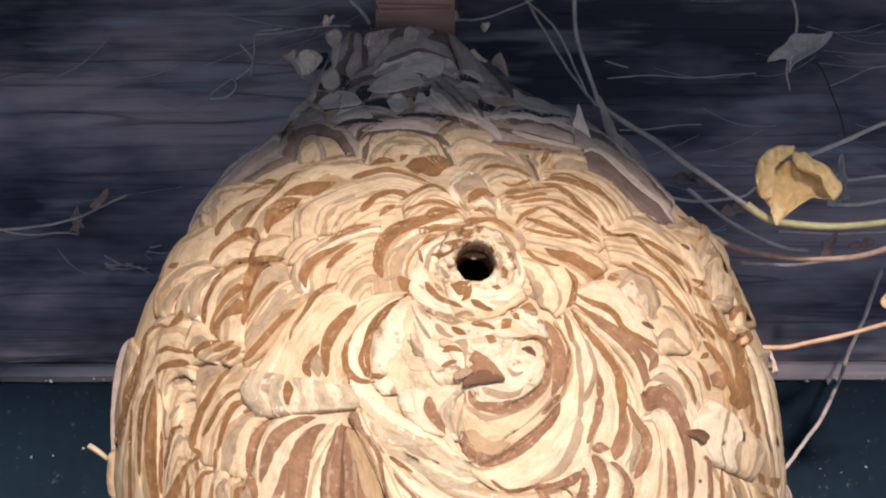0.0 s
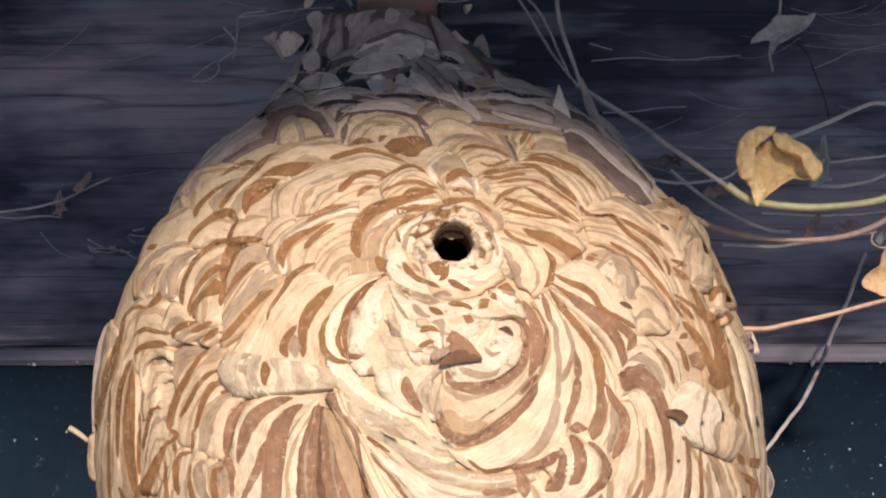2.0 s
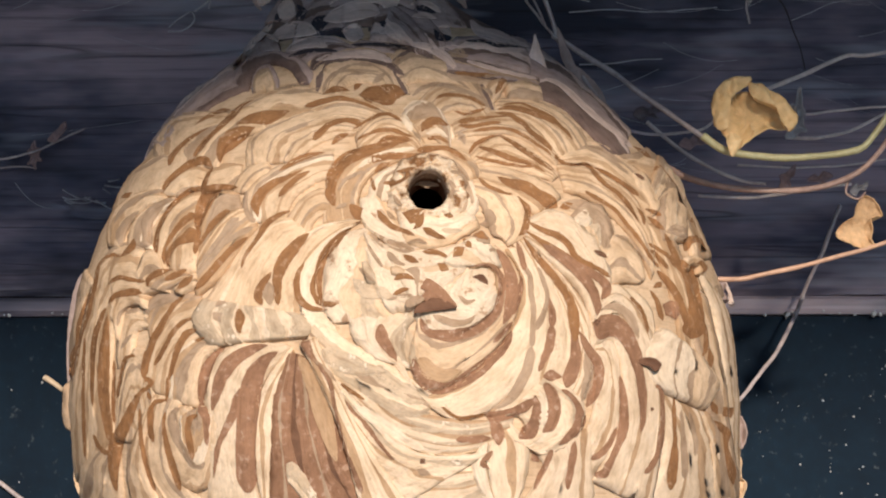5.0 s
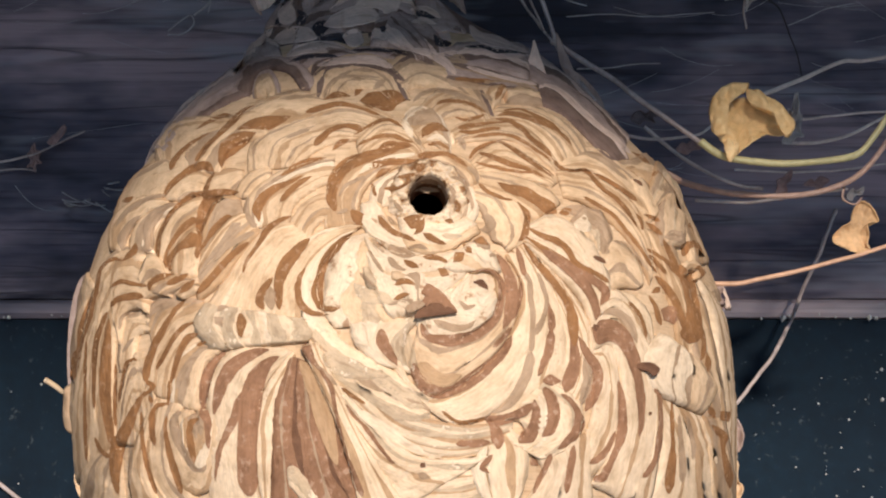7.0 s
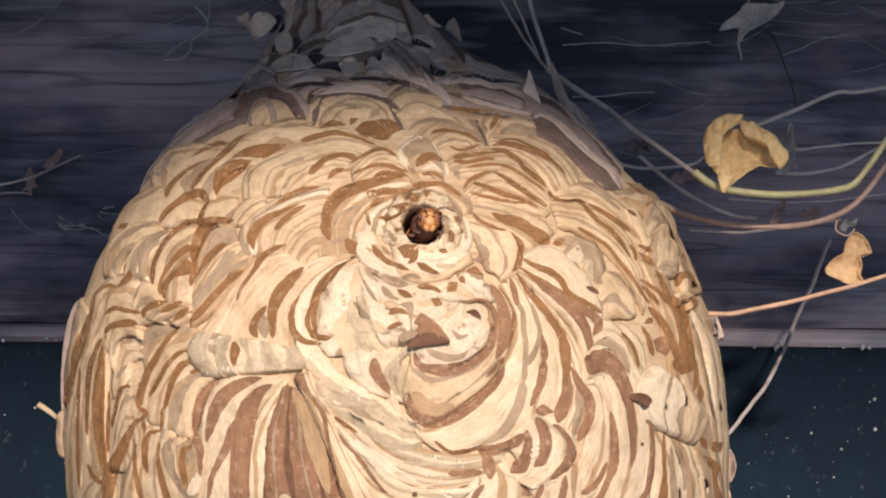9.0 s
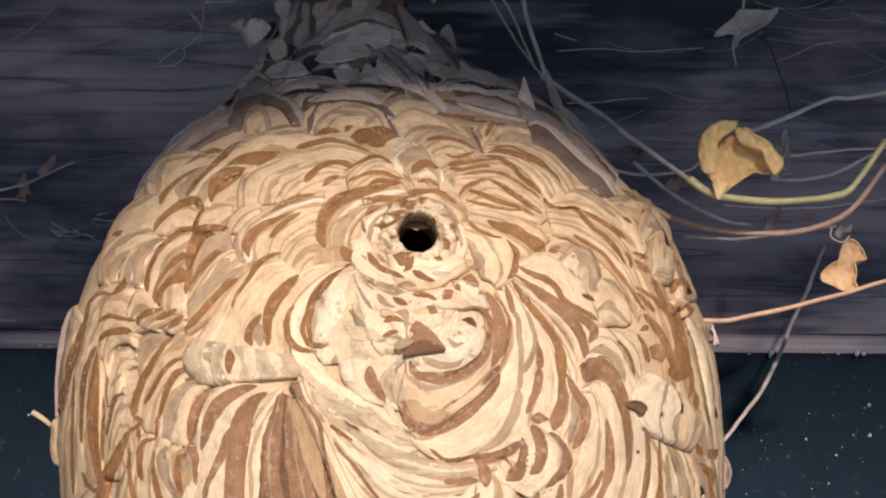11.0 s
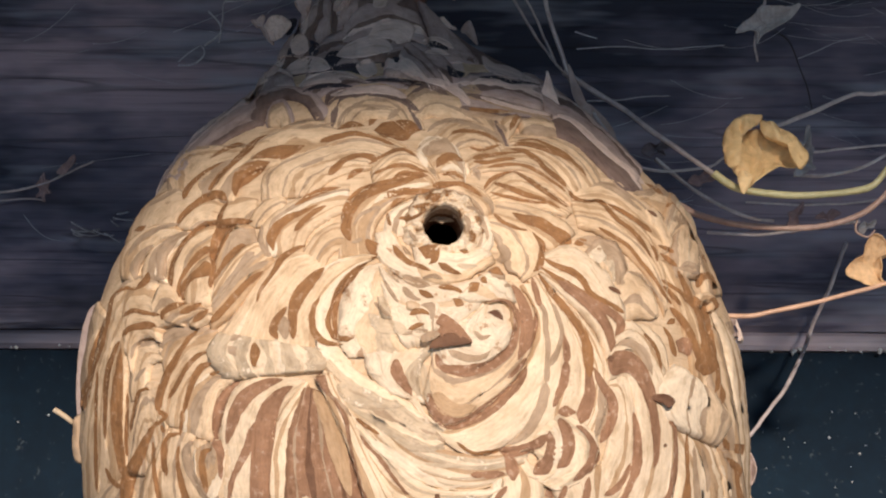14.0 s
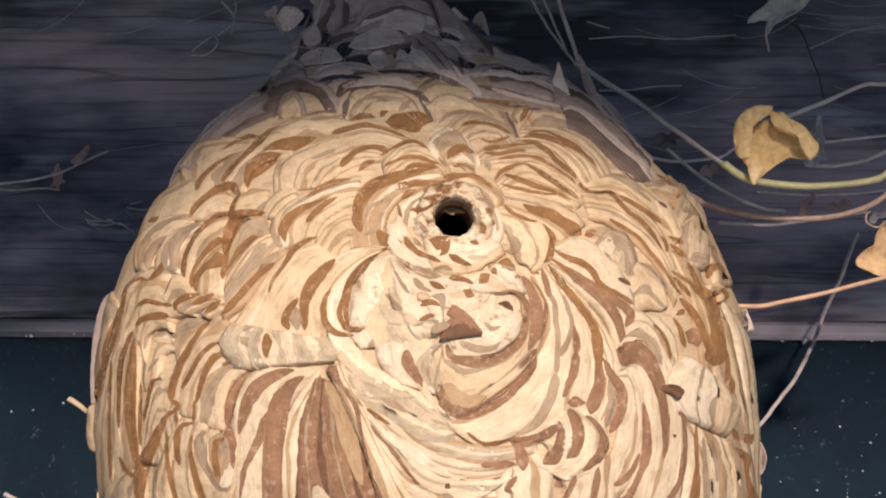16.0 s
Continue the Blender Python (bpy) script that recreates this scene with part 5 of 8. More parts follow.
strand("b", (16.1, 23.2, 18.1, 24.0, 18.9, 25.7), (15.3, 24.1, 16.2, 26.3, 18.2, 26.7))
strand("b", (17.6, 27.8, 18.9, 26.3, 20.2, 25.9), (18.7, 29.0, 20.2, 27.7, 20.6, 26.4))
strand("b", (21.0, 28.6, 22.6, 28.6, 24.8, 28.0), (20.9, 30.2, 23.1, 30.6, 25.2, 28.7))
strand("t", (24.3, 24.7, 25.8, 25.4, 26.6, 25.5), (23.9, 25.5, 25.6, 26.4, 26.7, 26.1))
strand("b", (1.5, 17.2, 2.8, 17.8, 4.7, 17.9, 6.0, 17.3), (0.9, 18.2, 2.4, 19.3, 5.0, 19.2, 6.5, 18.1))
strand("r", (19.8, 21.1, 23.5, 21.5, 25.9, 20.5, 26.9, 18.0, 26.7, 14.3, 25.3, 10.3, 22.9, 8.3, 19.4, 6.1, 14.9, 5.3, 11.7, 5.2, 9.6, 5.8, 8.4, 8.3), (19.8, 21.5, 23.5, 22.2, 26.8, 21.6, 28.6, 18.4, 28.4, 14.0, 27.2, 9.3, 24.5, 6.3, 20.3, 3.7, 15.1, 2.3, 11.2, 3.0, 8.3, 4.5, 7.0, 7.7))
strand("r", (29.8, 7.9, 27.2, 4.8, 25.2, 2.7), (30.7, 7.2, 28.1, 4.0, 25.8, 2.1))
strand("d", (20.6, 18.2, 22.2, 17.8, 23.5, 17.2, 24.0, 16.5), (20.7, 19.2, 22.8, 19.4, 24.3, 18.1, 24.6, 16.8))
# left flank
strand("b", (-78.1, 51.5, -74.9, 50.1, -73.2, 51.1), (-79.8, 53.9, -77.2, 53.4, -74.1, 52.3))
strand("t", (-78.0, 42.6, -74.9, 45.3, -71.2, 46.7, -65.6, 47.6, -61.3, 46.7), (-79.1, 43.6, -77.0, 47.5, -72.6, 48.7, -66.4, 49.1, -61.8, 48.4))
strand("t", (-72.4, 33.5, -72.7, 36.7, -71.6, 39.4, -70.1, 41.9, -68.7, 43.0), (-75.8, 34.5, -76.9, 38.8, -74.8, 42.1, -71.5, 43.4, -69.2, 43.6))
strand("b", (-73.0, 30.1, -70.2, 30.9, -68.6, 32.4, -68.9, 34.7), (-74.0, 31.3, -72.0, 32.7, -70.9, 33.9, -70.4, 35.3))
strand("t", (-66.0, 30.6, -63.4, 32.3, -63.8, 37.8, -62.3, 40.4, -60.5, 42.8, -58.4, 44.1), (-68.2, 33.1, -66.8, 33.9, -67.9, 39.6, -65.7, 43.5, -61.8, 44.6, -58.8, 44.9))
strand("b", (-61.1, 29.1, -61.2, 31.8, -61.2, 35.4, -59.2, 39.8, -56.1, 42.7, -52.7, 44.7, -50.2, 44.4), (-62.1, 29.2, -63.0, 32.2, -62.5, 36.1, -60.5, 40.9, -57.4, 44.1, -53.5, 46.5, -50.2, 45.4))
strand("b", (-49.4, 32.3, -48.3, 36.4, -46.6, 39.9, -45.2, 42.6, -43.9, 43.8), (-50.5, 32.6, -51.3, 37.5, -50.5, 42.5, -47.5, 45.7, -44.1, 44.8))
strand("b", (-49.5, 26.9, -49.1, 30.6, -48.9, 35.4), (-51.0, 27.2, -50.8, 31.1, -50.2, 35.8))
strand("b", (-43.9, 43.9, -41.2, 43.9, -39.6, 44.0), (-44.2, 45.3, -41.4, 45.3, -39.6, 44.7))
strand("b", (-49.1, 28.6, -46.9, 31.7, -44.5, 34.9, -42.3, 36.8, -41.1, 37.4), (-49.9, 29.2, -48.1, 32.6, -45.9, 36.2, -43.2, 38.2, -41.3, 38.2))
strand("b", (-58.3, 25.6, -58.8, 28.9, -57.1, 32.3, -54.3, 35.4, -51.7, 37.0, -50.5, 37.6), (-59.7, 25.7, -60.0, 29.3, -58.4, 33.3, -55.8, 36.9, -53.0, 39.0, -51.0, 38.8))
strand("b", (-57.3, 24.6, -57.5, 27.0, -55.4, 29.7, -52.6, 30.2, -49.9, 30.4, -49.3, 31.5), (-58.6, 24.8, -59.1, 27.7, -56.8, 31.2, -54.3, 33.1, -52.3, 34.8, -50.7, 34.4))
strand("b", (-49.5, 17.1, -46.1, 19.6, -42.3, 23.8, -38.9, 27.1, -35.8, 29.6), (-50.4, 17.9, -47.7, 21.1, -43.8, 25.2, -40.1, 28.4, -36.4, 30.4))
strand("t", (-49.2, 22.2, -46.5, 25.9, -43.2, 29.7, -39.7, 33.7, -38.4, 35.2), (-49.8, 22.6, -47.5, 26.6, -44.3, 30.6, -41.3, 35.3, -39.0, 36.0))
strand("t", (-45.2, 25.4, -41.8, 28.4, -38.0, 30.4, -34.5, 32.1), (-45.9, 26.1, -42.5, 29.3, -38.9, 31.9, -35.1, 33.3))
strand("b", (-37.1, 21.9, -36.3, 24.8, -33.3, 28.6, -30.6, 32.6, -27.9, 34.8, -25.2, 36.2), (-37.8, 22.2, -37.1, 25.2, -34.3, 29.3, -32.0, 33.9, -28.5, 36.0, -25.4, 36.7))
strand("t", (-37.5, 43.1, -38.2, 38.9, -36.3, 34.9, -34.7, 33.6), (-36.8, 42.9, -36.6, 39.0, -35.0, 35.7, -34.1, 34.3))
strand("b", (-81.8, 22.4, -81.7, 26.8, -80.4, 30.3, -77.2, 31.7, -73.5, 30.2), (-84.0, 23.3, -83.8, 27.8, -82.5, 31.9, -78.0, 33.1, -73.5, 31.2))
strand("b", (-77.0, 23.5, -73.5, 24.1, -69.4, 22.6, -64.7, 21.3), (-77.7, 24.5, -73.9, 25.5, -69.2, 23.8, -64.6, 22.2))
strand("b", (-73.2, 19.9, -69.1, 19.6, -65.4, 18.3), (-73.5, 20.9, -69.1, 20.7, -65.2, 19.2))
strand("b", (-63.4, 20.0, -62.8, 21.7, -60.4, 22.7, -56.6, 23.2), (-64.6, 20.5, -64.2, 22.9, -61.2, 24.4, -56.9, 24.3))
strand("b", (-58.0, 20.1, -54.6, 21.5, -52.1, 22.6), (-59.2, 22.5, -55.4, 23.1, -52.8, 23.8))
strand("b", (-54.3, 17.8, -52.0, 18.9, -50.0, 20.8), (-55.3, 18.9, -53.5, 20.6, -50.9, 21.9))
# right flank
strand("b", (42.1, 54.1, 43.9, 52.0, 47.7, 51.7, 50.9, 52.2, 55.1, 47.8, 59.2, 45.1, 62.0, 42.4, 64.8, 38.1), (42.8, 54.9, 44.5, 53.3, 47.9, 52.7, 51.7, 53.6, 56.0, 49.0, 60.3, 46.4, 63.1, 43.4, 65.3, 38.6))
strand("b", (53.2, 52.2, 57.3, 50.3, 60.7, 48.6, 65.3, 46.1), (53.6, 53.0, 58.1, 51.9, 61.8, 50.3, 66.4, 47.7))
strand("d", (65.1, 53.5, 67.1, 52.9, 68.1, 52.5), (65.7, 54.7, 67.9, 54.1, 68.6, 53.2))
strand("b", (66.2, 64.5, 69.5, 63.1, 71.5, 61.6), (67.0, 66.0, 71.4, 66.5, 73.7, 65.3))
strand("b", (72.3, 57.7, 78.3, 64.8, 79.9, 63.8, 83.4, 60.2), (71.9, 58.5, 78.1, 65.9, 80.4, 64.7, 83.9, 60.8))
strand("b", (49.9, 44.1, 53.5, 42.3, 57.8, 40.1, 60.8, 36.7, 64.4, 32.4, 67.2, 28.5, 69.8, 25.9), (50.4, 45.0, 54.2, 43.4, 58.7, 41.1, 61.8, 37.6, 65.5, 33.3, 68.1, 29.2, 70.4, 26.4))
strand("t", (43.6, 39.9, 47.0, 38.4, 50.5, 37.7, 53.5, 35.8, 55.3, 33.0, 55.9, 31.5), (43.7, 40.6, 47.9, 41.9, 52.1, 41.0, 56.1, 38.5, 57.7, 34.3, 56.8, 31.7))
strand("b", (43.3, 37.9, 45.4, 38.5, 46.8, 40.0), (43.0, 39.6, 44.9, 40.5, 46.6, 40.7))
strand("p", (47.5, 35.3, 49.1, 33.9, 51.1, 35.1), (47.8, 37.9, 50.2, 39.5, 51.8, 37.7))
strand("d", (51.6, 27.2, 53.1, 26.7, 55.0, 25.7), (52.1, 28.2, 53.7, 27.9, 55.7, 26.9))
strand("t", (57.6, 32.6, 61.2, 31.6, 64.7, 28.7, 67.2, 25.9), (57.9, 33.4, 61.9, 32.8, 65.6, 29.5, 67.9, 26.4))
strand("b", (34.5, 33.6, 37.8, 31.3, 41.3, 30.0, 44.1, 28.2, 46.3, 25.2, 50.4, 23.0, 52.8, 22.7), (34.8, 34.2, 38.4, 32.7, 42.2, 31.8, 45.4, 29.6, 47.5, 26.4, 50.9, 24.0, 53.1, 23.3))
strand("b", (33.5, 31.1, 37.0, 28.6, 41.0, 25.4, 44.9, 23.9, 48.7, 22.2, 51.1, 20.7), (33.9, 31.8, 37.7, 29.7, 42.3, 27.6, 45.9, 25.7, 49.5, 23.3, 51.6, 21.3))
strand("b", (67.3, 42.6, 70.0, 42.0, 72.3, 41.9), (67.8, 43.7, 70.8, 43.6, 72.9, 43.3))
strand("b", (67.5, 40.3, 69.7, 38.4, 72.5, 37.6), (68.2, 41.3, 71.1, 40.4, 73.5, 38.9))
strand("b", (64.7, 42.4, 66.0, 40.1, 66.3, 37.7), (65.4, 43.0, 67.2, 40.9, 67.1, 38.0))
strand("b", (72.4, 36.5, 73.8, 32.4, 75.1, 28.5, 77.3, 25.9), (73.7, 37.4, 75.8, 33.8, 77.3, 29.8, 78.6, 26.8))
strand("t", (73.2, 53.4, 77.4, 54.9, 81.2, 57.7, 82.4, 54.4, 83.1, 50.4), (73.4, 54.9, 79.0, 59.7, 83.1, 60.0, 84.9, 57.2, 84.5, 51.9))
strand("t", (73.6, 37.0, 76.2, 37.6, 79.7, 38.1, 81.8, 41.8), (73.4, 38.3, 76.6, 41.1, 79.8, 42.1, 80.9, 42.2))
strand("b", (83.7, 45.1, 87.7, 49.0, 89.2, 49.0), (83.9, 47.6, 87.7, 51.0, 89.3, 49.7))
strand("b", (80.3, 33.5, 82.0, 36.5, 84.3, 38.7, 87.4, 39.8, 89.5, 38.7), (77.9, 33.6, 79.7, 37.5, 85.1, 41.9, 90.7, 43.6, 91.6, 40.6))
strand("b", (67.1, 32.1, 70.0, 30.8, 73.4, 29.2, 75.2, 27.1), (67.7, 33.0, 70.9, 32.0, 74.4, 30.2, 75.9, 27.6))
strand("b", (67.4, 30.3, 70.2, 28.1, 72.6, 25.9), (68.2, 31.2, 71.3, 29.2, 73.7, 26.8))
# left flank, lower
strand("t", (-95.3, 30.0, -97.0, 24.6, -96.8, 19.5, -96.0, 17.1), (-93.6, 30.0, -94.7, 24.6, -95.3, 19.7, -95.4, 17.3))
strand("b", (-83.9, 27.1, -85.8, 23.6, -89.5, 19.3, -91.0, 15.5, -90.8, 11.1, -94.5, 9.5, -96.3, 6.5, -94.2, 2.5), (-81.4, 25.8, -82.6, 21.9, -84.0, 16.4, -85.9, 13.1, -87.3, 9.6, -88.0, 6.5, -88.8, 3.3, -90.4, 1.0))
strand("b", (-76.1, 17.7, -73.9, 19.0, -69.7, 18.6, -65.7, 18.3), (-77.3, 18.8, -75.0, 20.7, -70.2, 20.8, -66.1, 20.4))
strand("b", (-78.4, 17.6, -80.6, 13.8, -82.6, 9.5, -82.6, 3.1, -82.2, -2.4, -81.8, -8.5), (-76.9, 16.8, -78.8, 13.0, -80.1, 8.6, -80.6, 2.7, -80.6, -2.7, -80.5, -8.7))
strand("b", (-77.5, 15.3, -78.5, 9.3, -79.5, 3.3, -79.3, -3.0, -78.4, -9.2, -77.1, -15.2, -75.6, -19.0), (-76.2, 15.0, -75.6, 8.6, -75.1, 2.4, -74.9, -3.6, -74.7, -9.4, -73.9, -15.3, -73.9, -19.0))
strand("b", (-86.2, 11.1, -86.3, 4.8, -85.8, -4.8, -86.4, -13.7, -86.3, -21.3), (-85.0, 10.7, -84.8, 4.4, -84.3, -5.1, -84.5, -14.0, -85.0, -21.4))
strand("t", (-72.4, 11.1, -71.6, 14.1, -69.6, 14.8, -66.5, 14.3), (-73.5, 11.5, -72.8, 14.9, -70.0, 15.9, -66.5, 15.0))
strand("b", (-71.8, -8.2, -70.4, -2.8, -69.6, 1.2, -67.8, 2.2, -66.6, 1.8), (-72.9, -7.9, -71.7, -2.4, -70.8, 1.8, -68.2, 3.1, -66.5, 2.3))
strand("t", (-71.0, 4.6, -69.2, 6.5, -67.6, 7.9), (-71.9, 5.3, -70.2, 7.4, -68.2, 8.5))
strand("b", (-74.1, 2.3, -73.9, -3.7, -74.4, -9.5, -74.0, -14.0), (-73.2, 2.2, -72.7, -3.9, -73.0, -9.7, -72.9, -14.0))
strand("t", (-62.7, 13.0, -60.0, 14.7, -56.3, 15.4, -54.0, 16.6), (-63.7, 14.1, -60.9, 16.1, -56.9, 16.6, -54.4, 17.3))
strand("b", (-62.7, -4.0, -62.3, -0.6, -60.9, 4.0, -58.7, 8.1, -56.6, 11.6, -54.4, 14.3, -52.4, 16.6), (-65.0, -3.5, -64.6, 0.1, -63.1, 4.9, -60.5, 9.2, -57.9, 12.5, -55.5, 15.2, -52.8, 16.9))
strand("b", (-64.4, -4.0, -62.5, -5.2, -63.7, -6.3, -67.1, -7.8), (-63.3, -2.9, -60.6, -5.1, -62.9, -7.1, -66.5, -8.6))
strand("b", (-60.3, -1.1, -57.8, 2.2, -55.3, 6.3, -52.7, 8.9, -50.1, 9.8), (-61.2, -0.6, -59.0, 3.0, -56.5, 7.2, -53.5, 9.9, -50.4, 10.5))
strand("b", (-55.6, -5.1, -54.4, -0.9, -52.8, 3.2, -51.0, 5.6, -48.8, 6.6), (-56.9, -4.7, -55.9, -0.4, -54.6, 4.1, -52.4, 7.2, -49.3, 7.7))
strand("b", (-57.3, -4.1, -57.4, -7.6, -57.5, -10.4), (-56.3, -4.2, -56.4, -7.7, -56.7, -10.5))
strand("b", (-49.3, 4.0, -47.7, 4.1, -46.5, 4.6), (-49.5, 4.6, -48.1, 5.1, -46.8, 5.2))
strand("t", (-53.9, -6.6, -52.6, -3.3, -50.8, -0.8, -48.6, 1.0), (-55.0, -6.3, -54.2, -2.6, -52.1, 0.4, -49.1, 1.7))
strand("t", (-43.7, 12.1, -42.7, 12.6, -41.0, 13.0), (-44.5, 13.1, -43.4, 14.1, -41.2, 14.0))
strand("t", (-45.1, 10.7, -44.5, 9.3, -43.0, 8.3), (-44.3, 11.6, -42.4, 10.8, -41.9, 8.8))
strand("b", (-39.3, 11.5, -38.7, 9.0, -38.4, 6.4, -37.6, 5.3), (-36.2, 11.6, -36.0, 8.9, -36.8, 6.3, -36.9, 5.4))
strand("r", (-46.4, -11.9, -45.4, -6.6, -44.4, -3.0, -42.5, 0.1, -40.9, 1.9), (-48.4, -11.6, -48.2, -5.9, -46.9, -1.6, -43.8, 1.2, -41.5, 2.6))
strand("r", (-48.5, -11.2, -48.2, -13.5, -46.9, -15.5, -46.1, -18.2), (-46.0, -11.0, -45.7, -12.9, -44.9, -15.2, -45.0, -18.1))
strand("r", (-43.7, -13.6, -41.9, -9.6, -40.6, -6.5, -38.5, -3.7, -35.8, -1.4, -32.4, 0.6, -30.0, 1.7), (-45.3, -13.1, -44.6, -8.8, -43.8, -5.1, -41.5, -1.1, -37.6, 1.5, -33.1, 2.5, -30.2, 2.3))
strand("b", (-82.0, -16.1, -80.1, -19.4, -77.1, -21.9, -73.9, -21.8), (-80.7, -15.9, -78.8, -19.0, -76.3, -20.7, -74.1, -20.7))
strand("b", (-64.2, -5.8, -67.9, -9.5, -71.0, -13.4, -73.7, -16.5, -75.8, -20.0, -76.1, -24.6, -75.4, -28.5, -74.3, -31.5), (-63.4, -6.3, -65.8, -10.6, -67.5, -15.0, -69.6, -18.3, -70.8, -21.2, -71.9, -25.1, -72.7, -28.5, -72.6, -31.4))
strand("b", (-65.6, -11.2, -65.4, -18.4, -64.3, -25.1, -61.5, -32.3), (-64.6, -11.3, -64.2, -18.4, -62.7, -24.8, -60.2, -32.0))
strand("b", (-57.2, -9.4, -61.2, -9.8, -62.7, -12.4, -62.9, -16.5, -61.8, -20.2), (-57.0, -10.4, -60.3, -10.8, -60.9, -12.7, -60.8, -16.5, -60.6, -20.1))
strand("b", (-58.0, -12.8, -58.5, -16.1, -57.8, -21.9, -56.3, -27.0, -54.4, -32.7), (-56.9, -13.0, -57.4, -16.1, -55.9, -21.7, -54.2, -26.6, -52.6, -32.3))
strand("b", (-63.2, -7.4, -62.8, -8.8, -62.0, -9.5), (-62.3, -7.2, -61.4, -8.5, -61.5, -9.3))
strand("t", (-53.9, -11.7, -56.7, -13.9, -55.5, -19.4, -52.7, -23.9, -50.3, -27.0, -47.5, -27.3, -46.1, -26.0), (-52.9, -12.6, -54.6, -14.3, -53.5, -18.8, -50.9, -23.0, -49.3, -26.0, -47.8, -26.4, -46.6, -25.6))
strand("b", (-48.6, -13.8, -51.3, -14.6, -52.0, -17.9, -51.3, -22.2, -50.2, -25.4), (-48.1, -14.5, -49.7, -15.6, -50.1, -17.9, -49.4, -22.1, -49.3, -25.3))
strand("t", (-68.2, -15.2, -69.2, -20.2, -69.6, -25.2, -69.6, -29.6), (-67.4, -15.4, -67.7, -20.4, -68.3, -25.4, -68.8, -29.6))
strand("r", (-43.8, -29.8, -43.0, -26.0, -42.1, -22.6, -41.4, -20.7, -39.6, -17.9, -37.6, -14.7, -36.7, -10.6, -35.4, -7.7), (-44.5, -29.7, -44.2, -25.8, -43.7, -22.3, -42.9, -20.1, -41.4, -17.0, -39.9, -13.8, -38.5, -9.8, -36.2, -7.3))
strand("r", (-47.4, -14.0, -46.7, -18.2, -46.2, -21.9), (-46.5, -13.9, -45.4, -18.1, -45.3, -21.9))
strand("r", (-27.7, 0.6, -31.3, -0.4, -35.5, -4.2, -37.4, -10.4, -38.0, -17.6, -38.3, -24.8, -37.7, -33.8), (-27.3, -0.1, -29.4, -2.3, -30.9, -6.2, -31.8, -11.5, -32.7, -18.1, -33.0, -24.8, -32.4, -33.5))
# lower fan
strand("o", (-22.8, -1.3, -21.4, -5.2, -19.9, -10.0, -18.1, -16.1, -16.1, -21.5, -13.6, -26.7), (-21.5, -0.6, -18.5, -3.8, -15.8, -8.7, -13.9, -15.0, -12.9, -20.6, -12.1, -26.3))
strand("r", (-22.1, 3.0, -21.2, -0.1, -18.8, -2.4, -16.8, -4.6, -14.9, -8.2, -13.6, -13.6, -12.9, -18.5, -11.5, -22.6, -10.3, -26.7, -8.7, -30.9, -7.3, -34.3), (-19.5, 3.6, -18.9, 0.9, -17.8, -1.7, -16.0, -4.0, -13.7, -7.9, -12.7, -13.5, -11.7, -18.2, -10.5, -22.3, -9.2, -26.3, -7.3, -30.3, -5.9, -33.7))
strand("t", (-18.8, -2.0, -16.0, -4.5, -13.1, -7.6), (-18.4, -1.5, -15.4, -3.9, -12.7, -7.2))
strand("b", (-12.0, -8.2, -9.7, -10.0, -6.1, -12.1), (-11.6, -7.7, -9.1, -9.2, -5.7, -11.5))
strand("r", (-11.0, -12.1, -8.7, -15.2, -6.0, -18.0, -3.8, -21.0, -1.9, -23.8, 0.0, -25.8, 1.2, -26.3), (-10.5, -11.7, -8.1, -14.7, -5.2, -17.4, -3.0, -20.4, -1.0, -23.1, 0.7, -25.2, 1.5, -26.0))
strand("g", (-17.4, -1.2, -14.0, -4.1, -9.4, -5.7, -4.7, -5.9, -0.4, -5.5), (-15.6, 1.9, -11.9, 0.4, -8.0, -1.3, -4.3, -3.4, -0.3, -4.7))
strand("g", (-7.6, -9.5, -3.1, -12.6, 1.5, -15.4, 6.7, -16.0, 10.2, -14.3), (-7.0, -8.6, -2.3, -11.3, 2.1, -13.7, 6.6, -14.5, 10.0, -13.7))
strand("g", (-3.7, -5.8, 0.6, -9.7, 4.5, -12.6, 8.6, -13.1), (-3.1, -5.2, 1.5, -8.5, 5.1, -11.3, 8.8, -12.2))
strand("p", (-8.6, -13.6, -5.2, -16.7, -1.2, -19.6, 2.5, -22.2, 6.2, -23.6, 10.0, -25.1, 15.0, -24.1), (-7.9, -12.7, -3.8, -14.6, 0.5, -17.2, 3.9, -20.1, 7.1, -22.0, 10.2, -24.0, 14.9, -23.5))
strand("g", (5.2, -19.1, 9.4, -19.7, 13.6, -19.6), (5.3, -18.5, 9.4, -18.7, 13.6, -18.8))
strand("r", (-3.7, 6.4, -3.2, 3.0, -1.4, 0.2, 0.2, -1.3, 1.6, -2.7), (-0.5, 6.7, -0.4, 3.9, 0.7, 1.6, 1.8, -0.3, 2.2, -2.5))
strand("g", (2.6, 5.7, 2.7, 2.1, 4.1, -1.4, 5.2, -4.1), (5.5, 6.0, 6.0, 2.6, 6.3, -0.9, 6.4, -3.9))
strand("o", (6.0, -3.1, 9.0, -6.6, 13.6, -7.6, 18.0, -5.6), (8.6, -0.6, 11.2, -3.3, 13.6, -4.4, 17.6, -4.1))
strand("r", (5.2, -2.1, 5.5, -5.5, 8.0, -9.1, 12.0, -10.5, 16.1, -9.6, 20.8, -7.3, 24.3, -4.5, 26.8, -1.8, 29.3, 1.0, 30.9, 5.1), (6.7, -1.7, 7.8, -4.4, 10.0, -6.5, 12.3, -7.6, 15.2, -7.3, 19.0, -4.6, 22.4, -2.2, 25.0, 0.0, 27.4, 2.2, 29.5, 5.7))
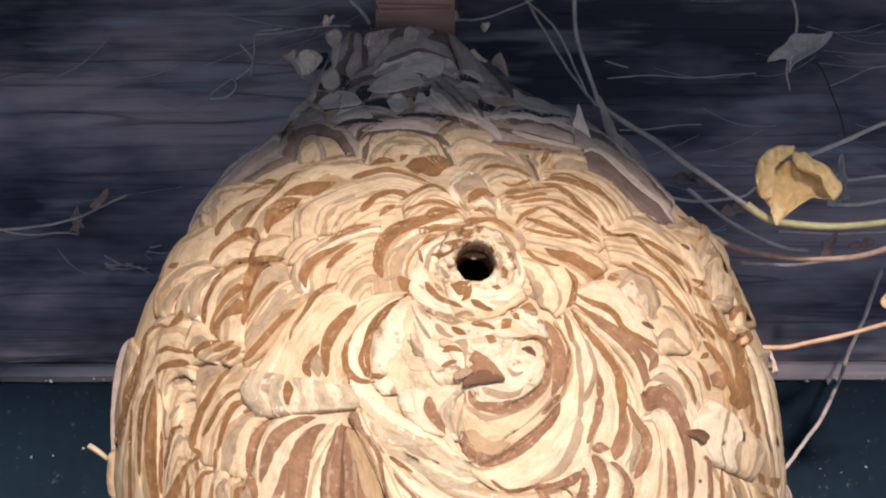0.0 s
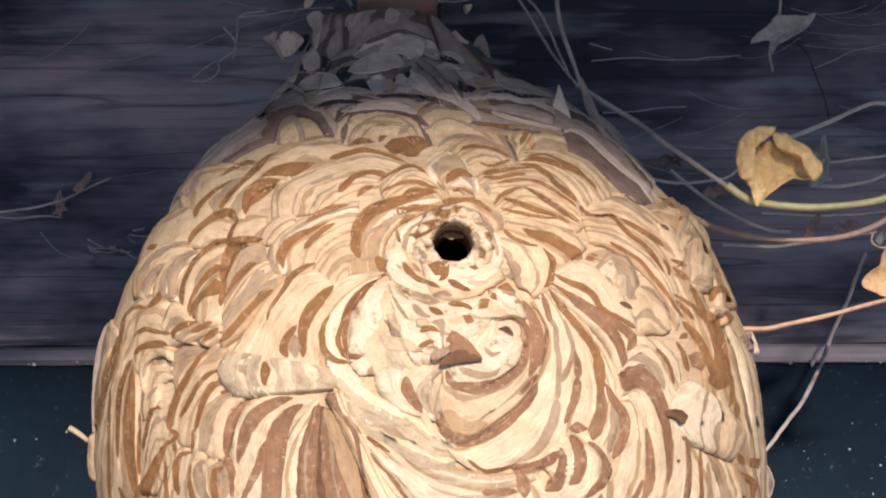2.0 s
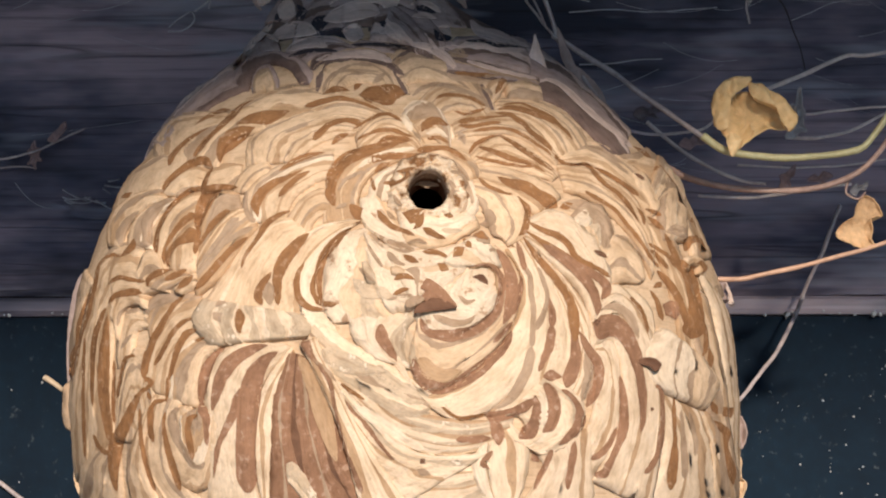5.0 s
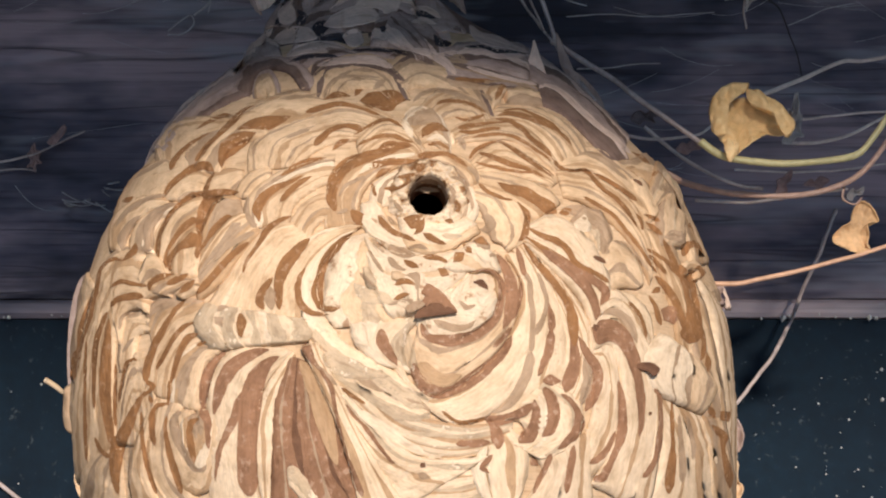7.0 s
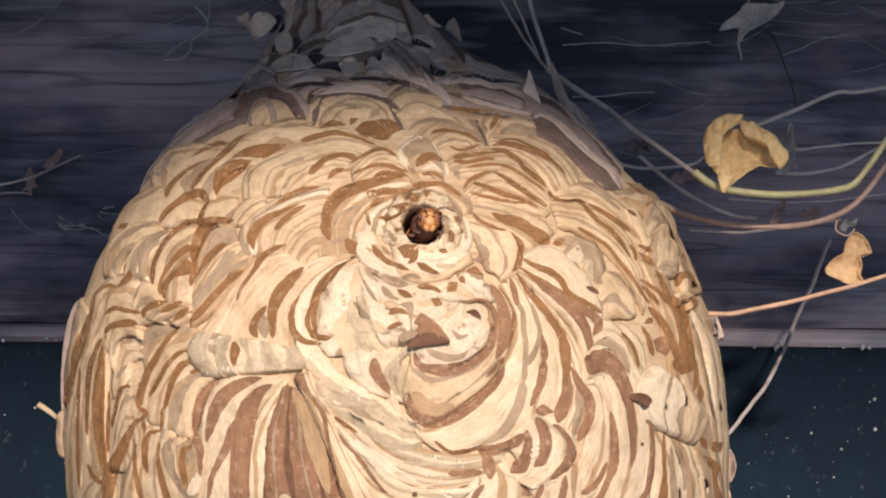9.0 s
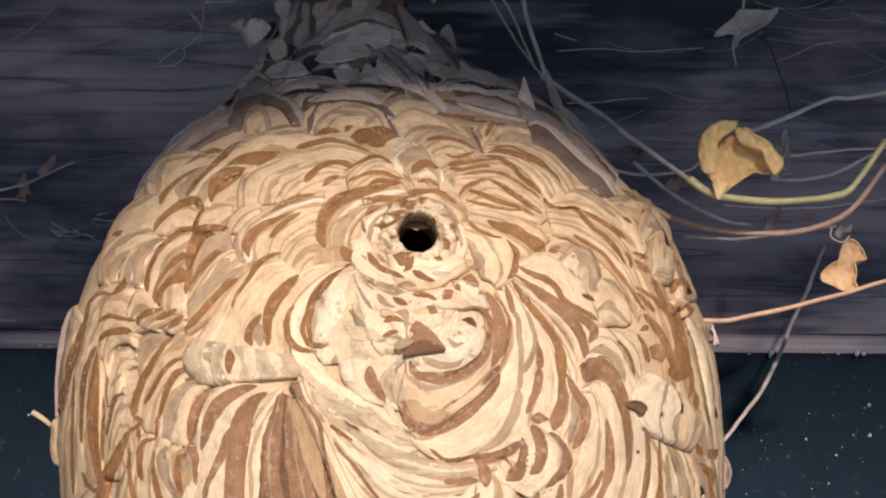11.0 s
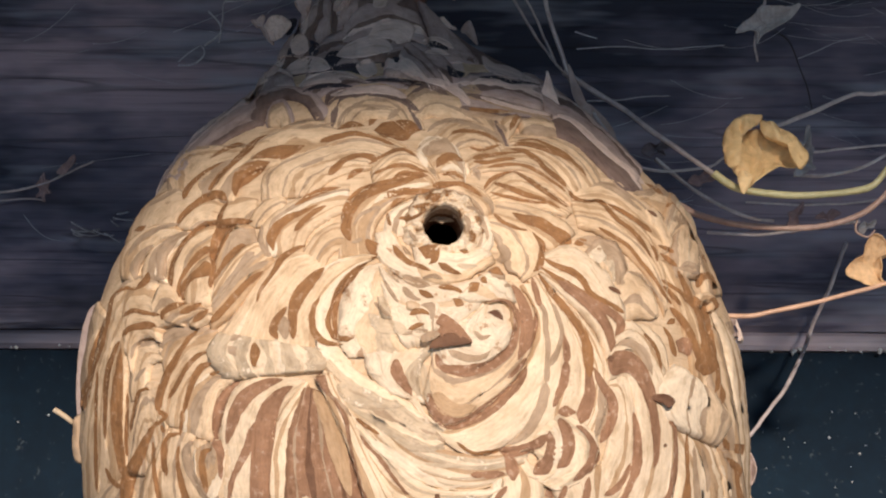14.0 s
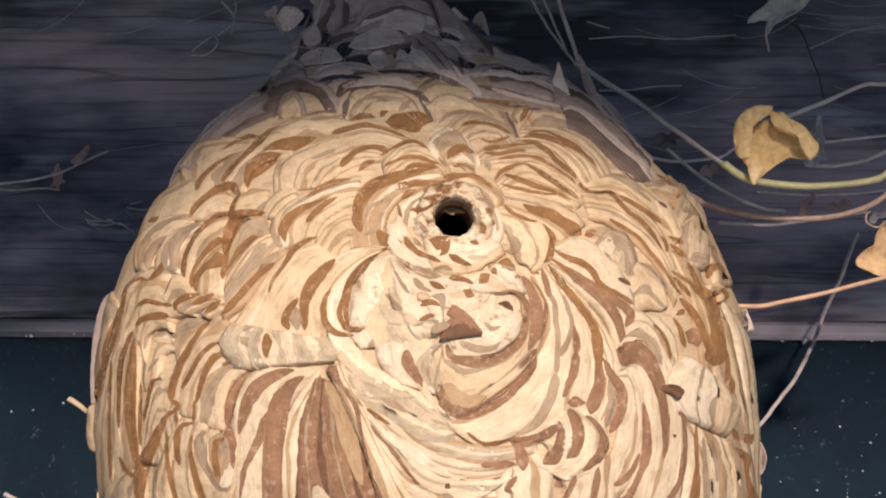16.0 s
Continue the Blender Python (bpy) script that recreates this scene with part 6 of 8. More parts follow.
strand("d", (7.4, -26.3, 7.5, -27.2, 8.7, -27.3), (8.1, -25.8, 8.8, -25.9, 9.1, -26.9))
strand("t", (6.7, -28.9, 8.0, -30.1, 10.0, -30.0), (7.1, -28.2, 8.6, -28.4, 10.2, -29.4))
# tan strand painting the shadow line beside the swirl
strand("t", (33.9, 1.7, 33.2, -2.1, 31.4, -6.4, 29.5, -9.8, 27.3, -12.4, 24.9, -13.5), (36.2, 1.5, 35.7, -2.7, 33.7, -7.5, 31.3, -11.2, 27.9, -13.4, 25.1, -14.1))
# right, lower
strand("r", (39.4, 7.6, 38.7, 3.2, 37.4, -0.8, 36.4, -4.3), (41.3, 7.6, 41.0, 2.8, 39.2, -1.4, 37.3, -4.6))
strand("r", (45.2, 7.9, 45.2, 3.5, 44.8, -0.5, 43.0, -4.6, 42.8, -7.9), (46.4, 8.1, 47.2, 3.8, 47.9, -0.7, 46.6, -5.5, 44.7, -8.4))
strand("r", (38.2, -6.9, 40.1, -6.7, 42.5, -6.4), (37.8, -4.4, 40.2, -3.8, 42.7, -4.5))
strand("r", (35.0, -10.5, 35.2, -13.1, 34.4, -16.2, 32.9, -17.8, 31.0, -19.6), (36.6, -10.1, 37.5, -13.0, 37.2, -17.0, 35.8, -20.4, 32.6, -22.0))
strand("r", (37.1, -7.9, 38.6, -10.3, 39.0, -13.6, 38.3, -16.9, 37.2, -18.7), (39.4, -6.4, 41.4, -9.2, 42.4, -13.6, 41.0, -18.2, 38.3, -19.8))
strand("p", (36.3, -9.0, 37.3, -12.5, 36.8, -16.4, 36.7, -18.5), (37.4, -8.5, 39.2, -12.2, 38.7, -16.6, 37.7, -18.7))
strand("r", (42.3, -9.2, 44.1, -10.0, 46.0, -12.6, 46.0, -15.4, 45.1, -17.6, 43.3, -19.8, 41.5, -21.8), (42.9, -8.1, 44.9, -9.1, 47.4, -11.9, 48.8, -15.5, 47.3, -18.9, 44.6, -21.1, 42.1, -22.6))
strand("r", (22.9, -15.7, 26.1, -17.0, 30.1, -16.1, 33.8, -14.1, 36.2, -11.5), (23.3, -14.2, 26.2, -14.4, 29.3, -13.7, 32.6, -12.3, 35.4, -10.6))
strand("b", (12.7, -13.8, 16.5, -16.5, 20.6, -16.4, 23.8, -15.5), (13.1, -13.3, 16.8, -15.7, 20.5, -15.5, 23.5, -14.6))
strand("r", (23.6, -15.9, 24.7, -18.1, 25.1, -20.6, 25.5, -22.7), (24.5, -15.1, 27.0, -16.9, 28.3, -19.9, 28.1, -22.5))
strand("r", (24.8, -23.6, 23.1, -25.6, 22.1, -27.4, 24.3, -28.6), (25.7, -24.3, 24.1, -26.2, 23.5, -26.9, 24.6, -28.1))
strand("r", (16.4, -22.1, 19.9, -22.1, 24.8, -21.8), (16.3, -20.8, 19.8, -20.5, 24.7, -20.1))
strand("r", (34.4, -24.5, 34.9, -26.2, 36.5, -26.7), (36.2, -23.9, 36.6, -25.2, 37.0, -26.2))
strand("r", (39.3, -23.1, 38.2, -25.9, 36.5, -28.9, 35.0, -32.9), (40.8, -23.6, 39.6, -26.5, 37.9, -29.5, 36.0, -33.3))
strand("r", (45.3, -21.0, 44.5, -24.5, 43.8, -27.9, 43.2, -32.8), (46.5, -21.1, 46.3, -24.7, 45.7, -28.2, 44.8, -33.0))
strand("r", (50.2, -25.9, 52.9, -24.7, 55.1, -22.5, 56.5, -19.5, 57.3, -17.2), (49.6, -24.9, 51.9, -23.4, 53.7, -21.7, 55.4, -19.0, 56.7, -16.9))
strand("r", (51.1, -30.0, 54.1, -29.6, 56.0, -26.3, 57.8, -22.3, 60.0, -17.8, 60.2, -12.5, 59.4, -7.5, 58.2, -4.0), (50.8, -28.5, 52.6, -27.9, 54.2, -25.5, 56.1, -21.7, 57.2, -17.5, 57.7, -12.7, 57.7, -7.8, 57.4, -4.3))
strand("t", (48.0, 0.8, 48.3, -4.9, 47.6, -8.0, 47.2, -11.0), (49.6, 1.1, 51.1, -4.6, 50.3, -8.6, 48.2, -11.4))
strand("r", (46.9, 6.1, 48.5, 1.9, 50.7, -2.0, 50.9, -5.2, 49.8, -8.5, 48.2, -12.2), (47.9, 6.6, 50.3, 3.0, 53.4, -0.8, 53.6, -5.3, 52.3, -9.3, 49.6, -12.9))
strand("b", (48.2, 24.5, 52.6, 22.4, 55.7, 20.8), (48.6, 25.3, 53.3, 23.6, 56.3, 21.7))
strand("r", (50.5, 7.1, 52.8, 4.7, 55.8, 5.7, 58.1, 4.9, 60.3, 1.4, 62.0, -2.5, 62.6, -6.8, 63.1, -10.9, 63.2, -15.1, 63.1, -18.0), (52.2, 10.3, 53.8, 11.1, 57.9, 11.3, 61.8, 7.8, 63.9, 2.9, 64.5, -1.8, 65.2, -6.3, 65.3, -10.7, 65.0, -15.1, 63.8, -18.1))
strand("d", (51.1, 8.1, 52.2, 8.0, 53.2, 9.1), (51.0, 9.3, 51.7, 9.8, 52.9, 9.8))
strand("t", (53.7, 12.1, 56.4, 12.7, 59.2, 11.3, 61.3, 8.7, 63.0, 5.8), (53.5, 12.8, 56.7, 14.6, 61.0, 13.3, 63.3, 9.8, 63.9, 6.2))
strand("b", (61.0, 16.3, 63.2, 14.2, 64.9, 11.2, 65.8, 7.7), (61.7, 17.0, 64.2, 14.9, 66.0, 11.7, 66.5, 7.9))
strand("b", (66.8, 19.1, 68.5, 16.2, 69.1, 13.3, 70.2, 11.6), (67.7, 19.7, 69.8, 17.0, 70.9, 14.1, 71.1, 12.0))
strand("r", (70.4, 14.5, 70.9, 13.4, 71.3, 12.7, 72.9, 12.2), (71.2, 17.4, 74.2, 18.5, 77.4, 16.9, 76.6, 13.7))
strand("b", (68.8, 24.5, 72.4, 21.3, 75.1, 17.3, 76.3, 13.7, 77.4, 11.8), (70.3, 26.0, 74.5, 22.9, 77.4, 18.7, 78.8, 14.8, 78.5, 12.2))
strand("b", (76.2, 29.4, 78.0, 24.2, 79.0, 19.1, 78.4, 14.6, 76.6, 10.8, 78.3, 8.4), (79.2, 31.4, 82.6, 26.7, 83.8, 21.0, 84.6, 15.9, 84.0, 11.2, 80.7, 8.5))
strand("b", (68.3, 20.0, 70.4, 20.8, 71.1, 22.2), (68.0, 20.6, 69.4, 22.0, 70.5, 22.5))
strand("b", (81.9, 15.9, 83.6, 11.6, 83.5, 7.0, 82.8, 4.6), (83.1, 16.5, 85.4, 12.3, 85.3, 7.3, 83.6, 4.5))
strand("b", (85.1, 7.3, 84.9, 4.1, 85.3, 1.7), (86.3, 7.7, 87.3, 4.8, 86.6, 2.0))
strand("b", (83.3, 30.3, 84.1, 30.7, 84.3, 29.8, 84.4, 28.5), (83.1, 31.7, 86.4, 34.0, 88.6, 32.1, 85.6, 28.6))
# tan strand painted in for the shade of a hollow
strand("t", (89.8, 25.8, 90.5, 26.3, 90.4, 24.9, 90.8, 24.1), (89.4, 27.5, 95.2, 31.1, 96.9, 28.3, 92.1, 24.1))
strand("r", (67.4, -5.8, 69.0, -7.6, 69.2, -13.2, 68.2, -19.0, 67.3, -23.3, 65.4, -26.1, 64.2, -28.0), (68.6, -5.0, 70.3, -7.2, 70.6, -13.2, 70.1, -19.1, 68.9, -23.7, 66.9, -26.9, 64.9, -28.5))
strand("b", (72.6, -7.8, 72.7, -14.4, 72.7, -19.5, 71.8, -23.1, 70.9, -27.5, 71.0, -31.8), (73.9, -7.6, 73.9, -14.3, 74.1, -19.4, 74.5, -23.1, 74.1, -27.6, 73.3, -31.9))
strand("t", (75.0, -11.2, 75.1, -17.1, 75.2, -22.3, 75.4, -28.8), (76.0, -11.1, 76.6, -16.9, 77.2, -22.0, 77.4, -28.6))
strand("t", (77.5, -11.3, 78.3, -15.4, 79.3, -19.7, 79.2, -22.6), (78.5, -11.0, 79.8, -15.0, 80.9, -19.4, 80.1, -22.6))
strand("b", (84.9, -7.4, 85.4, -9.4, 87.2, -10.7), (86.0, -6.8, 88.1, -8.1, 88.4, -10.1))
strand("b", (89.5, -8.5, 90.1, -10.3, 93.1, -10.4), (90.9, -7.3, 95.2, -6.7, 95.3, -9.1))
strand("b", (86.2, -12.7, 88.4, -14.6, 89.8, -15.4, 90.1, -17.9, 90.7, -21.3, 91.5, -25.1, 93.5, -28.5), (87.1, -11.9, 90.7, -12.7, 93.9, -14.0, 92.2, -17.4, 93.6, -20.5, 96.5, -23.8, 96.5, -27.8))
strand("d", (66.1, -11.9, 66.5, -12.5, 67.2, -12.2), (66.5, -11.3, 67.1, -11.3, 67.4, -11.7))
strand("r", (31.2, 28.1, 32.0, 24.4, 32.8, 21.5, 33.4, 20.8), (32.3, 28.5, 33.5, 24.9, 34.3, 22.0, 34.0, 21.0))
strand("t", (33.6, 21.6, 34.3, 18.7, 34.5, 14.7, 35.0, 11.6, 34.8, 6.6, 34.4, 1.6), (34.4, 22.0, 35.7, 19.1, 35.9, 14.9, 36.4, 11.7, 36.2, 6.6, 36.0, 1.6))
strand("b", (33.1, 29.4, 34.6, 26.7, 36.3, 24.0, 38.3, 21.4, 40.8, 18.7, 42.9, 15.7, 44.0, 13.2, 44.5, 10.5, 44.9, 7.1, 45.3, 3.6), (33.7, 29.8, 35.6, 27.4, 37.6, 25.0, 39.9, 22.8, 42.4, 20.0, 44.6, 16.9, 46.3, 14.3, 47.2, 11.2, 47.5, 7.5, 47.3, 3.8))
strand("t", (36.6, 21.8, 37.6, 18.6, 38.8, 15.4, 38.0, 11.2, 36.7, 8.5, 35.7, 6.2), (37.5, 22.2, 38.7, 19.1, 39.8, 15.6, 39.3, 11.0, 38.1, 7.9, 36.8, 5.7))
strand("r", (39.5, 14.0, 39.6, 10.4, 39.3, 6.9), (40.2, 14.2, 41.4, 10.6, 41.4, 6.9))
strand("r", (37.9, 27.3, 41.6, 24.5, 45.4, 21.5, 48.6, 18.4, 50.5, 15.5, 51.3, 12.7, 51.8, 10.7), (38.8, 28.7, 43.2, 26.9, 47.7, 24.0, 50.9, 20.3, 52.8, 16.7, 53.4, 13.1, 52.5, 10.7))
strand("r", (45.7, 23.5, 50.1, 21.2, 53.1, 18.9, 53.7, 17.6, 52.9, 15.2), (46.6, 25.0, 51.1, 22.8, 55.0, 20.7, 56.2, 17.7, 54.0, 14.7))
strand("r", (26.2, 25.7, 27.4, 23.4, 28.4, 20.3, 28.7, 16.9, 28.6, 13.7, 28.3, 10.2, 27.6, 7.2), (27.2, 26.5, 29.1, 24.5, 30.9, 21.3, 32.0, 17.4, 32.0, 13.4, 30.5, 9.6, 28.6, 6.8))
strand("r", (32.4, 19.5, 31.6, 15.9, 30.2, 12.4, 29.1, 9.5), (33.2, 19.5, 33.1, 15.7, 32.0, 11.8, 30.5, 8.9))
strand("b", (-20.9, 30.6, -24.9, 27.8, -28.1, 23.8, -29.2, 19.7, -29.1, 15.7, -28.5, 12.0), (-19.8, 29.4, -22.6, 25.7, -25.1, 22.0, -26.6, 19.0, -26.8, 15.6, -26.9, 12.0))
strand("b", (-30.1, 20.8, -32.8, 17.8, -34.1, 14.5, -32.5, 11.9), (-29.1, 20.0, -31.1, 16.8, -31.7, 14.4, -31.1, 12.5))
strand("t", (-31.4, 18.0, -31.8, 15.0, -30.8, 12.0), (-29.1, 17.9, -28.4, 15.1, -28.5, 12.2))
strand("b", (-21.4, 22.8, -23.1, 20.4, -24.0, 17.3, -23.4, 13.7, -21.3, 11.1, -18.6, 10.0, -15.2, 10.1), (-21.0, 22.6, -22.0, 19.9, -22.4, 17.2, -21.8, 14.3, -20.3, 12.4, -18.4, 11.2, -15.2, 10.6))
# loose flakes round the entrance
strand("p", (-7.6, 35.7, -6.7, 33.1, -4.2, 30.3, -0.4, 28.3, 3.6, 26.9), (-5.9, 36.6, -4.6, 34.8, -2.7, 32.6, 0.6, 30.4, 4.3, 28.3))
strand("t", (-13.5, 36.3, -11.7, 36.7, -10.7, 37.4), (-13.8, 37.2, -12.1, 37.9, -10.9, 38.1))
strand("t", (-13.1, 41.3, -11.8, 43.5, -9.3, 45.1, -6.6, 46.6), (-13.6, 41.6, -12.4, 44.1, -9.8, 46.2, -6.8, 47.3))
strand("t", (-7.9, 20.6, -5.8, 18.3, -3.8, 17.0), (-7.3, 21.2, -5.1, 19.1, -3.4, 17.5))
strand("t", (-5.8, 26.5, -4.1, 23.5, -2.0, 20.6), (-5.3, 26.9, -3.3, 24.1, -1.3, 21.1))
strand("g", (-9.6, 17.3, -6.9, 13.5, -2.2, 12.9, 0.7, 12.6), (-8.3, 18.7, -5.3, 16.8, -1.5, 15.8, 1.2, 14.1))
strand("t", (-0.4, 12.3, 3.1, 13.1, 5.9, 13.5), (-0.5, 13.0, 3.0, 14.1, 5.8, 14.1))
strand("p", (1.4, 12.6, 3.8, 11.8, 5.7, 11.6), (1.9, 14.1, 4.3, 13.5, 6.0, 12.3))
strand("b", (1.1, 13.6, 2.8, 14.2, 5.0, 14.9), (0.7, 14.3, 2.4, 15.4, 4.7, 15.9))
strand("t", (10.6, 8.2, 14.1, 6.4, 18.6, 6.4, 21.5, 8.7), (11.0, 9.3, 14.5, 8.3, 18.3, 7.9, 21.1, 9.2))
strand("t", (16.8, 13.4, 19.0, 11.5, 21.4, 12.5), (17.4, 14.2, 19.4, 12.8, 21.2, 13.1))
strand("t", (4.5, 26.7, 7.2, 27.2, 9.2, 26.7), (4.3, 27.6, 7.2, 28.3, 9.4, 27.4))
strand("p", (-9.9, 7.7, -9.6, 4.2, -6.6, 1.7), (-5.0, 8.8, -3.8, 6.2, -4.0, 3.0))
strand("p", (20.5, 15.1, 23.4, 12.2, 26.0, 15.5), (22.2, 17.1, 23.5, 16.3, 24.4, 17.0))
strand("p", (21.0, 26.1, 22.8, 24.4, 24.7, 23.3), (21.8, 27.4, 24.2, 26.3, 25.7, 24.6))
strand("t", (0.3, 39.9, 1.4, 37.7, 2.8, 36.8), (1.0, 40.4, 2.3, 38.6, 3.2, 37.3))
strand("t", (-1.0, 35.6, -0.1, 33.8, 1.3, 33.2), (-0.4, 36.0, 0.7, 34.7, 1.6, 33.8))


def sheet(name, outline_mm, depth, mat, parent=None, cup=0.0, curl=0.0, crumple=0.6, thick=0.35, seed=0.0, lean=0.0, label=""):
    """A thin crumpled sheet (leaf or paper flake): outline as x, z pairs in mm at the depth y in mm. cup: how far its middle lies
    back, curl: how far the rim rolls to the front, lean: how much deeper its top lies than its foot."""
    p = np.array(outline_mm, float).reshape(-1, 2)
    c = p.mean(axis=0)
    closed = np.vstack([p, p[:3]])
    rim = glide(closed, (len(p) + 2) * 9 + 1)[9:-9][: len(p) * 9]
    size = np.abs(p - c).max()
    steps = 11
    rings = []
    for j in range(1, steps + 1):
        r = j / steps
        ring = []
        for q in rim:
            d = (q - c) * r
            x, z = c + d
            y = depth + cup * (1 - r * r) - curl * max(0.0, r - 0.66) ** 2 * 8 + lean * d[1] / size
            y += crumple * (noise.noise((x * 0.28, z * 0.28, seed)) * 1.4 + noise.noise((x * 0.7, z * 0.5, seed + 5)) * 0.9 + noise.noise((x * 1.3, z * 1.0, seed + 8)) * 0.6) * (0.35 + 0.65 * r)
            if curl and r > 0.85:
                x, z = c + d * (1 - (r - 0.85) * 0.9)
            ring.append(Vector((x, y, z)) / 1000)
        rings.append(ring)
    bm = smooth_bm(rings)
    count = len(rim)
    inner = list(bm.verts)[:count]
    hub = bm.verts.new(sum((v.co for v in inner), Vector()) / count)
    for k in range(count):
        bm.faces.new((inner[k], inner[(k + 1) % count], hub))
    bmesh.ops.recalc_face_normals(bm, faces=bm.faces)
    base = Vector((c[0] / 1000, depth / 1000, c[1] / 1000))
    away = parent.location if parent else base
    bmesh.ops.translate(bm, vec=-away, verts=bm.verts)
    ob = obj(name, bm, mat, parent, label)
    if not parent:
        ob.location = base
    solid = ob.modifiers.new("thick", "SOLIDIFY")
    solid.thickness, solid.offset = thick / 1000, 0
    return ob


sheet("paper_flake", (-100.9, 2.8, -97.5, 4.5, -96.4, -2.4, -96.4, -10.0, -99.8, -9.5, -101.0, -4.9), -20, PAPER["t"], nest, cup=-2, crumple=0.7, seed=3)
sheet("paper_flake", (35.0, 91.0, 37.0, 93.4, 38.4, 96.6, 39.3, 99.6, 39.9, 102.0, 40.7, 100.0, 41.8, 96.4, 42.9, 93.0, 43.2, 90.4, 39.2, 89.8), -53, PAPER["n"], nest, cup=0.6, crumple=0.4, seed=5, label='upright pale paper spike')
sheet("paper_flake", (42.3, 99.2, 44.6, 96.2, 45.3, 92.1, 43.2, 91.4), -42, PAPER["t"], nest, cup=1, crumple=0.3, seed=6)
sheet("paper_flake", (96.2, 36.4, 99.0, 37.5, 100.3, 35.3, 99.6, 33.2, 100.9, 30.3, 99.1, 28.9, 97.0, 31.1, 96.4, 33.9), -10, PAPER["s"], nest, cup=0.5, crumple=0.8, seed=8, thick=0.25)
sheet("paper_flake", (99.7, 38.6, 101.4, 36.4, 102.7, 32.8, 103.3, 29.6, 101.5, 29.2, 102.0, 32.5, 100.7, 35.7), -6, PAPER["n"], nest, cup=0.3, crumple=0.6, seed=18, thick=0.2)
sheet("paper_flake", (102.4, -4.6, 104.4, -6.3, 105.3, -10.1, 103.8, -15.0, 101.8, -13.2), -8, PAPER["s"], nest, cup=2, crumple=1.0, seed=9)
sheet("paper_flake", (101.6, -17.2, 103.1, -18.9, 102.6, -23.7, 104.4, -25.7, 102.5, -30.5, 100.9, -28.8), -10, PAPER["c"], nest, cup=2, crumple=1.0, seed=10)
sheet("paper_flake", (-98.6, -21.7, -96.3, -20.4, -94.4, -23.8, -95.2, -29.7, -97.7, -27.2), -12, PAPER["c"], nest, cup=1, crumple=1.0, seed=11)
sheet("paper_flake", (7.4, 17.0, 9.0, 17.7, 11.2, 16.7, 13.4, 14.9, 15.2, 12.6, 16.6, 10.5, 15.0, 10.5, 12.9, 12.2, 10.9, 12.5, 9.3, 11.6, 7.9, 12.8, 8.7, 14.5, 7.3, 15.6), -115.2, PAPER["r"], nest, cup=-0.3, crumple=0.35, seed=40, lean=1.2, label='brown folded paper flap below the entrance')
# dark flake along the flap's foot: underside shade put in as colour
sheet("paper_flake", (6.1, 8.8, 7.0, 10.6, 8.7, 11.6, 10.6, 12.5, 13.1, 12.2, 16.6, 10.4, 14.7, 9.8, 11.5, 9.4, 8.4, 9.0), -116, PAPER["d"], nest, cup=-0.3, crumple=0.3, seed=41, lean=0.6)
sheet("paper_flake", (4.0, 11.4, 5.4, 12.6, 7.3, 13.2, 8.7, 12.3, 7.6, 11.2, 5.7, 10.4, 4.3, 10.2), -116, PAPER["t"], nest, cup=-0.3, crumple=0.5, seed=42, lean=0.6)
# no opening here: a dark flake paints the shade in the tube's mouth
sheet("paper_flake", (62.4, -0.3, 64.4, 0.6, 67.3, 0.3, 68.7, -1.3, 67.2, -2.8, 65.7, -1.6, 64.0, -1.2), -95.4645, PAPER["d"], nest, cup=0.6, crumple=0.3, seed=44, label='flat dark flake painted in for the shaded mouth of the paper tube')
sheet("paper_flake", (-52.4, 132.1, -50.2, 132.7, -48.7, 134.0, -48.0, 132.5, -48.7, 130.5, -46.4, 126.9, -44.9, 124.0, -46.7, 125.2, -49.4, 129.4, -51.2, 130.2), -14, PAPER["s"], nest, cup=-1, crumple=1.1, seed=20)
sheet("paper_flake", (7.3, 135.6, 9.1, 137.0, 11.0, 135.6, 13.5, 133.8, 12.8, 133.0, 10.6, 133.6, 8.7, 134.2), -4, PAPER["n"], nest, cup=1, crumple=1.1, seed=21)
sheet("paper_flake", (11.8, 151.1, 13.0, 151.9, 14.5, 152.3, 14.1, 150.3, 13.0, 148.8, 12.2, 149.5), 10, PAPER["n"], nest, cup=-1, crumple=1.1, seed=22)
sheet("paper_flake", (1.3, 147.3, 3.3, 148.0, 4.4, 145.7, 3.3, 144.1, 1.5, 144.5), -12, PAPER["s"], nest, cup=1, crumple=1.1, seed=23)
sheet("paper_flake", (-39.5, 147.6, -36.7, 146.8, -36.4, 147.9, -37.8, 145.2, -40.0, 144.4), -8, PAPER["n"], nest, cup=-1, crumple=1.1, seed=24)
sheet("paper_flake", (-24.5, 132.8, -22.4, 136.2, -19.6, 137.3, -20.6, 134.6, -22.4, 131.2, -24.1, 130.5), -22, PAPER["s"], nest, cup=1, crumple=1.1, seed=25)
sheet("paper_flake", (-26.4, 117.1, -25.4, 120.4, -23.2, 124.1, -21.9, 124.9, -24.0, 120.0, -25.0, 116.7), -28, PAPER["s"], nest, cup=-1, crumple=1.1, seed=26)
sheet("paper_flake", (-48.3, 130.2, -46.5, 133.2, -43.6, 134.2, -41.1, 133.2, -39.4, 130.9, -41.0, 128.2, -43.5, 125.3, -45.6, 125.0, -46.8, 127.8), -14, PAPER["n"], nest, cup=-0.8, crumple=0.7, seed=78, lean=1.1)
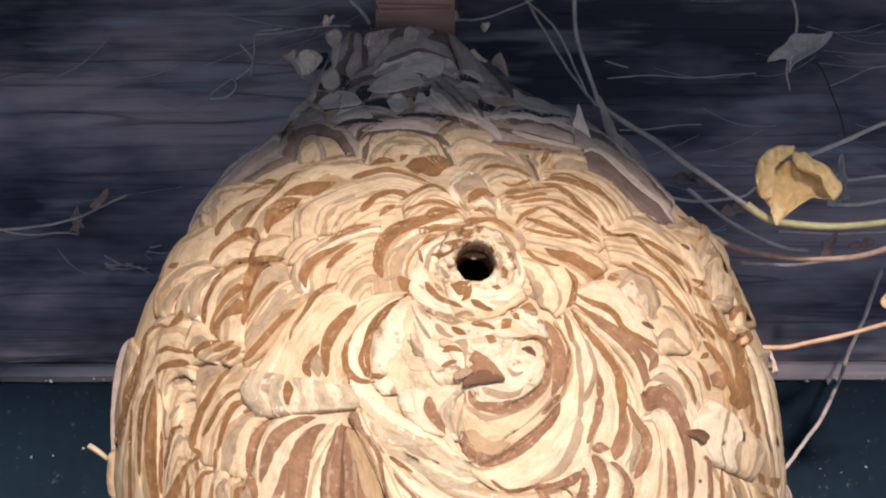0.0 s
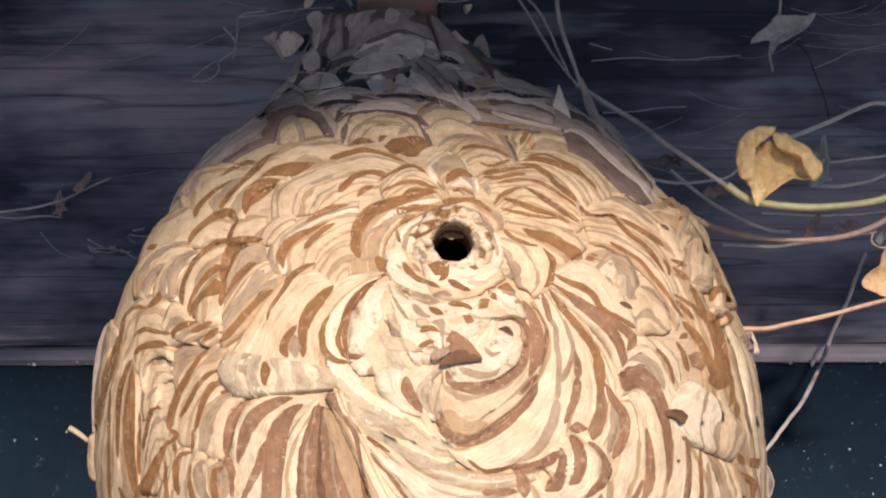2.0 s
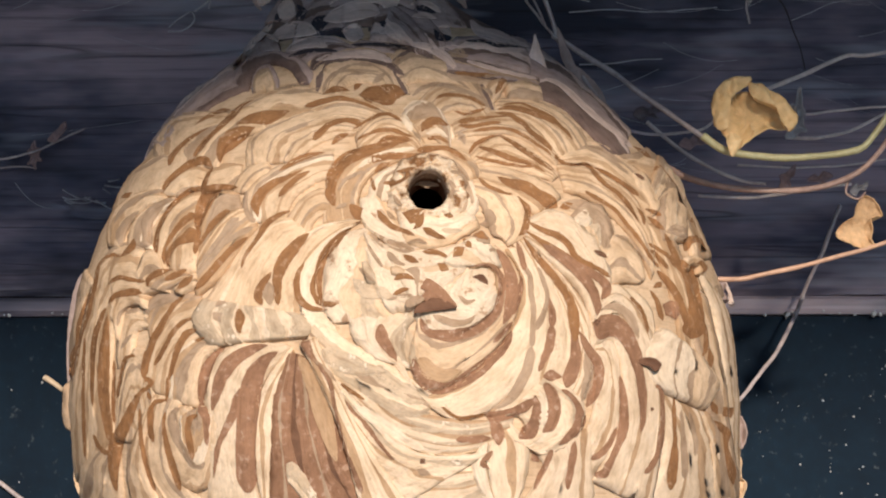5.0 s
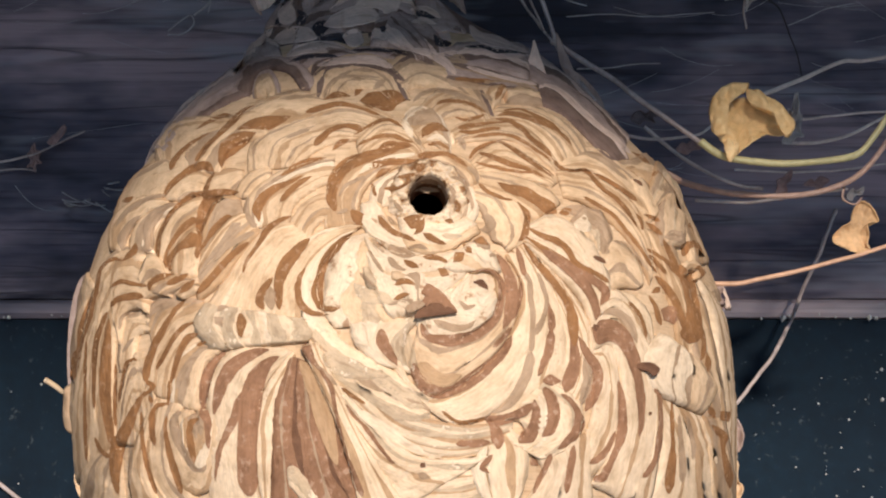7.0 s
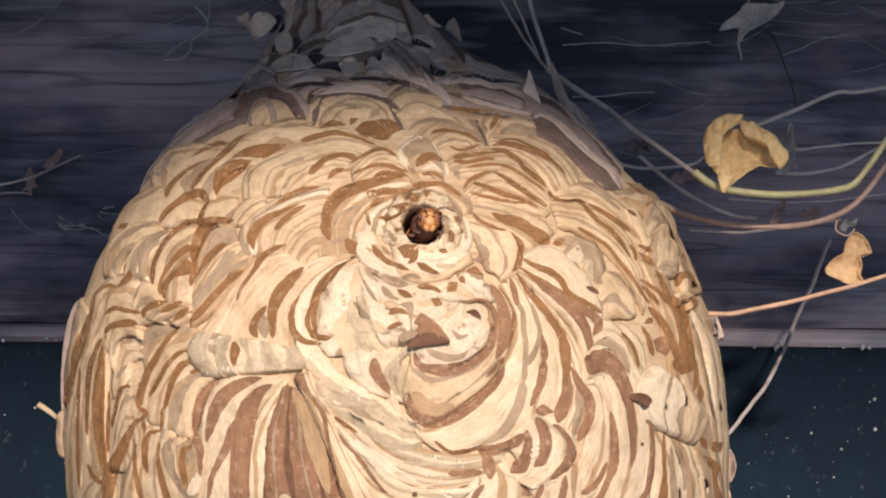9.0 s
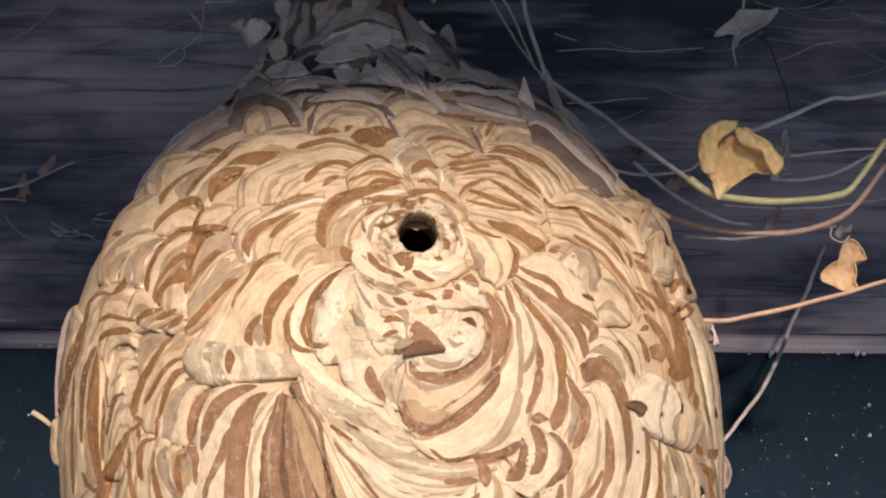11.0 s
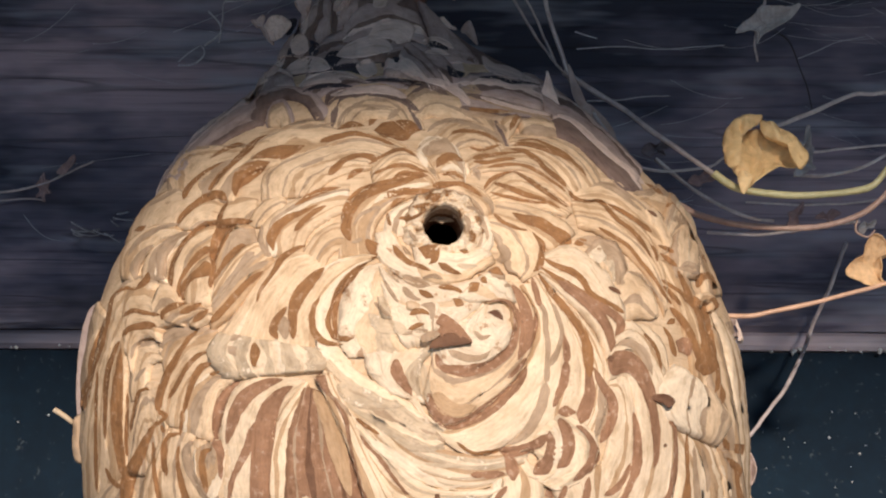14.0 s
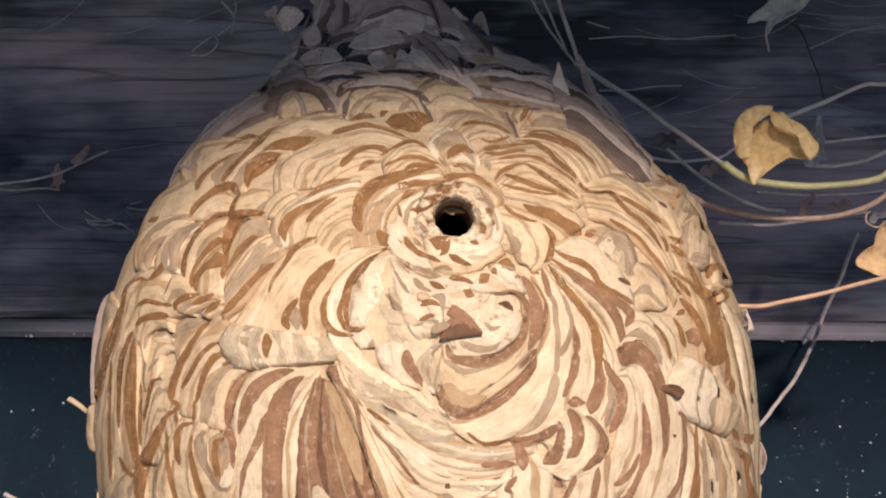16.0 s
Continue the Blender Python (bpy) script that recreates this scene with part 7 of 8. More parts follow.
sheet("paper_flake", (-38.5, 137.8, -37.1, 140.1, -34.5, 140.5, -33.1, 138.5, -33.7, 135.1, -32.9, 130.5, -34.7, 127.0, -36.5, 128.9, -35.9, 132.8), -15, PAPER["s"], nest, cup=-0.8, crumple=0.7, seed=79, lean=1.6)
# near-black flake painting the shade of a hole in the neck
sheet("paper_flake", (-42.3, 130.1, -40.5, 133.5, -38.2, 133.9, -38.3, 130.8, -40.1, 127.8, -41.5, 128.1), -12, PAPER["k"], nest, cup=0.3, crumple=0.7, seed=80, lean=0.7)
sheet("paper_flake", (-42.0, 115.8, -39.5, 118.1, -35.3, 120.3, -33.5, 124.1, -31.0, 126.0, -32.4, 121.8, -33.8, 118.0, -37.0, 115.4), -20, PAPER["s"], nest, cup=-0.8, crumple=0.7, seed=81, lean=1.3)
# the same for a second hole: shade as a near-black flake
sheet("paper_flake", (-33.0, 121.5, -31.6, 123.0, -29.4, 121.4, -29.7, 119.2, -31.9, 119.0), -22, PAPER["k"], nest, cup=0.3, crumple=0.7, seed=82, lean=0.5)
sheet("paper_flake", (-31.4, 124.1, -27.8, 122.6, -24.6, 120.7, -27.4, 120.0, -30.3, 121.5), -24, PAPER["s"], nest, cup=-0.8, crumple=0.7, seed=83, lean=0.5)
sheet("paper_flake", (15.1, 135.2, 17.7, 138.8, 19.2, 136.0, 20.6, 130.0, 18.4, 131.6, 16.9, 133.6), 2, PAPER["s"], nest, cup=-0.8, crumple=0.7, seed=84, lean=1.0)
sheet("paper_flake", (3.6, 138.7, 6.2, 135.9, 8.7, 130.9, 10.9, 127.4, 8.0, 128.6, 5.1, 132.8), -10, PAPER["s"], nest, cup=-0.8, crumple=0.7, seed=85, lean=1.3)
sheet("paper_flake", (-104.7, 5.4, -105.8, 18.0, -105.3, 30.7, -103.4, 39.4, -101.0, 42.4, -101.5, 37.6, -102.5, 28.8, -102.8, 18.0, -101.9, 5.4), 2, PAPER["s"], nest, cup=-0.6, crumple=0.4, seed=90, thick=0.25)
sheet("paper_flake", (-79.0, 69.9, -77.1, 76.9, -73.2, 84.2, -67.4, 90.7, -60.2, 96.6, -53.9, 99.5, -57.3, 94.0, -63.5, 88.9, -68.5, 82.3, -72.9, 75.1, -75.8, 68.6), -22, PAPER["s"], nest, cup=-0.6, crumple=0.8, seed=92)
sheet("paper_flake", (-81.1, 70.7, -80.2, 75.4, -77.9, 81.3, -75.6, 84.6, -76.5, 79.8, -78.4, 74.7, -79.3, 69.6), -14, PAPER["n"], nest, cup=-0.6, crumple=0.8, seed=93)
sheet("paper_flake", (-72.1, 85.5, -68.5, 91.7, -63.3, 96.5, -57.0, 100.5, -59.8, 97.2, -65.3, 92.4, -69.4, 87.3), -20, PAPER["n"], nest, cup=-0.6, crumple=0.8, seed=94)
sheet("paper_flake", (-54.4, 96.8, -52.4, 101.5, -49.0, 105.2, -45.2, 106.3, -47.2, 102.6, -49.9, 98.6, -52.3, 95.3), -26, PAPER["s"], nest, cup=-0.6, crumple=0.8, seed=95)
sheet("paper_flake", (50.6, 95.9, 55.7, 94.0, 61.2, 87.6, 66.5, 80.4, 72.2, 72.9, 67.8, 75.0, 61.1, 82.2, 55.0, 89.7), -30, PAPER["n"], nest, cup=-0.6, crumple=0.8, seed=96)
sheet("paper_flake", (49.0, 117.1, 51.5, 111.5, 53.5, 105.1, 59.1, 100.3, 61.2, 94.7, 57.3, 96.5, 52.7, 102.1, 50.0, 107.7), -16, PAPER["s"], nest, cup=-0.6, crumple=0.8, seed=97)
sheet("paper_flake", (59.1, 98.6, 62.2, 94.6, 62.9, 91.3, 67.0, 86.9, 69.4, 82.1, 65.6, 85.4, 61.8, 90.2, 59.7, 93.8), -20, PAPER["s"], nest, cup=-0.6, crumple=0.8, seed=98)
sheet("paper_flake", (40.7, 108.0, 38.2, 108.7, 33.6, 109.5, 30.1, 108.7, 34.0, 107.6, 38.2, 106.1), -22, PAPER["n"], nest, cup=-0.6, crumple=0.8, seed=99)


# ---- stems, leaves, cobwebs and dust round the nest ----
STEM_DARK = plain("dark_twig", (0.03, 0.025, 0.022), (0.015, 0.012, 0.012), 120.0, 0.8)
LEAF_PINK = plain("withered_pink_leaf", (0.36, 0.24, 0.22), (0.22, 0.15, 0.14), 90.0, 0.85, 0.0008)
LEAF_DARK = plain("withered_dark_leaf", (0.19, 0.15, 0.15), (0.10, 0.08, 0.085), 90.0, 0.85, 0.0008)


def tube(points, radius, bm=None, taper=0.75, sides=8, rough=0.12, seed=0.0):
    """A round, slightly uneven stalk along a smooth line; points in metres."""
    p = np.array(points, float).reshape(-1, 3)
    m = len(p)
    count = max(4, int(np.linalg.norm(np.diff(p, axis=0), axis=1).sum() / max(radius * 2.2, 0.0009)))
    count = min(count, 120)
    q = np.vstack([2 * p[0] - p[1], p, 2 * p[-1] - p[-2]])
    bm = bm or bmesh.new()
    line = []
    for i in range(count):
        s = i / (count - 1) * (m - 1)
        k = min(int(s), m - 2)
        f = s - k
        a, b, c, d = q[k:k + 4]
        line.append(Vector(0.5 * (2 * b + (c - a) * f + (2 * a - 5 * b + 4 * c - d) * f * f + (3 * b - a - 3 * c + d) * f ** 3)))
    before = None
    for i, at in enumerate(line):
        way = (line[min(i + 1, count - 1)] - line[max(i - 1, 0)]).normalized()
        u = way.cross(Vector((0.13, 0.21, 0.97))).normalized()
        v = way.cross(u)
        r = radius * (1 - (1 - taper) * i / count) * (1 + rough * noise.noise((i * 0.35, seed, 1)))
        at = at + (u * noise.noise((i * 0.2, seed, 5)) + v * noise.noise((i * 0.2, seed, 9))) * radius * 0.5
        ring = [bm.verts.new(at + (u * math.cos(2 * math.pi * k / sides) + v * math.sin(2 * math.pi * k / sides)) * r) for k in range(sides)]
        if before:
            for k in range(sides):
                bm.faces.new((before[k], before[(k + 1) % sides], ring[(k + 1) % sides], ring[k]))
        else:
            bm.faces.new(ring[::-1])
        before = ring
    bm.faces.new(before)
    return bm


def vine(name, points, radius, mat, label, category, group):
    p = np.array(points, float).reshape(-1, 3) / 1000
    at = Vector(p[0])
    ob = obj(name, tube(p - p[0], radius / 1000, seed=p[0][0] * 91), mat)
    ob.location = at
    return tagged(ob, label, category, group)


vine("vine_stem", (42.6, 0.0, 168.3, 43.0, -2.0, 143.4, 46.6, -5.0, 128.6, 50.7, -10.0, 112.4, 56.5, -16.0, 101.1, 60.2, -22.0, 92.8), 0.8, STEM_GREY, "dry brown climbing stem reaching down to the nest", "vine", "stems beside the nest")
vine("vine_stem", (24.8, 40.0, 179.1, 33.4, 32.0, 158.7, 42.5, 24.0, 139.0, 51.5, 14.0, 122.3), 0.55, STEM_GREY, "thin dry brown climbing stem", "vine", "stems beside the nest")
vine("vine_stem", (27.6, 34.0, 170.1, 38.1, 28.0, 156.0, 47.6, 16.0, 128.0), 0.5, STEM_GREY, "thin dry brown climbing stem", "vine", "stems beside the nest")
vine("vine_stem", (48.1, -10.0, 116.5, 53.8, -14.0, 111.4, 63.6, -22.0, 101.3, 73.0, -30.0, 91.0, 82.0, -38.0, 80.9, 90.0, -45.0, 72.5), 0.95, STEM_GREY, "dry brown stem that turns green at the leaf", "vine", "stems beside the nest")
vine("vine_stem", (89.0, -46.0, 73.1, 92.6, -46.0, 70.0, 98.8, -46.0, 67.8, 115.4, -46.0, 66.2, 132.1, -46.0, 68.1, 139.0, -46.0, 73.1, 148.0, -46.0, 85.2), 1.25, STEM_GREEN, "yellow green stalk of the dry leaf", "vine", "stems beside the nest")
vine("vine_stem", (74.0, -18.0, 74.5, 82.4, -20.0, 69.8, 88.1, -22.0, 66.2, 102.1, -26.0, 61.8, 118.4, -30.0, 60.2, 133.5, -32.0, 63.2, 141.8, -34.0, 69.3, 150.4, -36.0, 80.2), 1.1, STEM_PINK, "smooth pinkish brown stem", "vine", "stems beside the nest")
vine("vine_stem", (90.2, -26.0, 34.1, 99.4, -26.0, 34.1, 107.9, -26.0, 35.2, 126.7, -27.0, 39.5, 140.2, -28.0, 43.1, 152.4, -28.0, 47.1), 0.85, STEM_ORANGE, "thin orange stem growing past the nest", "vine", "stems beside the nest")
vine("vine_stem", (95.6, 10.0, 68.5, 114.0, 10.0, 67.9, 130.8, 10.0, 70.4, 145.7, 10.0, 72.3), 0.6, STEM_SUNLIT, "thin grey dry stem", "vine", "stems beside the nest")
vine("vine_stem", (68.4, 20.0, 95.7, 75.0, 20.0, 93.3, 84.5, 20.0, 92.0, 97.8, 20.0, 93.3, 104.0, 20.0, 96.9), 0.6, STEM_SUNLIT, "thin grey dry stem", "vine", "stems beside the nest")
vine("vine_stem", (81.4, 25.0, 97.7, 96.4, 25.0, 85.2, 111.4, 25.0, 77.9, 120.9, 25.0, 76.2), 0.75, STEM_SUNLIT, "thin grey dry stem", "vine", "stems beside the nest")
vine("vine_stem", (120.6, 25.0, 108.7, 135.9, 25.0, 114.7, 149.3, 25.0, 120.8, 157.5, 25.0, 121.2, 171.2, 25.0, 123.8), 0.85, STEM_SUNLIT, "thin grey dry stem", "vine", "stems beside the nest")
vine("vine_stem", (126.7, 18.0, 90.4, 137.1, 18.0, 90.2, 148.6, 18.0, 92.7, 162.2, 18.0, 99.6), 0.7, STEM_SUNLIT, "thin dull pink stem", "vine", "stems beside the nest")
vine("vine_stem", (114.3, 40.0, 86.7, 133.9, 40.0, 85.7, 153.6, 40.0, 86.7, 173.3, 40.0, 89.8), 0.45, STEM_SUNLIT, "thin grey dry stem", "vine", "stems beside the nest")
vine("vine_stem", (139.8, 45.0, 106.1, 151.8, 45.0, 107.6, 167.8, 45.0, 109.0, 175.8, 45.0, 109.4), 0.5, STEM_SUNLIT, "thin grey dry stem", "vine", "stems beside the nest")
vine("vine_stem", (157.8, 78.0, 81.1, 151.1, 70.0, 67.0, 140.3, 55.0, 48.6, 125.4, 25.0, 25.0, 112.7, 5.0, 9.7, 103.8, -6.0, -0.2), 0.8, STEM_GREY, "slack grey dry stem hanging to the nest", "vine", "stems beside the nest")
vine("vine_stem", (134.8, -30.0, 63.3, 134.1, -30.0, 59.5, 137.4, -30.0, 57.7, 139.8, -30.0, 59.8), 0.35, STEM_PINK, "small curled pink tendril on the stem", "vine", "stems beside the nest")
vine("vine_stem", (-174.5, 80.0, 98.1, -155.2, 79.0, 99.3, -139.7, 76.0, 101.5, -129.9, 78.0, 106.8, -121.0, 80.0, 111.9), 0.5, STEM_GREY, "thin dusty dry stem across the beam", "vine", "stems beside the nest")
vine("vine_stem", (-174.6, 80.0, 100.5, -159.5, 80.0, 96.7, -144.7, 80.0, 97.3, -138.3, 80.0, 96.6), 0.4, STEM_GREY, "thin dusty dry stem across the beam", "vine", "stems beside the nest")
vine("vine_stem", (-153.5, 86.0, -15.7, -147.2, 86.0, -18.9, -139.8, 86.0, -24.2, -132.4, 86.0, -29.4), 0.9, STEM_GREY, "thin slanting grey dry stem", "vine", "stems beside the nest")
vine("vine_stem", (-108.0, -16.0, 6.3, -105.3, -16.0, 4.4, -102.3, -16.0, 2.0), 0.9, PAPER["g"], "short broken straw stuck in the nest", "straw", "")
vine("vine_stem", (133.4, 70.0, 160.6, 138.3, 72.0, 158.2, 140.2, 70.0, 152.6, 142.7, 72.0, 146.2, 145.7, 74.0, 138.9, 146.4, 72.0, 129.9), 0.3, STEM_DARK, "thin dark dry twig", "vine", "stems beside the nest")
vine("vine_stem", (121.7, 34.0, 156.7, 118.6, 34.0, 144.1, 119.3, 34.0, 135.8), 0.5, STEM_GREY, "thin grey leaf stalk", "vine", "stems beside the nest")
vine("vine_stem", (121.6, 34.0, 173.7, 123.0, 34.0, 163.1, 122.2, 34.0, 153.6), 0.6, STEM_GREY, "thin grey leaf stalk", "vine", "stems beside the nest")
vine("tendril", (-89.4, 70.0, 146.2, -83.5, 70.0, 146.8, -79.8, 70.0, 150.6, -81.1, 70.0, 153.9, -84.7, 70.0, 151.7, -89.4, 70.0, 147.7), 0.35, WEB, "curled dusty tendril on the beam", "tendril", "")
vine("tendril", (-79.9, 70.0, 153.9, -74.0, 68.0, 158.1, -72.8, 66.0, 163.6, -71.4, 62.0, 168.8, -61.5, 58.0, 169.4), 0.4, WEB, "curled dusty tendril on the beam", "tendril", "")
vine("tendril", (-78.2, 66.0, 165.9, -74.9, 66.0, 162.5, -73.3, 66.0, 159.1, -74.0, 66.0, 153.6), 0.4, WEB, "curled dusty tendril on the beam", "tendril", "")
vine("tendril", (-71.4, 62.0, 168.3, -61.1, 55.0, 166.5, -47.6, 45.0, 164.7, -34.1, 30.0, 159.2), 0.35, WEB, "dusty thread beside the neck", "tendril", "")
vine("tendril", (60.0, 80.0, 156.8, 75.9, 80.0, 157.9, 90.8, 80.0, 156.9, 105.8, 80.0, 157.9, 116.1, 80.0, 158.5), 0.26, WEB, "long pale dusty straw on the beam", "straw", "")
vine("tendril", (59.2, 78.0, 163.1, 63.0, 78.0, 161.7, 67.7, 78.0, 160.4), 0.3, WEB, "short pale dusty straw on the beam", "straw", "")
vine("tendril", (63.4, 78.0, 135.5, 75.1, 78.0, 135.9, 85.7, 78.0, 137.4, 94.6, 78.0, 137.6), 0.3, WEB, "short pale dusty straw on the beam", "straw", "")
vine("tendril", (143.0, 76.0, 152.0, 149.5, 76.0, 154.6, 158.2, 76.0, 158.6, 168.9, 76.0, 160.8), 0.2, WEB, "long pale dusty straw on the beam", "straw", "")
vine("tendril", (-32.7, 10.0, 160.8, -28.8, 10.0, 156.7, -25.9, 10.0, 152.2), 0.7, WEB, "dusty thread beside the neck", "tendril", "")
vine("tendril", (3.7, 15.0, 155.1, 13.4, 20.0, 157.9, 27.3, 26.0, 165.8, 37.5, 30.0, 172.7), 0.4, WEB, "dusty thread beside the neck", "tendril", "")
leaf = tagged(new("dry_leaf"), "crumpled dry yellow leaf on the green stalk", "leaf", "dry leaves")
leaf.location = (0.1018, -0.050, 0.0780)
sheet("blade", (93.9, 83.2, 97.6, 85.3, 104.3, 85.3, 111.2, 81.8, 115.3, 77.6, 113.2, 74.5, 107.6, 74.5, 101.8, 70.8, 98.2, 68.3, 95.2, 72.5, 93.3, 77.1), -47, LEAF_YELLOW, leaf, cup=2.5, crumple=1.6, seed=3)
sheet("rolled_edge", (92.6, 73.4, 91.3, 79.4, 92.5, 85.1, 96.4, 88.5, 102.4, 89.4, 102.2, 87.5, 98.9, 85.4, 96.5, 83.0, 95.4, 79.4, 95.4, 73.8), -51, LEAF_YELLOW, leaf, cup=-2.0, crumple=1.5, seed=31, thick=0.6, label='pale rolled leaf edge')
sheet("rolled_edge", (102.3, 87.2, 104.6, 87.2, 111.1, 83.4, 115.8, 77.0, 113.7, 73.1, 112.1, 74.1, 113.5, 76.5, 110.0, 79.7, 106.1, 81.6, 102.8, 83.4), -51, LEAF_YELLOW, leaf, cup=-1.8, crumple=1.5, seed=32, thick=0.6, label='pale rolled leaf edge')
sheet("leaf_tip", (95.3, 70.6, 96.7, 72.7, 99.3, 71.3, 98.5, 68.2, 96.7, 65.5, 95.7, 67.5), -50, LEAF_YELLOW, leaf, cup=-1.0, crumple=0.7, seed=33, thick=0.5)
tagged(sheet("dry_leaf", (137.2, 57.5, 140.1, 60.3, 143.6, 58.2, 145.9, 53.6, 143.5, 52.9, 141.7, 51.8, 142.2, 48.0, 141.3, 44.5, 143.3, 42.4, 138.5, 41.9, 133.4, 43.6, 129.5, 46.6, 132.1, 50.6, 136.0, 52.9), -28, LEAF_TAN, cup=1.5, curl=0.6, crumple=1.1, seed=6), "dry tan leaf curled on the orange stem", "leaf", "dry leaves")
tagged(sheet("dry_leaf", (111.2, 144.8, 113.7, 148.5, 118.2, 151.9, 119.9, 154.8, 123.9, 155.6, 129.3, 154.7, 134.1, 155.5, 132.3, 152.2, 129.1, 149.3, 123.4, 146.0, 120.2, 143.9, 118.5, 141.0, 118.7, 145.2, 115.6, 146.0), 30, LEAF_GREY, cup=3, crumple=1.2, seed=8), "withered grey leaf hanging in the cobwebs", "leaf", "dry leaves")
tagged(sheet("dry_leaf", (124.4, 87.6, 125.7, 90.7, 123.9, 92.7, 126.2, 95.4, 127.1, 99.2, 128.6, 98.4, 129.2, 103.5, 130.4, 104.3, 130.5, 98.4, 131.5, 96.5, 130.6, 92.6, 131.6, 89.6, 129.3, 89.2, 127.4, 87.3), 8, LEAF_GREY, cup=3, crumple=1.0, seed=9), "withered grey leaf behind the yellow one", "leaf", "dry leaves")
tagged(sheet("dry_leaf", (88.9, 83.9, 90.8, 86.2, 92.6, 85.8, 94.5, 87.7, 97.5, 88.1, 96.7, 85.8, 97.7, 84.3, 94.4, 83.9, 92.5, 82.4, 90.7, 83.1), 4, LEAF_PINK, cup=1, crumple=0.6, seed=10), "small dull pink withered leaf", "leaf", "dry leaves")
tagged(sheet("dry_leaf", (123.5, 72.2, 124.8, 75.7, 124.5, 77.7, 127.2, 79.2, 130.0, 81.6, 129.4, 78.0, 127.9, 76.5, 128.1, 73.8, 126.1, 70.7), 20, LEAF_PINK, cup=1, crumple=0.6, seed=11), "small dull pink withered leaf", "leaf", "dry leaves")
tagged(sheet("dry_leaf", (134.0, 76.6, 136.3, 78.6, 137.8, 77.8, 139.8, 79.7, 142.8, 78.2, 140.4, 76.6, 138.8, 74.6, 137.4, 76.2), 22, LEAF_PINK, cup=1, crumple=0.6, seed=12), "small dull pink withered leaf", "leaf", "dry leaves")
tagged(sheet("dry_leaf", (146.2, 71.0, 148.2, 73.5, 149.6, 72.7, 152.3, 74.2, 151.4, 71.5, 149.2, 71.2, 147.6, 69.2), 14, LEAF_GREY, cup=1, crumple=0.6, seed=13), "small withered grey leaf", "leaf", "dry leaves")
tagged(sheet("dry_leaf", (-139.9, 104.1, -138.5, 106.3, -137.8, 103.7, -136.0, 103.2, -136.7, 100.2, -135.4, 98.4, -137.5, 98.0, -137.7, 95.0, -139.1, 97.2, -140.8, 96.7, -139.7, 99.8, -141.0, 101.5), 76, LEAF_PINK, cup=1, crumple=0.9, seed=14), "small withered brown leaf caught on a stem", "leaf", "dry leaves")
tagged(sheet("dry_leaf", (-134.0, 106.5, -131.5, 110.0, -128.0, 113.5, -127.5, 110.5, -129.5, 108.0, -131.5, 105.8), 77, LEAF_PINK, cup=0.8, crumple=0.8, seed=15), "curled scrap of withered leaf on a thin stem", "leaf", "dry leaves")
tagged(sheet("dry_leaf", (81.0, 110.9, 83.9, 113.9, 86.8, 113.0, 89.3, 115.2, 92.1, 112.6, 89.2, 111.3, 89.9, 109.2, 85.9, 110.1, 83.8, 108.4), 60, LEAF_DARK, cup=2, crumple=0.8, seed=16), "dark withered leaf in the cobwebs", "leaf", "dry leaves")


def threads(name, mat, spans, label):
    """Fine dusty cobweb threads, straight or slack."""
    bm = bmesh.new()
    for a, b, sag, r in spans:
        a, b = np.array(a, float), np.array(b, float)
        mid = (a + b) / 2 - (0, 0, sag)
        tube(np.vstack([a, (a + mid) / 2 - (0, 0, sag * 0.25), mid, (b + mid) / 2 - (0, 0, sag * 0.25), b]), r, bm, 1.0, 4, 0.3, a[0] * 50)
    return tagged(obj(name, bm, mat), label, "cobweb", kind="stuff")


rng = random.Random(4)
spans = []
for k in range(44):
    x, z = rng.uniform(0.06, 0.20), rng.uniform(0.085, 0.20)
    turn = rng.choice((rng.gauss(0.02, 0.07), rng.gauss(0.03, 0.09), rng.gauss(-0.3, 0.1), rng.gauss(0.28, 0.1)))
    size = rng.uniform(0.01, 0.042)
    y = rng.uniform(0.05, 0.082)
    spans.append(((x, y, z), (x + size * math.cos(turn), min(0.084, y + rng.uniform(-0.02, 0.02)), z + size * math.sin(turn)), rng.uniform(0.0006, 0.0032), rng.uniform(0.00004, 0.00013)))
for k in range(16):
    x, z = rng.uniform(-0.15, -0.06), rng.uniform(0.085, 0.19)
    size = rng.uniform(0.012, 0.04)
    turn = rng.gauss(0.05, 0.25)
    spans.append(((x, 0.078, z), (x + size * math.cos(turn), 0.082, z + size * math.sin(turn)), rng.uniform(0, 0.003), rng.uniform(0.00005, 0.00014)))
for k in range(5):
    a = rng.uniform(-0.05, 0.03)
    spans.append(((a, -0.02, rng.uniform(0.135, 0.15)), (a + rng.uniform(-0.06, 0.06), 0.08, rng.uniform(0.13, 0.17)), 0.007, rng.uniform(0.00005, 0.00012)))
for k in range(12):
    x, z = rng.uniform(-0.129, -0.104), rng.uniform(0.084, 0.092)
    size, turn = rng.uniform(0.003, 0.010), rng.gauss(-0.35, 0.5)
    spans.append(((x, 0.080, z), (x + size * math.cos(turn), 0.082, z + size * math.sin(turn)), rng.uniform(0, 0.001), rng.uniform(0.0002, 0.0004)))
threads("cobweb", WEB, spans, "fine dusty cobweb threads across the beam")


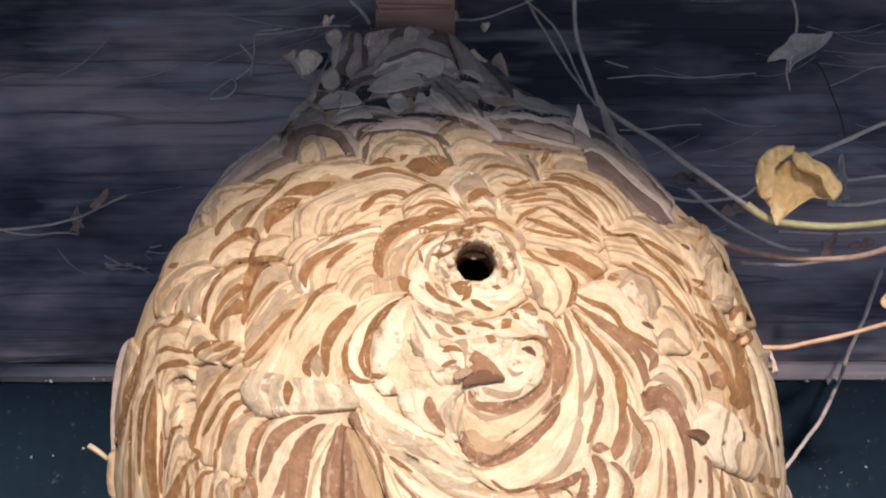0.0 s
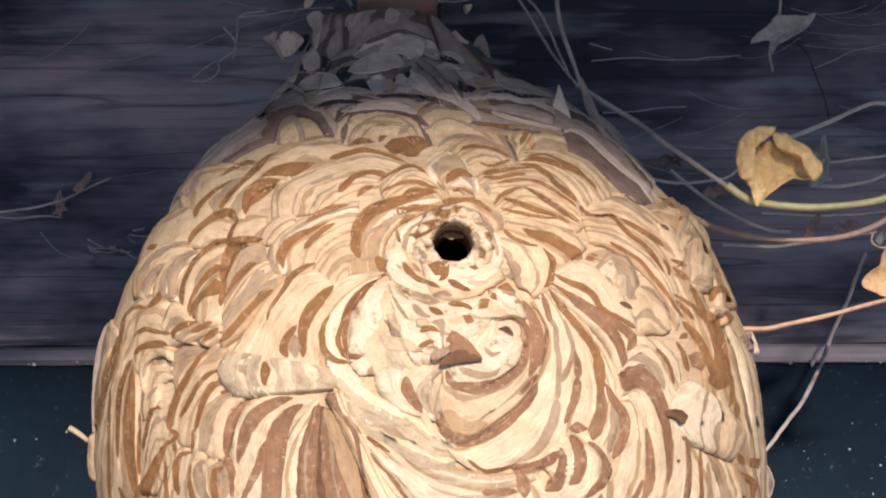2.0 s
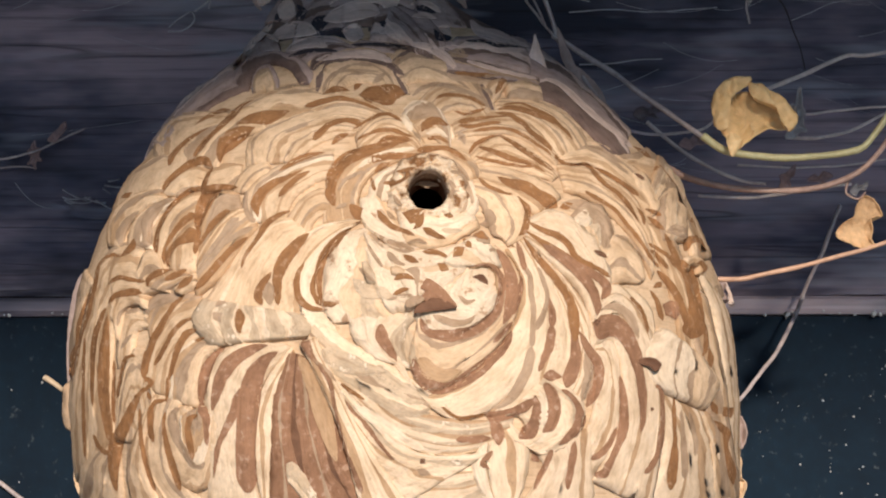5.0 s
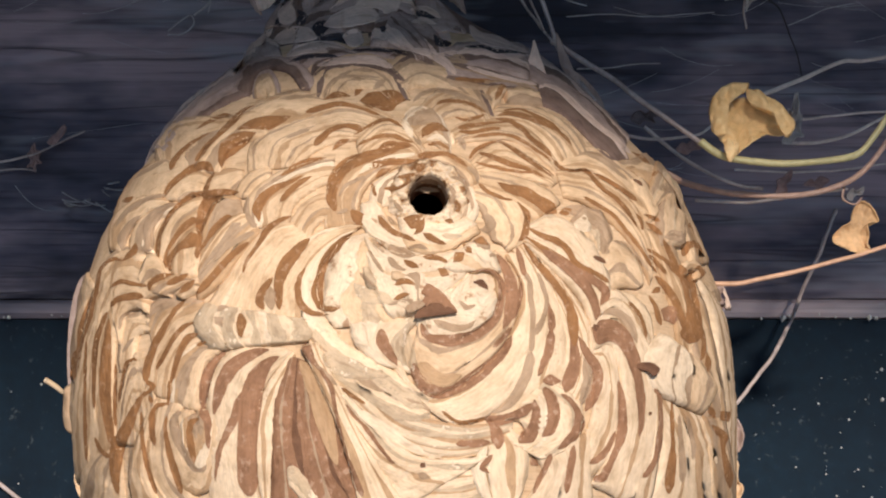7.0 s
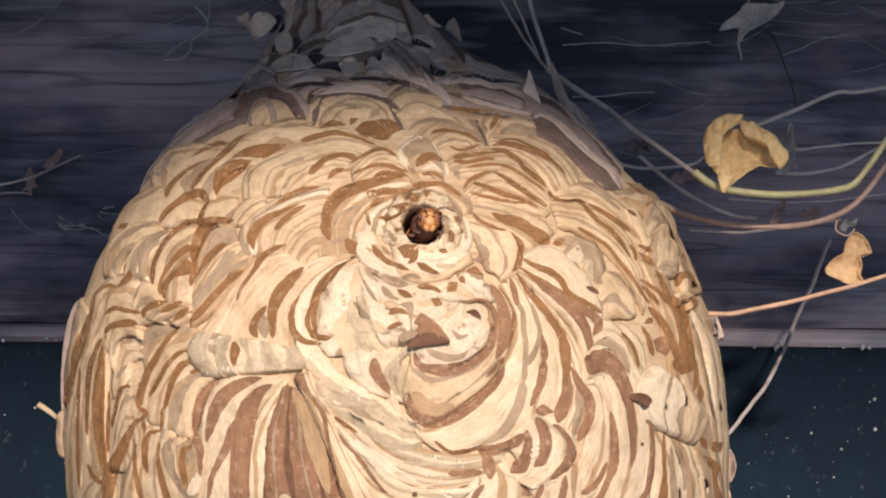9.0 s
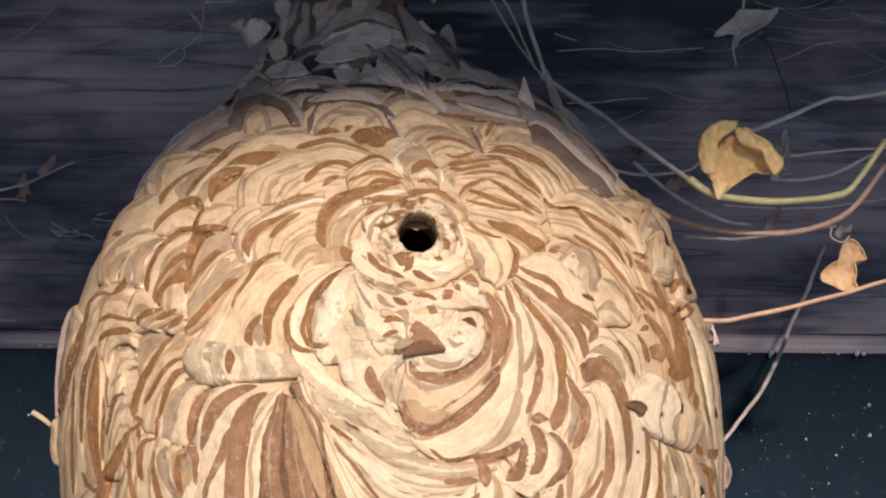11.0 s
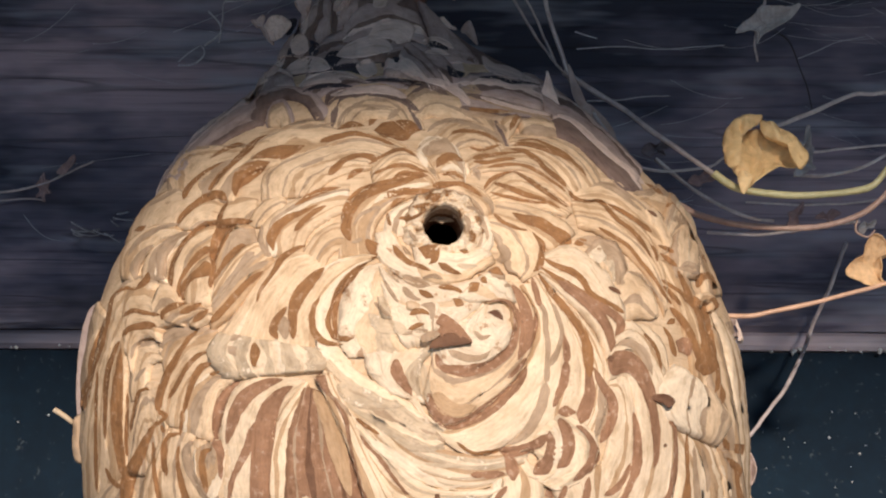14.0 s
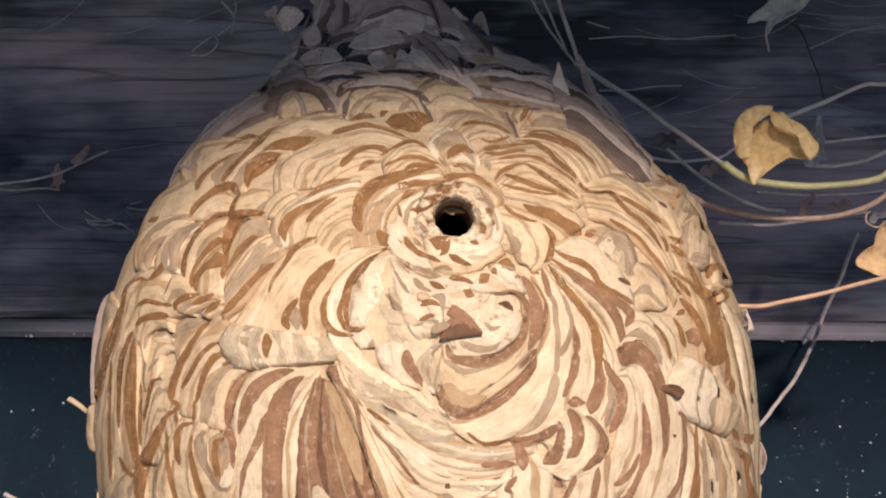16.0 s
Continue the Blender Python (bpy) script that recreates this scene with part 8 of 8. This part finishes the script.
def chips(name, mat, places, label):
    """Small crumbs: dented little lumps."""
    bm = bmesh.new()
    for (x, y, z), r in places:
        made = bmesh.ops.create_icosphere(bm, subdivisions=1, radius=r, matrix=Matrix.Translation((x, y, z)))
        for v in made["verts"]:
            v.co += Vector((noise.noise(v.co * 2500), 0.5 * noise.noise(v.co * 2100), noise.noise(v.co * 2300))) * r * 0.7
    return tagged(obj(name, bm, mat), label, "dust", kind="stuff")


places = []
for k in range(260):
    places.append(((rng.uniform(0.085, 0.24), 0.0890, rng.uniform(-0.12, 0.035) - rng.random() ** 2 * 0.03), rng.choice((0.00016, 0.0002, 0.0002, 0.0003, 0.0003, 0.0004, 0.0005, 0.0008))))
for k in range(50):
    places.append(((rng.uniform(-0.24, -0.09), 0.0890, rng.uniform(-0.12, 0.03)), rng.choice((0.0003, 0.0004, 0.0005, 0.0010))))
for k in range(34):
    x = rng.choice((rng.uniform(-0.2, -0.08), rng.uniform(0.09, 0.2)))
    places.append(((x, 0.0855 + rng.uniform(0, 0.003), 0.0425 + rng.uniform(-0.0006, 0.001)), rng.choice((0.0005, 0.0008, 0.0013))))
chips("dust_crumbs", FLECK, places, "pale crumbs and cobweb dust on the dark wall")


# ---- the hornet at the entrance; it faces -y, its head at the origin ----
def insect(name, pale, dark, scale, rough):
    m = plain(name, pale, dark, scale, rough, 0.0001)
    m.node_tree.nodes["Principled BSDF"].inputs["Specular IOR Level"].default_value = 0.5
    return m


AMBER = insect("amber_shell", (0.40, 0.16, 0.055), (0.26, 0.10, 0.035), 900.0, 0.4)
FACE = insect("yellow_face", (0.74, 0.38, 0.13), (0.58, 0.27, 0.085), 900.0, 0.4)
UMBER = insect("dark_brown_shell", (0.23, 0.115, 0.085), (0.13, 0.062, 0.048), 700.0, 0.45)
EYE = insect("dark_eye", (0.10, 0.038, 0.022), (0.05, 0.02, 0.014), 1500.0, 0.2)
WING = insect("smoky_wing", (0.22, 0.14, 0.06), (0.12, 0.07, 0.03), 500.0, 0.3)


def lump(at, size, turn=(0, 0, 0), square=1.0, pinch=0.0, count=20):
    """A rounded body part: an ellipsoid, squared off or narrowed towards its front (mm)."""
    bm = bmesh.new()
    bmesh.ops.create_uvsphere(bm, u_segments=count, v_segments=count * 2 // 3, radius=1)
    m = pose(*at, *turn)
    for v in bm.verts:
        p = Vector([math.copysign(abs(c) ** square, c) for c in v.co])
        k = 1 + pinch * p.y
        v.co = m @ Vector((p.x * size[0] * k, p.y * size[1], p.z * size[2] * k)) / 1000
    return bm


hornet = tagged(new("hornet"), "brown and amber hornet with a yellow face at the entrance", "hornet")
head = obj("head", lump((0, 0, 0), (3.0, 1.9, 2.9), square=0.85), AMBER, hornet, "amber head")
obj("face_plate", lump((0, -1.35, -0.75), (1.35, 0.95, 1.45), square=0.8), FACE, head, "yellow face plate")
obj("brow", lump((0, -1.6, 1.0), (1.6, 0.6, 0.55), square=0.9), FACE, head, "orange yellow brow")
for s in (-1, 1):
    obj("eye", lump((s * 2.45, -0.5, 0.35), (0.62, 1.2, 1.75), (0, s * 14, s * 16)), EYE, head, "dark brown eye")
    obj("brow_dash", lump((s * 0.75, -1.75, 0.25), (0.55, 0.35, 0.30), (0, s * 30, 0)), EYE, head, "dark mark between the eyes")
    obj("mandible", lump((s * 0.75, -1.25, -2.5), (0.75, 0.8, 1.0), (0, s * 24, 0)), FACE, head, "orange yellow mandible")
    path = [(s * 0.7, -1.8, 0.8), (s * 1.6, -3.0, 1.9), (s * 3.0, -3.4, 2.3), (s * 4.6, -3.6, 2.0), (s * 6.0, -3.7, 1.5)]
    obj("antenna", tube(np.array(path) / 1000, 0.00024, sides=6), UMBER, head, "thin dark antenna")
obj("thorax", lump((0, 6.2, -0.4), (3.7, 4.6, 3.7)), UMBER, hornet, "dark brown thorax")
obj("neck_ring", lump((0, 2.2, -0.1), (2.4, 1.2, 2.3)), UMBER, hornet)
obj("abdomen", lump((0, 17.5, -1.4), (4.0, 7.6, 3.9), pinch=-0.12), FACE, hornet, "yellow banded abdomen")
for k, y in enumerate((11.6, 14.2, 17.2)):
    obj("abdomen_band", lump((0, y, -1.4), (3.4 + 0.32 * k, 0.9, 3.35 + 0.3 * k)), UMBER, hornet, "dark brown band")
for s in (-1, 1):
    for n, (root, knee, foot) in enumerate((((2.2, 3.6, -2.4), (3.6, 0.6, -3.2), (2.6, -2.2, -4.2)), ((2.6, 6.0, -3.0), (4.2, 6.6, -3.0), (4.0, 2.6, -4.0)),
                                            ((2.4, 8.4, -2.8), (3.8, 12.6, -2.0), (4.0, 16.0, -4.0)))):
        p = np.array((root, [(a + b) / 2 for a, b in zip(root, knee)], knee, [(a + b) / 2 for a, b in zip(knee, foot)], foot)) * (s, 1, 1)
        obj("leg", tube(p / 1000, 0.00055, sides=6, taper=0.5), UMBER, hornet, "dark brown jointed leg")
    wing = bmesh.new()
    rings = []
    for i in range(12):
        f = i / 11
        w = 1.6 * math.sin(math.pi * min(1, f * 0.9 + 0.08)) ** 0.7
        rings.append([Vector((s * (1.6 + 1.0 * f + w * q), 5.0 + 15 * f, 3.4 - 1.6 * f - 0.5 * abs(q))) / 1000 for q in (-1, -0.5, 0, 0.5, 1)])
    wing.free()
    ob = obj("wing", smooth_bm(rings, closed=False), WING, hornet, "smoky brown folded wing")
    ob.modifiers.new("thick", "SOLIDIFY").thickness = 0.00008


def at_entry(right, up, out, rx=0, ry=0, rz=0):
    """A pose in mm to the right of, above and out from the entrance, facing out of it."""
    p = ENTRY - Vector((0, 0, 0.0)) + side * -right / 1000 + rise * up / 1000 + HOLE_OUT * out / 1000
    return Matrix.Translation(p) @ pose(0, 0, 0, rx, ry, rz)


def motions():
    """The hornet waits inside, climbs to the entrance, looks out, crawls out and flies off."""
    walk(hornet, [
        (0.0, at_entry(0.5, -6.0, -30, 8)), (8.0, at_entry(0.5, -6.0, -30, 8)), (8.2, at_entry(0.2, -5.2, -17, 6)),
        (8.3, at_entry(0.0, -3.6, -10.5, 4)), (8.4, at_entry(0.2, -2.6, -8.0, 2, 0, 6)), (8.5, at_entry(-1.1, -1.8, -6.0, 0, 0, -8)),
        (8.6, at_entry(-0.5, -0.6, -4.5, -4)), (8.7, at_entry(0.4, 1.3, -1.6, -6, 0, 4)), (8.8, at_entry(0.0, 1.4, -0.8, -6)),
        (8.9, at_entry(1.0, 0.9, 0.4, -4, 0, 8)), (9.0, at_entry(1.4, 0.8, 1.4, 0, 0, 10)), (9.1, at_entry(2.0, 0.8, 2.4, 2, 0, 12)),
        (9.2, at_entry(2.5, 0.5, 3.2, 2, 0, 14)), (9.5, at_entry(4.6, -0.4, 6.0, 4, 0, 22)), (9.8, at_entry(6.5, -1.5, 14.0, 4, 0, 30)),
        (10.1, at_entry(8.0, -1.5, 25.0, 6, 0, 36)), (10.4, at_entry(60, 10, 120, 0, 0, 40)), (10.7, at_entry(190, 30, 400, 0, 0, 30)),
        (11.2, at_entry(320, 20, 1250, 0, 0, 25)), (13.0, at_entry(1500, -900, 3000, 0, 0, 30)), (14.0, at_entry(2500, -2034, 4000, 0, 0, 30)),
        (16.0, at_entry(2500, -2034, 4000, 0, 0, 30)),
    ])


motions()
